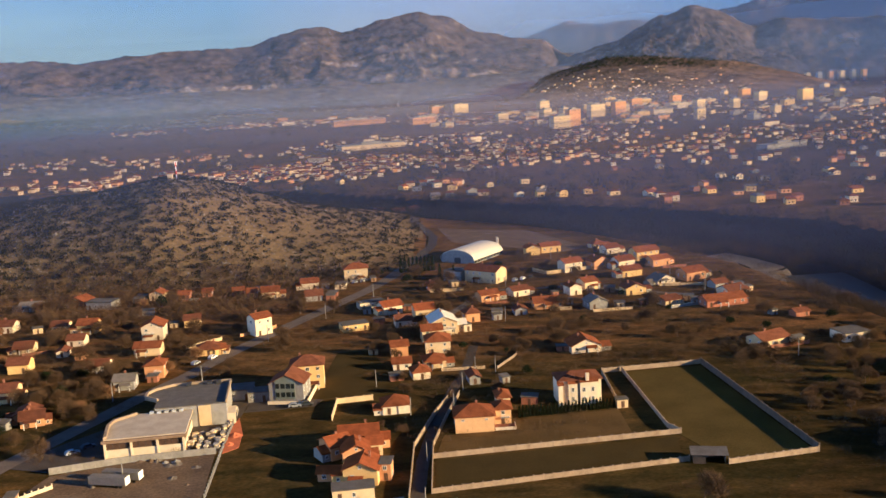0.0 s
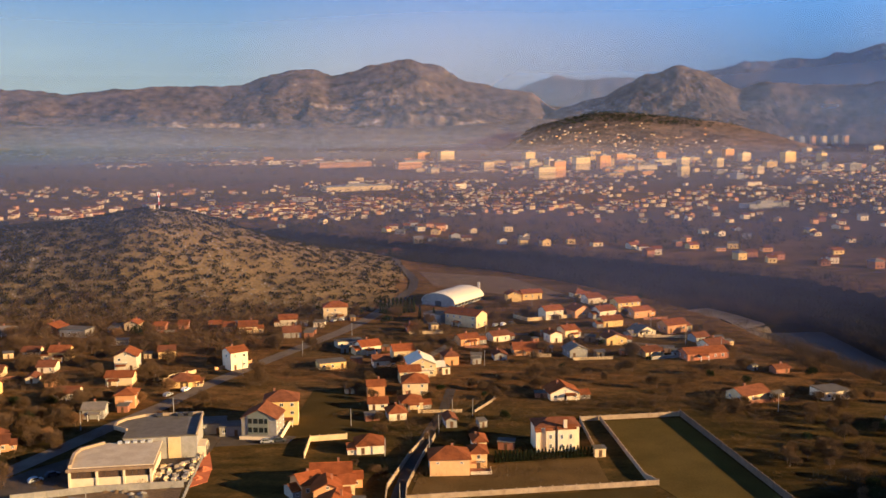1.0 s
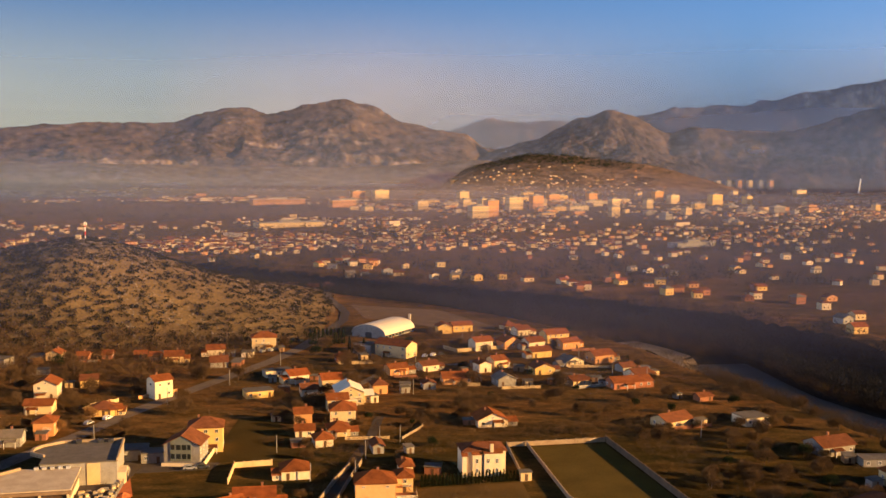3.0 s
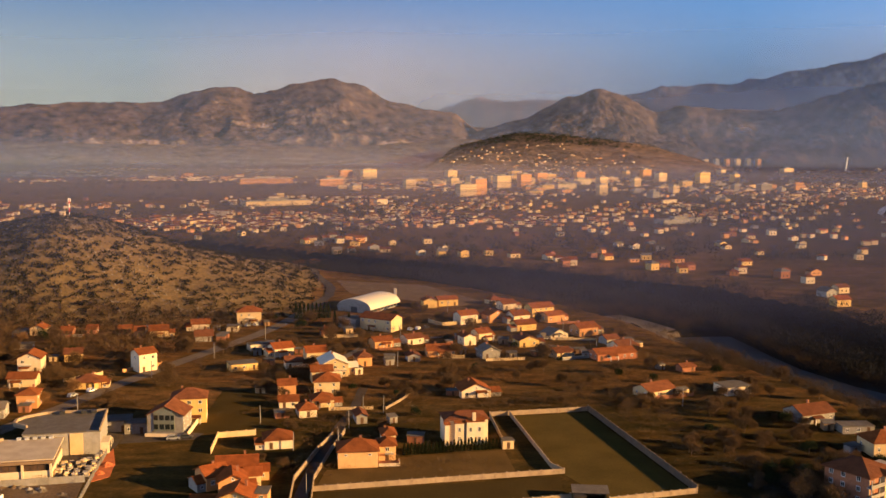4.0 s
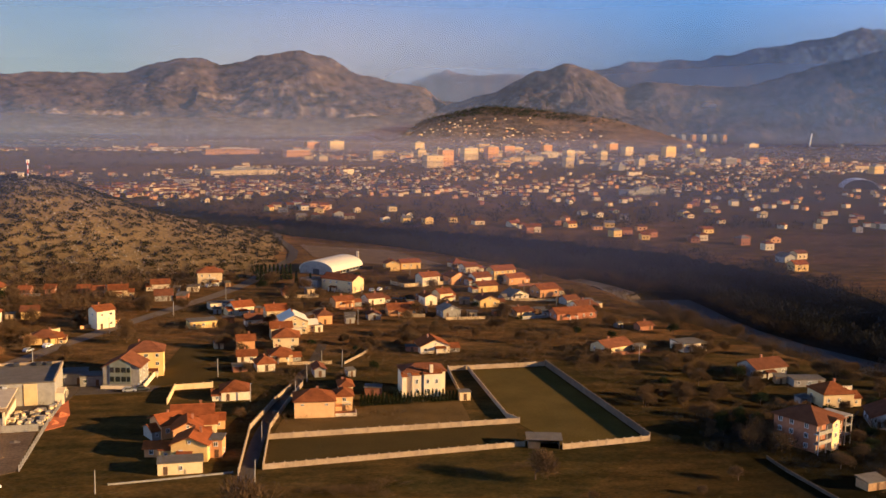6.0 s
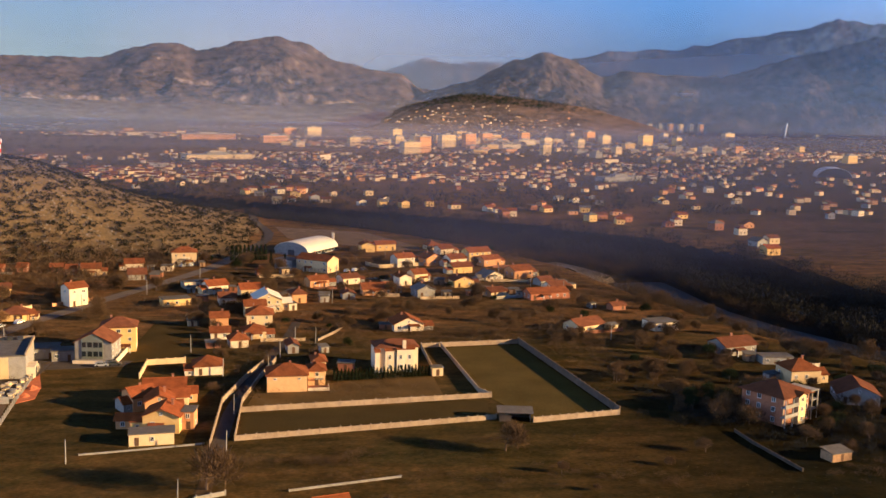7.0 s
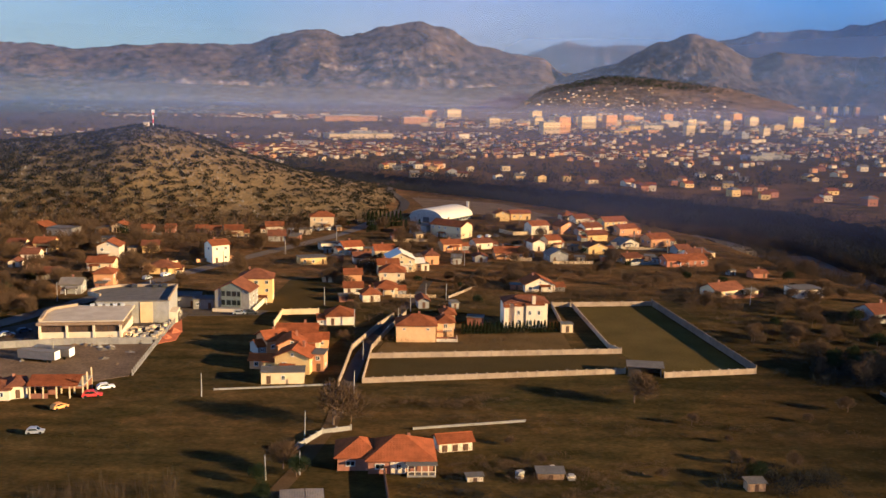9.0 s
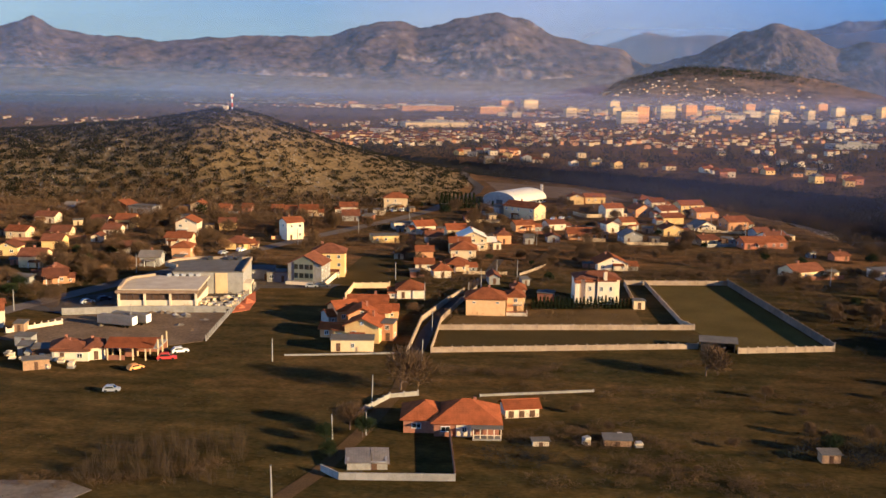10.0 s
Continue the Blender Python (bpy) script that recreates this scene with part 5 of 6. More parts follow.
# trees of the plain, too far to count
spots = []
while len(spots) < 4200:
    y = 760 + 2300 * rv.random() ** 1.3
    x = rv.uniform(-0.55, 0.55) * y
    d, side = river_place(x, y)
    if hill(x, y) > 0 or (y < 1100 and (d < 1.1 or (side < 0))):
        continue
    if noise.noise((x * 0.005, y * 0.005, 2.2)) > rv.uniform(-0.4, 0.4):
        spots.append((x, y, rv.uniform(0.9, 1.8)))
spots += [(x, y, rv.uniform(0.7, 1.4)) for x, y in TOWN_SPOTS]
thicket("plain_trees", spots, "woods", "dark tree belts and gardens over the plain", 30, 3.0, 2.2, 1.5, 0.25, "trees")
verts, faces = [], []
for _ in range(900):
    a = rv.gauss(0.2, 0.055)
    x, y, z = KNOLL_AT(a, rv.uniform(0.82, 1.0) if rv.random() < 0.8 else rv.uniform(0.1, 0.8))
    v, f = slivers(rv, 16, (x, y, z + 3), 5.0, 3.5, 2.6, 0.7)
    k = len(verts)
    verts += v
    faces += [(p + k, q + k, r + k) for p, q, r in f]
tagged(new("knoll_pines", mesh_of("knoll_pines", verts, faces, "evergreen")), "dark pines on the crest of the low hill", "trees", kind="stuff")
hedge = cypress(3, 3.6, 0.55)
hedge.matrix_basis = pose(20.0, 292.2, 0)
for i in range(1, 28):
    ob = copy_thing(hedge, pose(20.0 + i * 1.09, 292.2 + i * 0.16, 0, 0, 0, i * 47))
    s = rv.uniform(0.85, 1.1)
    ob.scale = (1, 1, s)
for i in range(9):
    ob = copy_thing(hedge, pose(-21 + i * 2.1, 523 + i * 0.4, 0, 0, 0, i * 31))
    ob.scale = (2.1, 2.1, 2.2)
for x, y in ((6, 500), (13, 497), (-1, 506)):
    copy_thing(hedge, pose(x, y, 0)).scale = (1.8, 1.8, 2.0)

# rough dry grass over the near fields
verts, faces = [], []
rw = random.Random(8)
while len(faces) < 14000:
    x, y = rw.uniform(-110, 130), 128 + 120 * rw.random() ** 1.5
    if noise.noise((x * 0.05, y * 0.09, 3.3)) < rw.uniform(-0.45, 0.35) or (-7 < x < 96 and y > 239) or (-66 < x < -14 and y > 234) or (-22 < x < 4 and 158 < y < 192) or (x < -64 and y > 214):
        continue
    z = ground_z(x, y)
    for _ in range(5):
        px, py, t, h = x + rw.gauss(0, 0.35), y + rw.gauss(0, 0.35), rw.uniform(0, 3.1), rw.uniform(0.08, 0.22)
        k = len(verts)
        verts += [(px - 0.12 * math.cos(t), py - 0.12 * math.sin(t), z - 0.02), (px + 0.12 * math.cos(t), py + 0.12 * math.sin(t), z - 0.02), (px + rw.gauss(0, 0.2), py + rw.gauss(0, 0.2), z + h)]
        faces.append((k, k + 1, k + 2))
tagged(new("dry_grass", mesh_of("dry_grass", verts, faces, "dry_grass")), "rough tufts of dry yellow-brown grass", "grass", kind="stuff")


# ---- fields and yards ----
patch("lawn", [(62.5, 274), (59.8, 331.5), (86, 334.5), (95, 255.5), (71, 250)], 0.06, "lawn", "short olive winter grass in the walled field", "lawn")
patch("lawn", [(-5.5, 265.5), (50.5, 272), (50.5, 295), (16, 290), (0, 281), (-3, 281)], 0.06, "brown_turf", "brown winter turf before the pink house", "lawn")
patch("lawn", [(-5.8, 243), (60, 254), (62, 270), (-5.6, 262)], 0.06, "lawn_dark", "dark olive strip between two walls", "lawn")
patch("lawn", [(-46, 320), (-42, 375), (-30, 378), (-22, 350), (-20, 322)], 0.06, "lawn_dark", "dark green paddock behind the houses", "field")
patch("pavement", [(-112, 266), (-92, 272.6), (-68.5, 275.6), (-65.6, 244), (-82, 232), (-118, 240)], 0.07, "yard_dirt", "brown gravelled storage yard", "yard")
patch("pavement", [(-128, 274), (-112, 268), (-68, 278), (-66, 326), (-82, 332), (-92, 322), (-116, 292)], 0.07, "dark_asphalt", "dark paved forecourt of the store", "yard")
patch("pavement", [(-66.4, 311), (-44, 313.5), (-42, 320), (-66, 326)], 0.075, "dark_asphalt", "paved parking before the apartments", "yard")
patch("red_earth", [(-66.5, 276), (-62.5, 280), (-63.5, 292), (-67, 306), (-68.3, 292)], 0.09, "red_earth", "spill of orange-red earth beside the yard fence", "earth")
patch("gravel", [(0, 668), (58, 640), (84, 575), (70, 560), (38, 585), (8, 612)], 0.07, "yard_dirt", "brown bare levelled ground by the sports hall", "earth")
ribbon("gravel", [(152, 572), (162, 550), (168, 530), (169, 512), (170, 494)], 34, 0.3, "gravel", "pale gravel bar beside the river", "gravel bar")


patch("gravel", [(-78, 143), (-78, 152), (-62, 153.5), (-56, 150), (-60, 142)], 0.06, "gravel", "pale gravel clearing in the rough grass", "gravel")


# ---- walls and fences ----
def fence(pts, h, step, wall="tan", label="low concrete panel wall with posts", post=0.3, rise=0.25, thick=0.16):
    """A wall of panels between posts along a line."""
    for (ax, ay), (bx, by) in zip(pts, pts[1:]):
        length = math.hypot(bx - ax, by - ay)
        n = max(1, round(length / step))
        s = length / n
        root = new("wall_fence")
        root.matrix_basis = pose(ax, ay, 0, 0, 0, math.degrees(math.atan2(by - ay, bx - ax)))
        tagged(root, label, "wall", "garden walls")
        bm = bmesh.new()
        box(bm, post / 2, s - post / 2, -thick / 2, thick / 2, -0.3, h)
        box(bm, post / 2, s - post / 2, -thick / 2 - 0.05, thick / 2 + 0.05, h, h + 0.08)
        panel = part("panel", bm, wall, root)
        bm = bmesh.new()
        box(bm, -post / 2, post / 2, -post / 2, post / 2, -0.3, h + rise)
        box(bm, -post / 2 - 0.04, post / 2 + 0.04, -post / 2 - 0.04, post / 2 + 0.04, h + rise, h + rise + 0.08)
        pm = part("post", bm, wall, root)
        for i in range(1, n):
            share("panel", panel.data, root, pose(i * s, 0, 0))
        for i in range(1, n + 1):
            share("post", pm.data, root, pose(i * s, 0, 0))


fence([(51.8, 332.4), (86.6, 336.6)], 1.5, 3.4)
fence([(86.8, 336.4), (95.9, 253.7)], 2.1, 3.4, "shaded_wall", "concrete panel wall with posts, darkened for its shaded face")
fence([(95.7, 253.5), (70.5, 248.6)], 1.4, 2.6)
fence([(61.0, 252.1), (-6.8, 240.4)], 1.3, 2.6)
fence([(-6.4, 263.6), (63.8, 272.2), (61.2, 277.5), (58.7, 332.6)], 1.4, 3.4, "tan", "pale tan garden wall with posts")
fence([(51.6, 331.1), (51.2, 297)], 1.5, 3.4)
fence([(-12.5, 236.7), (-11.6, 272), (-5.6, 298), (0.2, 317)], 1.6, 3.0, "tan", "tan rendered lane wall with posts")
fence([(-6.8, 241.5), (-6.2, 272.5), (-2, 295.7), (2.6, 316.6)], 1.4, 3.0, "tan", "tan rendered lane wall with posts")
fence([(-37.2, 298.8), (-37.0, 314.8), (-25.6, 316.9)], 1.7, 3.0, "cream", "cream rendered garden wall")
fence([(-64.8, 244.5), (-66.8, 276), (-68.4, 312)], 0.2, 2.2, "concrete", "low yard fence with pale posts", 0.32, 1.3, 0.1)
fence([(-112.4, 267.1), (-92, 273.1), (-68.3, 276.2)], 1.9, 3.0, "concrete", "grey concrete retaining wall of the yard", 0.2, 0.05)
fence([(-118, 246), (-108, 257), (-89.5, 258.4)][:2], 1.0, 1.8, "white", "low white post fence by the road", 0.3, 0.5, 0.08)
fence([(-20.3, 161.5), (-16.7, 158.3), (2.9, 159.6)], 1.2, 3.0, "concrete", "grey concrete front wall of the farmyard", 0.2, 0.05)
fence([(2.9, 159.9), (0.9, 180.5)], 1.7, 3.0, "dark_wood", "dark boarded yard fence", 0.2, 0.05)
fence([(-13, 203.1), (-7.2, 205.7)], 0.9, 2.6, "concrete", "low stone field wall")
fence([(6.2, 206.4), (30.9, 212.4), (60, 219)][:2], 0.45, 3.2, "concrete", "low stone field wall", 0.25, 0.05)
fence([(-13, 203), (-19, 190)], 1.0, 2.6, "concrete", "low stone field wall")
fence([(-42, 233), (-31, 235), (-14, 238.5)], 0.35, 2.6, "concrete", "low concrete kerb wall before the garage", 0.16, 0.05)
# Dark colour puts in the shade on this wall's visible side.
fence([(121.4, 236.5), (121.8, 227.5), (124.7, 207.4)], 0.8, 2.4, "dark_wall", "wall below the villa, darkened for its shaded side", 0.3, 0.1)
fence([(-46.5, 316), (-45.5, 332)], 1.6, 3.0, "white", "white garden wall beside the apartments")
fence([(47, 510), (53, 500), (78, 509)], 1.7, 4.0, "cream", "cream rendered street wall")
fence([(-92, 404), (-104, 393)], 1.3, 3.0, "cream", "cream rendered garden wall")
fence([(-85, 408), (-72, 420)], 1.2, 3.0, "orange", "orange rendered garden wall")
fence([(17, 344), (24, 357), (27, 366)], 0.8, 3.0, "tan", "low tan garden wall")


# ---- the store by the road ----
def store():
    root = tagged(new("store_building"), "long cream store with dark window band and curved flat roof", "store")
    root.matrix_basis = pose(-90.2, 288.6, 0, 0, 0, 7.1)
    bm = bmesh.new()
    box(bm, -11.2, 11.2, -10.5, 10, -0.3, 2.5)
    part("wall", bm, "white", root)
    bm = bmesh.new()
    box(bm, -10.9, 10.9, -10.2, 9.8, 2.5, 4.8)
    part("window_band", bm, "brown_band", root, "brown recessed band of windows")
    bm = bmesh.new()
    box(bm, -11.8, 11.8, -11.4, -10.6, 4.7, 5.5)
    box(bm, -11.8, -11.2, -10.6, 9, 4.7, 5.5)
    part("canopy", bm, "fascia_brown", root, "brown roof fascia")
    bm = bmesh.new()
    pts = [(-8.5, -10.6), (11.8, -10.6), (11.8, 10.4), (-5.0, 10.4), (-8.8, 7.1), (-11.2, 5.0), (-12.2, 0.5), (-11.8, -4.0), (-11.2, -10.6)]
    slab(bm, [(x, y, 5.8) for x, y in pts], 0.5)
    part("roof", bm, "pale_roof", root)
    bm = bmesh.new()
    for (ax, ay), (bx, by) in zip(pts[3:], pts[4:]):
        slab(bm, [(ax, ay, 6.5), (bx, by, 6.5), (bx * 0.93, by * 0.93, 6.5), (ax * 0.93, ay * 0.93, 6.5)], 1.6)
    part("parapet", bm, "tan", root, "pale tan curved parapet")
    for i in range(4):
        x = -11 + i * 7.33
        bm = bmesh.new()
        box(bm, x - 0.3, x + 0.3, -10.85, -10.2, -0.2, 4.72)
        part("pillar", bm, "white", root)
    for i in range(12):
        bm = bmesh.new()
        box(bm, -10.7 + i * 1.83, -10.62 + i * 1.83, -10.28, -10.2, 2.5, 4.72)
        part("mullion", bm, "dark_metal", root)
    for i in range(5):
        bm = bmesh.new()
        x = -1 + i * 2.2
        box(bm, x, x + 1.2, 8.8, 9.8, 5.8, 6.5)
        part("roof_vent", bm, "sheet_metal", root)


def store_back():
    root = tagged(new("store_building"), "tall grey store wing with parapet and rooftop units", "store")
    root.matrix_basis = pose(-82.0, 311.0, 0, 0, 0, 7.1)
    bm = bmesh.new()
    box(bm, -10.5, 11, -11, 11, -0.3, 6.9)
    part("wall", bm, "grey", root)
    bm = bmesh.new()
    pts = [(11.2, 11.2), (-7, 11.2), (-9.5, 9.8), (-13, 7.5), (-15, 4), (-15, 0), (-10.7, -4)]
    slab(bm, [(11.2, -11.2, 7.1), *[(x, y, 7.1) for x, y in pts], (-10.7, -11.2, 7.1)], 0.3)
    part("roof", bm, "roof_felt", root)
    bm = bmesh.new()
    for (ax, ay), (bx, by) in zip(pts, pts[1:]):
        slab(bm, [(ax, ay, 7.9), (bx, by, 7.9), (bx * 0.95, by * 0.95, 7.9), (ax * 0.95, ay * 0.95, 7.9)], 1.3)
    box(bm, 10.8, 11.3, -11.2, 11.2, 6.9, 7.9)
    part("parapet", bm, "tan", root, "pale parapet")
    bm = bmesh.new()
    box(bm, 2.5, 6.2, -11.25, -10.9, 0.2, 6.6)
    part("facade_panel", bm, "cream", root, "pale cream facade panel")
    for i, x in enumerate((-3, 3.5, 6.5)):
        bm = bmesh.new()
        box(bm, x, x + 1.6, 9.0, 10.2, 7.1, 8.2)
        part("roof_unit", bm, "dark_metal", root)
    bm = bmesh.new()
    box(bm, 11, 13.5, -11, -4, 0, 3.4)
    part("loading_bay", bm, "white", root)
    bm = bmesh.new()
    box(bm, 13.5, 13.56, -10, -5.5, 0.2, 2.8)
    part("door", bm, "dark_metal", root)


def goods(x, y, seed):
    rnd = random.Random(seed)
    root = tagged(new("stone_stack"), "stack of pale stone slabs and pallets for sale", "stacked goods", "stacked goods in the yard")
    root.matrix_basis = pose(x, y, 0, 0, 0, rnd.uniform(-20, 40))
    z = 0.0
    for i in range(rnd.randint(2, 4)):
        h = rnd.uniform(0.25, 0.5)
        w, d = rnd.uniform(0.4, 0.85), rnd.uniform(0.4, 0.7)
        bm = bmesh.new()
        box(bm, -w, w, -d, d, z, z + h)
        bmesh.ops.bevel(bm, geom=bm.edges[:], offset=0.04, segments=1, affect="EDGES")
        part("slab", bm, rnd.choice(("white", "cream", "concrete")), root)
        z += h


store()
store_back()
for i in range(26):
    goods(-77 + rv.uniform(-1, 8.5), 280 + rv.uniform(0, 16), i)
for i in range(14):
    goods(-68.8 + rv.uniform(-1.2, 0.6), 282 + i * 2.4, 50 + i)


# ---- apartments with grey front ----
def apartments():
    root = tagged(new("apartment_house"), "grey-tan three-storey gabled apartments with grey window panel", "apartment house")
    root.matrix_basis = pose(-53.0, 322.8, 0, 0, 0, -7)
    w, d, h = 11.4, 10.0, 6.8
    wall_block(root, "gy", w, d, h, "concrete", 0.5)
    roof_parts(root, "gy", w, d, h, "brown", 0.5, 0.5)
    bm = bmesh.new()
    prism(bm, [(-3.6, 1.6), (3.0, 1.6), (3.0, 8.2), (-0.3, 9.4), (-3.6, 8.0)], -d / 2 - 0.25, -d / 2 + 0.05)
    bmesh.ops.recalc_face_normals(bm, faces=bm.faces[:])
    part("front_panel", bm, "panel_grey", root, "grey-green projecting window panel")
    for z in (3.1, 6.0):
        for x, ww in ((-2.8, 1.2), (-1.0, 1.4), (0.8, 1.4), (2.35, 1.0)):
            bm = bmesh.new()
            box(bm, x - ww / 2, x + ww / 2, -d / 2 - 0.3, -d / 2 - 0.2, z - 0.8, z + 0.8)
            part("window", bm, "glass", root, "dark frameless window")
    bm = bmesh.new()
    box(bm, -w / 2 - 0.5, w / 2 + 0.3, -d / 2 - 1.0, -d / 2 - 0.8, -0.2, 1.1)
    part("low_wall", bm, "white", root)
    for y in (-4, 0, 4):
        for z in (1.6, 4.6):
            add_window(root, pose(w / 2, y, z, 0, 0, 90), 1.2, 1.3)
            add_window(root, pose(-w / 2, y, z, 0, 0, -90), 1.2, 1.3)


apartments()
house(-48.6, 336.5, 5, 11.0, 9.0, 8.3, "hip", "yellow", "brown")
house(-70.5, 327.5, 5, 9.0, 8.0, 3.4, "flat", "grey", "none")
house(-63.5, 324.0, 5, 7.0, 6.0, 3.2, "flat", "concrete", "none")

# ---- orange houses on the lane ----
house(-24.7, 251.9, -6, 9.0, 8.6, 4.4, "gy", "yellow", "bright")
house(-18.6, 252.6, -6, 3.0, 5.0, 4.6, "flat", "orange", "none")
house(-27.6, 265.6, 8, 7.4, 7.6, 4.0, "gy", "orange", "bright")
house(-33.4, 270.6, 30, 6.6, 8.0, 4.0, "gx", "orange", "bright")
house(-27.4, 277.2, 4, 11.0, 8.4, 4.2, "gx", "orange", "bright")
house(-22.6, 271.4, 4, 4.2, 6.4, 3.4, "gx", "cream", "bright")
house(-33.4, 254.0, -3, 6.4, 4.4, 2.4, "gx", "orange", "bright")
house(-26.6, 241.4, 6, 10.5, 5.2, 2.9, "flat", "cream", "none")

house(-1.5, 400.0, 8, 10.5, 13.0, 5.2, "gy", "cream", "white_sheet")
house(-6.0, 388.0, 8, 8.0, 7.0, 4.6, "gx", "cream", "red")

# ---- pink house, white house, guard hut ----
house(6.0, 286.4, 1, 11.4, 9.4, 4.9, "hip", "peach", "red", True)
house(14.6, 291.0, 1, 5.0, 7.0, 4.6, "hip", "peach", "red")


def terrace():
    root = tagged(new("terrace"), "low tiled terrace with parapet beside the house", "terrace")
    root.matrix_basis = pose(15.2, 284.5, 0, 0, 0, 1)
    bm = bmesh.new()
    box(bm, -3.2, 2.8, -2, 2, -0.2, 0.5)
    part("deck", bm, "brick", root)
    bm = bmesh.new()
    box(bm, -3.2, 2.8, -2.15, -2, -0.2, 1.0)
    box(bm, 2.8, 2.95, -2.15, 2, -0.2, 1.0)
    part("parapet", bm, "white", root)


terrace()


def white_house():
    root = tagged(new("house"), "tall white house with projecting bays and red roof", "house", "village houses")
    root.matrix_basis = pose(39.6, 306.6, 0, 0, 0, 4)
    wall_block(root, "hip", 13.4, 9.0, 7.7, "white")
    roof_parts(root, "hip", 13.4, 9.0, 7.7, "brown", 0.5, 0.3)
    for x0, x1, z1, y1 in ((-7.0, -5.6, 6.6, -5.6), (-3.8, -1.0, 6.9, -5.4), (-0.2, 5.2, 7.3, -5.8)):
        bm = bmesh.new()
        box(bm, x0, x1, y1, -4.4, -0.3, z1)
        part("bay", bm, "white", root)
        bm = bmesh.new()
        slab(bm, [(x0 - 0.3, y1 - 0.4, z1 + 0.2), (x1 + 0.3, y1 - 0.4, z1 + 0.2), (x1 + 0.3, -4, z1 + 1.0), (x0 - 0.3, -4, z1 + 1.0)], 0.2)
        part("bay_roof", bm, "red", root)
    bm = bmesh.new()
    box(bm, 1.6, 2.6, -5.9, -4.9, 7.3, 10.4)
    part("chimney", bm, "white", root)
    bm = bmesh.new()
    slab(bm, [(1.3, -6.2, 10.6), (2.9, -6.2, 10.6), (2.9, -4.6, 10.6), (1.3, -4.6, 10.6)], 0.2)
    part("chimney_cap", bm, "red", root)
    for x in (-2.4, 1.0, 3.8):
        for z in (1.9, 4.9):
            add_window(root, pose(x, -5.4 if x < -1 else -5.8, z), 0.9, 1.5)
    for z in (1.9, 4.9):
        add_window(root, pose(6.7, -1, z, 0, 0, 90), 1.2, 1.4)


white_house()
house(51.8, 297.4, 5, 3.4, 3.0, 2.6, "flat", "cream", "none")


def field_shed():
    root = tagged(new("field_shed"), "small grey shed with flat roof at the field wall", "shed")
    root.matrix_basis = pose(66.0, 251.6, 0, 0, 0, -10)
    bm = bmesh.new()
    box(bm, -4.2, 4.2, 2.0, 2.2, -0.2, 2.6)
    box(bm, -4.2, -4.0, -2.2, 2.0, -0.2, 2.6)
    box(bm, 4.0, 4.2, -2.2, 2.0, -0.2, 2.6)
    box(bm, -4.0, -1.0, -2.2, -2.0, -0.2, 2.6)
    part("wall", bm, "dark_wall", root)
    bm = bmesh.new()
    slab(bm, [(-4.8, -2.8, 2.7), (4.8, -2.8, 2.7), (4.8, 2.8, 2.95), (-4.8, 2.8, 2.95)], 0.2)
    part("roof", bm, "roof_felt", root)


field_shed()


# ---- sports hall ----
def hall():
    root = tagged(new("sports_hall"), "white barrel-vaulted sports hall with grey end wall", "hall")
    root.matrix_basis = pose(17.9, 556.4, 0, 0, 0, -33.5)
    w, d, h = 21.0, 31.0, 7.0
    arc = [(w / 2 * math.cos(t), 2.0 + (h - 2.0) * math.sin(t)) for t in [math.pi * i / 24 for i in range(25)]]
    bm = bmesh.new()
    prism(bm, [(w / 2, -0.4), *arc, (-w / 2, -0.4)], -d / 2, d / 2)
    bmesh.ops.recalc_face_normals(bm, faces=bm.faces[:])
    part("wall", bm, "grey", root, "grey curved end wall")
    bm = bmesh.new()
    for (ax, az), (bx, bz) in zip(arc, arc[1:]):
        slab(bm, [(ax * 1.02, -d / 2 - 0.4, az + 0.3), (ax * 1.02, d / 2 + 0.4, az + 0.3), (bx * 1.02, d / 2 + 0.4, bz + 0.3), (bx * 1.02, -d / 2 - 0.4, bz + 0.3)], 0.25)
    part("roof", bm, "white_sheet", root, "white membrane vault")
    bm = bmesh.new()
    box(bm, 6.5, 8.0, d / 2 + 0.4, d / 2 + 0.9, -0.3, 9.5)
    part("sign_fin", bm, "white", root, "tall white fin")
    bm = bmesh.new()
    box(bm, -2.0, 2.0, -d / 2 - 0.08, -d / 2 + 0.02, 0, 3.0)
    part("door", bm, "dark_metal", root)
    for i in range(9):
        bm = bmesh.new()
        y = -d / 2 + 1.5 + i * 3.5
        box(bm, w / 2 + 0.0, w / 2 + 0.12, y - 1.2, y + 1.2, 0.6, 1.9)
        part("window", bm, "glass", root)


hall()
house(21.8, 493.4, -36, 18.2, 10.0, 6.0, "gx", "cream", "red")
house(8.0, 501.0, -40, 11.0, 9.0, 4.8, "flat", "grey", "none")


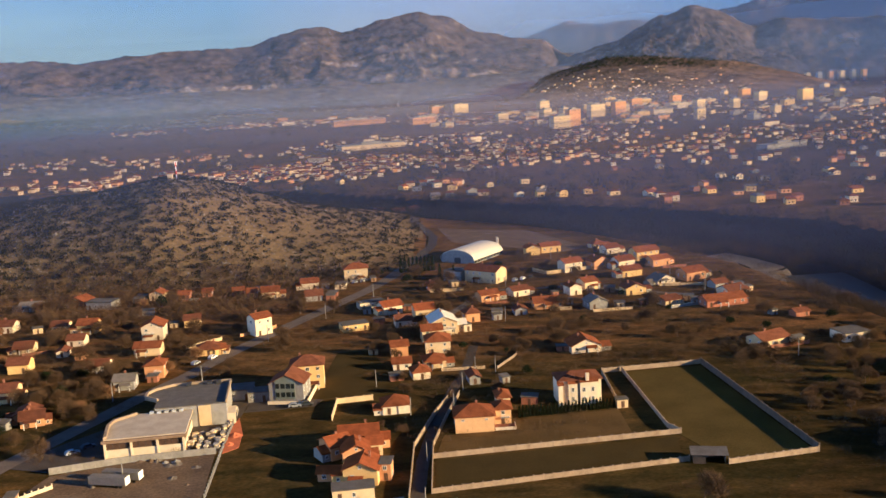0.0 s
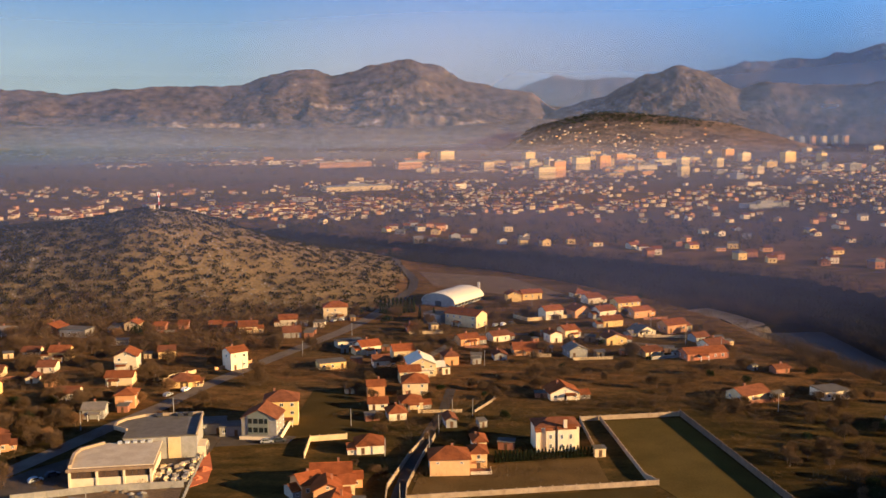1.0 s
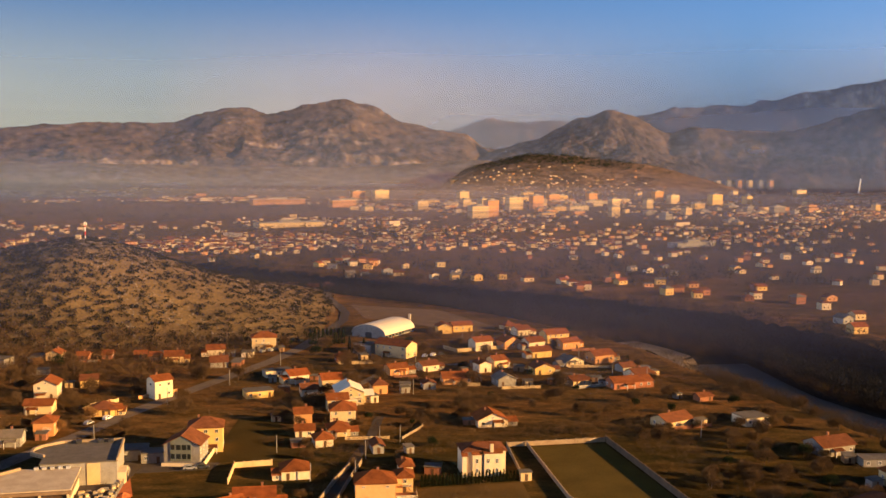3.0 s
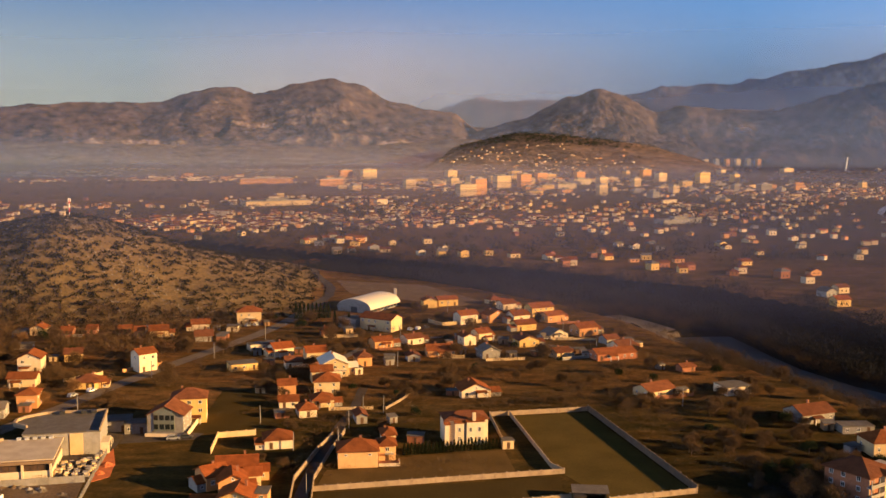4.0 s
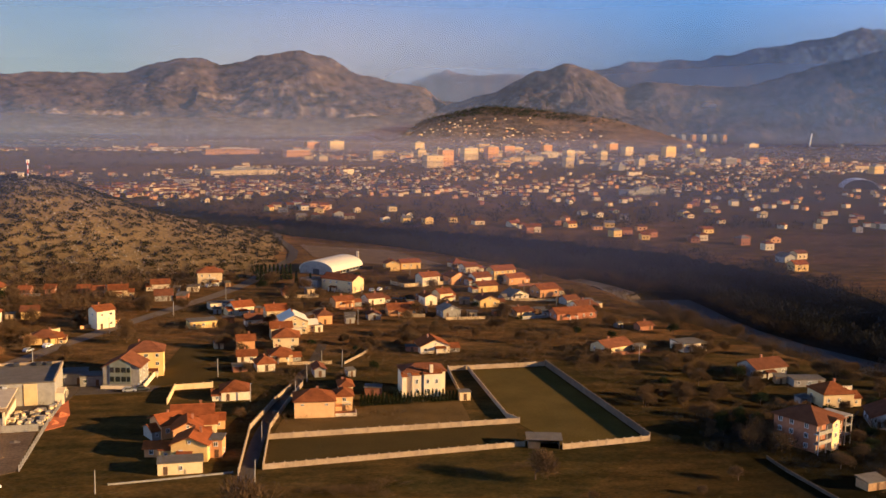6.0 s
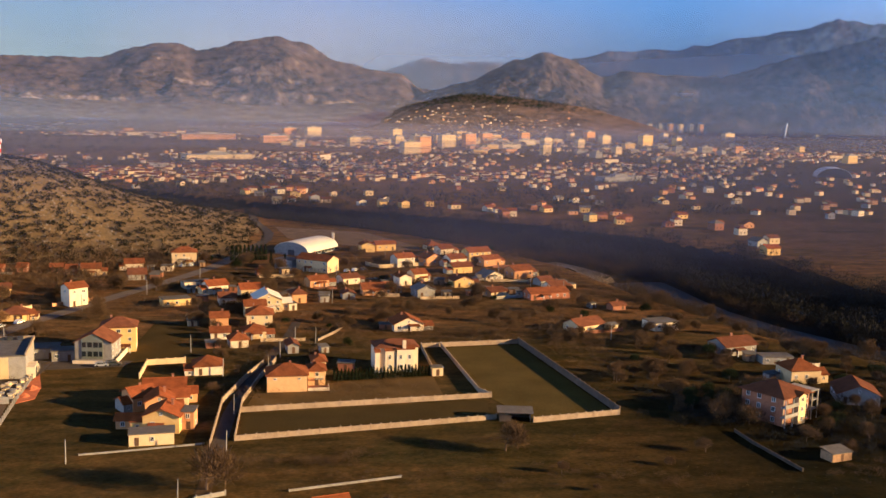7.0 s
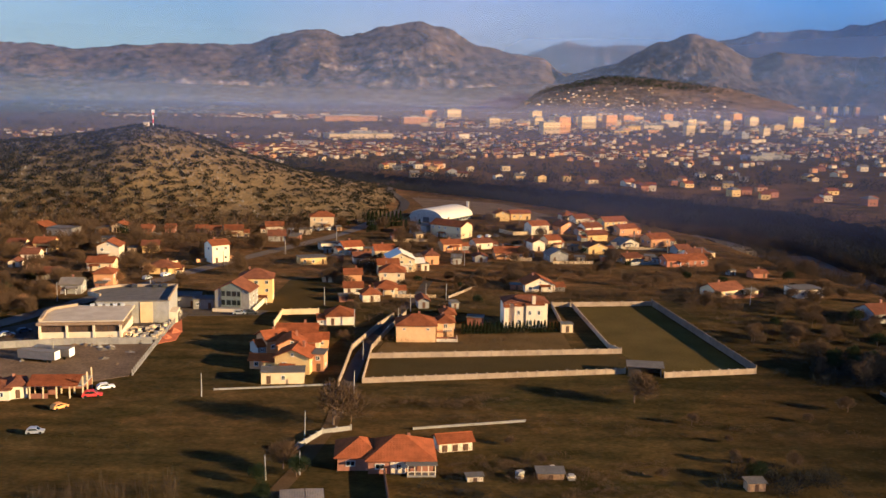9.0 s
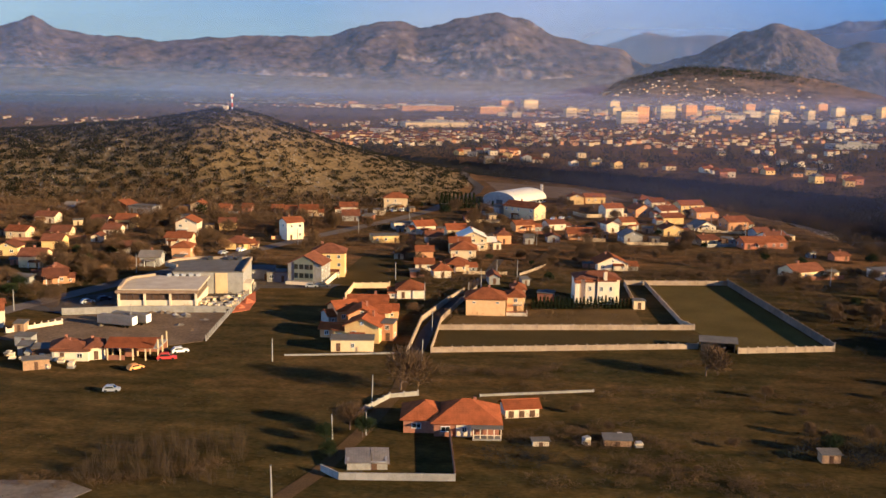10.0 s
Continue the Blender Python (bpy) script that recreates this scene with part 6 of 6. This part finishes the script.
# ---- villa under construction ----
def villa():
    root = tagged(new("villa"), "three-storey unfinished brick villa with pale frame and balconies", "villa")
    root.matrix_basis = pose(138.4, 248.2, 0, 0, 0, 29)
    w, d, h = 12.4, 13.0, 7.7
    f = -d / 2
    wall_block(root, "hip", w, d, h, "brick")
    roof_parts(root, "hip", w, d, h, "brown", 0.9, 0.36)
    # gabled front bay in cream render
    bm = bmesh.new()
    prism(bm, [(-1.0, -0.3), (2.4, -0.3), (2.4, 7.9), (0.7, 8.6), (-1.0, 7.9)], f - 1.3, f + 0.3)
    bmesh.ops.recalc_face_normals(bm, faces=bm.faces[:])
    part("stair_bay", bm, "cream", root, "cream rendered gabled stair bay")
    bm = bmesh.new()
    for sx in (-1, 1):
        pts = [(0.7 + sx * 2.3, f - 1.8, 7.85), (0.7, f - 1.8, 8.85), (0.7, f + 3.2, 8.85), (0.7 + sx * 2.3, f + 3.2, 7.85)]
        slab(bm, pts, 0.16)
    bmesh.ops.recalc_face_normals(bm, faces=bm.faces[:])
    part("bay_roof", bm, "red", root)
    for z in (0.0, 2.75, 5.4):
        for x0, x1 in ((-w / 2 - 0.02, -w / 2 + 0.3), (-4.1, -3.8), (2.6, 2.9), (w / 2 - 0.3, w / 2 + 0.02)):
            bm = bmesh.new()
            box(bm, x0, x1, f - 0.08, f + 0.1, z - 0.2, z + 2.5)
            part("pilaster", bm, "tan", root, "tan concrete frame post")
        bm = bmesh.new()
        box(bm, -w / 2 - 0.03, w / 2 + 0.03, f - 0.1, f + 0.1, z + 2.5, z + 2.75)
        part("ring_beam", bm, "tan", root, "tan concrete ring beam")
        for x in (4.4,):
            add_window(root, pose(x, f, z + 1.3), 1.6, 1.5)
        add_window(root, pose(0.7, f - 1.3, z + 1.4), 1.0, 1.2)
        for y in (-3.5, 1.0, 4.5):
            add_window(root, pose(-w / 2, y, z + 1.4, 0, 0, -90), 1.2, 1.4)
    for z in (2.75, 5.4):
        bm = bmesh.new()
        box(bm, -w / 2 - 1.1, -1.0, f - 1.5, f + 0.05, z - 0.12, z + 0.1)
        b = part("balcony", bm, "concrete", root)
        bm = bmesh.new()
        box(bm, -w / 2 - 1.1, -1.0, f - 1.5, f - 1.4, z + 0.1, z + 0.9)
        part("parapet", bm, "concrete", b)
        bm = bmesh.new()
        box(bm, w / 2, w / 2 + 3.2, f - 0.6, f + 7, z - 0.12, z + 0.12)
        part("balcony", bm, "concrete", root)
    for x in (-w / 2 - 0.9, -3.6):
        bm = bmesh.new()
        box(bm, x - 0.13, x + 0.13, f - 1.45, f - 1.2, -0.2, 7.6)
        part("post", bm, "concrete", root)
    for x, y in ((w / 2 + 3.0, f - 0.5), (w / 2 + 3.0, f + 6.8), (w / 2 + 0.2, f - 0.5)):
        bm = bmesh.new()
        box(bm, x - 0.15, x + 0.15, y - 0.15, y + 0.15, -0.2, 7.9)
        part("post", bm, "concrete", root)
    bm = bmesh.new()
    box(bm, w / 2 - 0.6, w / 2 + 3.3, f - 0.7, f + 7, 7.9, 8.1)
    part("canopy", bm, "concrete", root)


villa()

# ---- farmhouse by the lane ----
def farmhouse():
    root = tagged(new("farmhouse"), "low brick farmhouse with white porch and twin red hipped roofs", "farmhouse")
    root.matrix_basis = pose(1.2, 186.4, 0, 0, 0, 3)
    wall_block(root, "hip", 12.4, 10.6, 2.7, "brick", x0=2.6)
    roof_parts(root, "hip", 12.4, 10.6, 2.7, "bright", 0.7, 0.46, 2.6)
    wall_block(root, "hip", 8.2, 8.8, 2.7, "brick", x0=-5.4, y0=0.8)
    roof_parts(root, "hip", 8.2, 8.8, 2.72, "bright", 0.7, 0.46, -5.4, 0.8)
    bm = bmesh.new()
    box(bm, 0.6, 3.6, -5.42, -5.2, -0.2, 2.5)
    part("front_panel", bm, "white", root, "white plastered front panel")
    for x, z, ww in ((-7.0, 1.5, 1.8), (-1.4, 1.5, 1.8), (2.2, 1.5, 1.0)):
        add_window(root, pose(x, -3.62 if x < -5 else (-5.44 if x > 0 else -5.32), z), ww, 1.1)
    bm = bmesh.new()
    box(bm, 3.7, 9.2, -7.2, -5.3, -0.2, 0.35)
    porch = part("porch", bm, "concrete", root)
    for i in range(5):
        bm = bmesh.new()
        box(bm, 3.8 + i * 1.3, 3.98 + i * 1.3, -7.1, -6.92, 0.35, 2.4)
        part("post", bm, "white", porch)
    bm = bmesh.new()
    box(bm, 3.8, 9.1, -7.12, -7.04, 0.95, 1.1)
    part("rail", bm, "white", porch)
    bm = bmesh.new()
    slab(bm, [(3.5, -7.5, 2.45), (9.5, -7.5, 2.45), (9.5, -5.2, 2.68), (3.5, -5.2, 2.68)], 0.12)
    part("porch_roof", bm, "roof_felt", porch)
    bm = bmesh.new()
    box(bm, 4.0, 4.6, 0.6, 1.2, 3.2, 5.9)
    part("chimney", bm, "brick", root)


def annex():
    root = tagged(new("outbuilding"), "small white outbuilding with dark openings and red roof", "outbuilding")
    root.matrix_basis = pose(14.4, 195.6, 0, 0, 0, 14)
    wall_block(root, "gx", 7.0, 4.4, 2.1, "white", 0.45)
    roof_parts(root, "gx", 7.0, 4.4, 2.1, "bright", 0.5, 0.45)
    for x in (-2.3, -0.1, 2.1):
        bm = bmesh.new()
        box(bm, x - 0.55, x + 0.55, -2.26, -2.1, 0.1, 1.5)
        part("opening", bm, "dark_wood", root, "dark open doorway")


farmhouse()
annex()


def ruin():
    root = tagged(new("stone_barn"), "grey stone barn with sagging slab roof", "barn")
    root.matrix_basis = pose(-12.8, 165.8, 0, 0, 0, 8)
    root.scale = (1.0, 1.0, 0.62)
    bm = bmesh.new()
    box(bm, -3.6, 3.4, -2.8, -2.4, -0.3, 2.3)
    box(bm, -3.6, -3.2, -2.4, 2.8, -0.3, 2.6)
    box(bm, 3.0, 3.4, -2.4, 2.8, -0.3, 2.4)
    box(bm, -3.2, 3.0, 2.4, 2.8, -0.3, 2.8)
    part("wall", bm, "concrete", root)
    bm = bmesh.new()
    slab(bm, [(-4, -3.2, 2.35), (0.6, -3.2, 2.4), (0.4, 3.2, 3.1), (-4, 3.2, 3.0)], 0.18)
    slab(bm, [(0.7, -3.1, 2.2), (3.8, -3.0, 1.9), (3.8, 3.2, 2.9), (0.5, 3.2, 3.05)], 0.18)
    part("roof", bm, "grey_tile", root)
    bm = bmesh.new()
    box(bm, 0.6, 1.6, -2.85, -2.35, 0, 2.0)
    part("door", bm, "dark_wood", root)


ruin()


def unfinished():
    root = tagged(new("unfinished_building"), "unfinished brick frame with red roof terrace", "unfinished house")
    root.matrix_basis = pose(-77.0, 229.0, 0, 0, 0, 4)
    bm = bmesh.new()
    box(bm, -6.2, 6.2, -4.2, 4.2, 2.9, 3.15)
    part("floor_slab", bm, "concrete", root)
    for i in range(5):
        for y in (-4.0, 0.0, 4.0):
            bm = bmesh.new()
            x = -6 + i * 3.0
            box(bm, x - 0.15, x + 0.15, y - 0.15, y + 0.15, -0.2, 2.9 if i < 4 else 5.2)
            part("post", bm, "cream", root)
    bm = bmesh.new()
    box(bm, -6.1, 6.1, 3.8, 4.0, -0.2, 2.9)
    part("back_wall", bm, "brick", root)
    bm = bmesh.new()
    box(bm, -6.1, -2.0, -4.0, -3.8, -0.2, 1.2)
    part("parapet", bm, "brick", root)
    bm = bmesh.new()
    box(bm, -2.9, -0.2, -1.0, -0.8, -0.2, 2.9)
    part("inner_wall", bm, "brick", root)
    bm = bmesh.new()
    slab(bm, [(-6.6, -4.6, 3.25), (5.0, -4.6, 3.25), (5.0, 0.2, 4.6), (-6.6, 0.2, 4.6)], 0.15)
    slab(bm, [(-6.6, 0.2, 4.6), (5.0, 0.2, 4.6), (5.0, 4.6, 3.3), (-6.6, 4.6, 3.3)], 0.15)
    part("roof", bm, "bright", root)


unfinished()


# ---- small things ----
def trailer(x, y, rot):
    root = tagged(new("trailer"), "pale grey box trailer parked in the yard", "trailer", "trailers")
    root.matrix_basis = pose(x, y, 0.07, 0, 0, rot)
    bm = bmesh.new()
    box(bm, -5.4, 5.4, -1.25, 1.25, 0.75, 3.0)
    bmesh.ops.bevel(bm, geom=bm.edges[:], offset=0.05, segments=1, affect="EDGES")
    part("box_body", bm, "weathered_grey", root)
    bm = bmesh.new()
    box(bm, 5.41, 5.47, -1.2, 1.2, 0.8, 2.95)
    part("door", bm, "white_paint", root)
    bm = bmesh.new()
    box(bm, -5.2, 5.2, -0.5, 0.5, 0.5, 0.75)
    part("chassis", bm, "dark_metal", root)
    for px in (2.6, 3.8):
        for s in (-1.0, 1.0):
            bm = bmesh.new()
            tube(bm, (px, s - 0.14, 0.45), (px, s + 0.14, 0.45), 0.45, 0.45, 12)
            part("wheel", bm, "rubber", root)
    bm = bmesh.new()
    box(bm, -4.0, -3.8, -0.9, -0.7, 0, 0.75)
    part("landing_leg", bm, "dark_metal", root)


trailer(-92.6, 256.6, -13)
trailer(-90.0, 260.0, -13)


def car(x, y, rot, paint, label, long=4.2, tall=1.45):
    root = tagged(new("car"), label, "car", "parked cars")
    root.matrix_basis = pose(x, y, ground_z(x, y) + 0.1, 0, 0, rot)
    a = long / 2
    bm = bmesh.new()
    prism(bm, [(-a, 0.3), (a, 0.3), (a, 0.7), (a * 0.55, 0.85), (a * 0.2, tall), (-a * 0.6, tall), (-a * 0.95, 0.9)], -0.82, 0.82)
    bmesh.ops.recalc_face_normals(bm, faces=bm.faces[:])
    part("body", bm, paint, root)
    for s in (-1, 1):
        bm = bmesh.new()
        prism(bm, [(-a * 0.75, 0.92), (a * 0.42, 0.92), (a * 0.16, tall - 0.1), (-a * 0.56, tall - 0.1)], s * 0.83 - 0.01, s * 0.83 + 0.01)
        part("side_window", bm, "glass", root)
    bm = bmesh.new()
    slab(bm, [(a * 0.53, -0.7, 0.9), (a * 0.53, 0.7, 0.9), (a * 0.22, 0.65, tall - 0.02), (a * 0.22, -0.65, tall - 0.02)], 0.02)
    part("windscreen", bm, "glass", root)
    for px in (-a * 0.62, a * 0.62):
        for s in (-0.78, 0.78):
            bm = bmesh.new()
            tube(bm, (px, s - 0.1, 0.32), (px, s + 0.1, 0.32), 0.32, 0.32, 12)
            part("wheel", bm, "rubber", root)


car(-111.2, 282.0, 40, "silver_paint", "silver car parked on the forecourt")
car(-108.0, 286.5, 40, "dark_paint", "dark car parked on the forecourt")
car(-74.5, 324.5, 70, "white_paint", "white car beside the store")
car(-46.8, 314.8, 5, "dark_paint", "dark blue car before the apartments")
car(-50.5, 313.8, 5, "silver_paint", "grey car before the apartments")
car(-69.0, 226.4, 15, "red_paint", "red pickup beside the unfinished house", 4.6, 1.6)
car(-67.8, 232.6, 30, "white_paint", "white car beside the yard fence")
car(-73.3, 217.3, 50, "orange_paint", "orange-yellow car on the grass", 3.7, 1.4)
car(-72.5, 200.8, 10, "silver_paint", "old pale car standing in the grass", 3.6, 1.4)
for i, (x, y) in enumerate(((-52, 502), (-48, 503), (-44, 505), (-40, 507), (-36, 508), (36, 489), (40, 491), (44, 493), (-95, 370), (-90, 377))):
    car(x, y, 60 if x > -80 else 66, ("white_paint", "dark_paint", "silver_paint")[i % 3], "car parked along the village road")


def pole(x, y, h=6.0, lean=0.0):
    root = tagged(new("utility_pole"), "slim pale concrete utility pole", "utility pole", "utility poles")
    root.matrix_basis = pose(x, y, ground_z(x, y), lean, lean, 20)
    bm = bmesh.new()
    tube(bm, (0, 0, -0.3), (0, 0, h), 0.16, 0.1, 8)
    part("shaft", bm, "concrete", root)
    bm = bmesh.new()
    box(bm, -0.16, 0.16, -0.05, 0.05, h, h + 0.14)
    part("bracket", bm, "dark_metal", root)


for x, y, h in ((-43.9, 227.9, 5.6), (-16.6, 201.6, 5.4), (-21.0, 177.3, 4.8), (-26.3, 149.7, 5.5), (-8.4, 232.1, 5.4), (-89.5, 258.4, 5.6), (-128, 270.6, 6), (-114, 330, 6.5), (-87, 345, 6.5), (-72, 398, 6.5), (-52, 432, 6.5), (-33, 470, 6.5), (-25, 330, 6), (4, 322, 6), (9, 340, 6), (16, 340, 6), (0.5, 302, 5.6), (30, 470, 6.5), (25, 410, 6.5), (118, 445, 7), (128, 425, 7), (108, 470, 7), (122, 340, 6.5), (-13, 300, 5.6), (-8, 262, 5.4), (95, 520, 7), (60, 540, 7), (-15, 180, 4.6)):
    pole(x, y, h, rv.uniform(-1.2, 1.2))


def mast():
    x, y = -166.0, 652.0
    root = tagged(new("antenna_mast"), "slim red and white antenna mast on the hilltop", "mast")
    root.matrix_basis = pose(x, y, ground_z(x, y))
    for i in range(4):
        bm = bmesh.new()
        tube(bm, (0, 0, -0.5 + i * 2.6), (0, 0, 2.1 + i * 2.6), 0.28, 0.26, 8)
        part("mast_section", bm, ("white_paint", "red_paint")[i % 2], root)
    for a in range(3):
        bm = bmesh.new()
        c, s = math.cos(a * 2.094), math.sin(a * 2.094)
        box(bm, c * 0.7 - 0.22, c * 0.7 + 0.22, s * 0.7 - 0.22, s * 0.7 + 0.22, 8.4, 10.6)
        part("antenna", bm, "white_paint", root)
    hut = tagged(new("equipment_hut"), "small white equipment hut below the mast", "hut")
    hut.matrix_basis = pose(x - 3.5, y - 3, ground_z(x - 3.5, y - 3) - 0.3)
    bm = bmesh.new()
    box(bm, -1.6, 1.6, -1.2, 1.2, 0, 2.6)
    part("wall", bm, "white", hut)
    bm = bmesh.new()
    box(bm, -1.8, 1.8, -1.4, 1.4, 2.6, 2.75)
    part("roof", bm, "concrete", hut)


mast()


def hut(x, y, rot, w, d, h, wall, label, tilt=0.3):
    root = tagged(new("garden_hut"), label, "hut", "garden huts")
    root.matrix_basis = pose(x, y, ground_z(x, y), 0, 0, rot)
    bm = bmesh.new()
    box(bm, -w / 2, w / 2, -d / 2, d / 2, -0.2, h)
    part("wall", bm, wall, root)
    bm = bmesh.new()
    slab(bm, [(-w / 2 - 0.3, -d / 2 - 0.3, h + 0.15), (w / 2 + 0.3, -d / 2 - 0.3, h + 0.15), (w / 2 + 0.3, d / 2 + 0.3, h + 0.15 + tilt), (-w / 2 - 0.3, d / 2 + 0.3, h + 0.15 + tilt)], 0.12)
    part("roof", bm, "roof_felt", root)
    bm = bmesh.new()
    box(bm, -0.4, 0.4, -d / 2 - 0.05, -d / 2 + 0.02, 0, min(1.9, h - 0.2))
    part("door", bm, "dark_wood", root)


hut(137.5, 215.0, 14, 6.0, 4.0, 2.0, "wood", "low felt-roofed shed among dark trees", 0.6)
hut(70.1, 175.5, 5, 3.4, 2.2, 1.6, "wood", "small wooden garden hut under trees")
hut(18.0, 178.4, 8, 3.0, 1.6, 1.0, "white", "low white caravan-like hutch on the grass", 0.1)
hut(32.5, 180.5, 0, 5.0, 3.0, 1.2, "wood", "heap-like low wooden pen", 0.2)
house(-91.0, 225.5, 6, 8.0, 6.0, 2.5, "hip", "white", "brown")
hut(-98.0, 226.0, 10, 6.0, 4.0, 2.4, "dark_wood", "dark lean-to beside houses")


# ---- sheds and garden walls between the houses ----
rg = random.Random(77)
for i in range(70):
    hx, hy = HOUSES[rg.randrange(min(len(HOUSES), 92))]
    if not 230 < hy < 540:
        continue
    x, y = hx + rg.choice((-1, 1)) * rg.uniform(7.5, 11), hy + rg.uniform(-6, 6)
    if clear(x, y, 6.5) and not near_road(x, y):
        hut(x, y, rg.uniform(-15, 25), rg.uniform(2.5, 5), rg.uniform(2.2, 3.5), rg.uniform(1.9, 2.5), rg.choice(("wood", "concrete", "cream", "brick", "grey")), "small village shed under a felt roof", rg.uniform(0.2, 0.6))
for i in range(46):
    hx, hy = HOUSES[rg.randrange(min(len(HOUSES), 92))]
    if not 290 < hy < 540:
        continue
    a = rg.uniform(-10, 25) + rg.choice((0, 90))
    n = rg.uniform(8, 18)
    x, y = hx + rg.uniform(-3, 3), hy - rg.uniform(7, 9)
    ex, ey = x + n * math.cos(radians(a)), y + n * math.sin(radians(a))
    if all(clear(x + (ex - x) * k / 6, y + (ey - y) * k / 6, 6) and not near_road(x + (ex - x) * k / 6, y + (ey - y) * k / 6, 5) for k in range(7)):
        fence([(x, y), (ex, ey)], rg.uniform(0.9, 1.4), 2.8, rg.choice(("cream", "concrete", "white", "brick")), "low rendered garden wall between houses", 0.25, 0.15)


def heap(x, y, r, h, material, label):
    """A low mound of loose material."""
    rnd = random.Random(round(x * 13 + y))
    bm = bmesh.new()
    rings = [[bm.verts.new((x + r * k * math.cos(a * 0.524) * rnd.uniform(0.8, 1.15), y + r * k * math.sin(a * 0.524) * rnd.uniform(0.8, 1.15), -0.1 + h * (1 - k) * rnd.uniform(0.8, 1.2))) for a in range(12)] for k in (1.0, 0.66, 0.33)]
    top = bm.verts.new((x, y, h))
    for a, b in zip(rings, rings[1:]):
        for i in range(12):
            bm.faces.new((a[i], a[(i + 1) % 12], b[(i + 1) % 12], b[i]))
    for i in range(12):
        bm.faces.new((rings[-1][i], rings[-1][(i + 1) % 12], top))
    tagged(part("rubble_mound", bm, material), label, "rubble mound", "rubble mounds in the yard")


for i in range(16):
    heap(-82 + rg.uniform(-16, 14), 270 + rg.uniform(-16, 4), rg.uniform(0.8, 2.2), rg.uniform(0.4, 1.0), rg.choice(("gravel", "yard_dirt", "concrete")), "low mound of rubble in the storage yard")
heap(-65.5, 290, 2.6, 1.2, "red_earth", "mound of orange-red earth by the fence")
heap(-66.0, 283, 2.2, 1.0, "red_earth", "mound of orange-red earth by the fence")
for i in range(14):
    goods(-100 + rg.uniform(-8, 14), 214 + rg.uniform(0, 12), 200 + i)
for x, y, r in ((-104, 228, 10), (-96, 216, 25), (-108, 236, 0), (-112, 222, 15)):
    hut(x, y, r, rg.uniform(3, 6), rg.uniform(2.5, 4), 2.3, rg.choice(("wood", "concrete", "grey")), "low shed beside the roadside houses")
# Slab stacks standing in for dark wreck shapes near the pen.
for i in range(3):
    goods(24 + rg.uniform(0, 16), 176 + rg.uniform(0, 8), 300 + i)
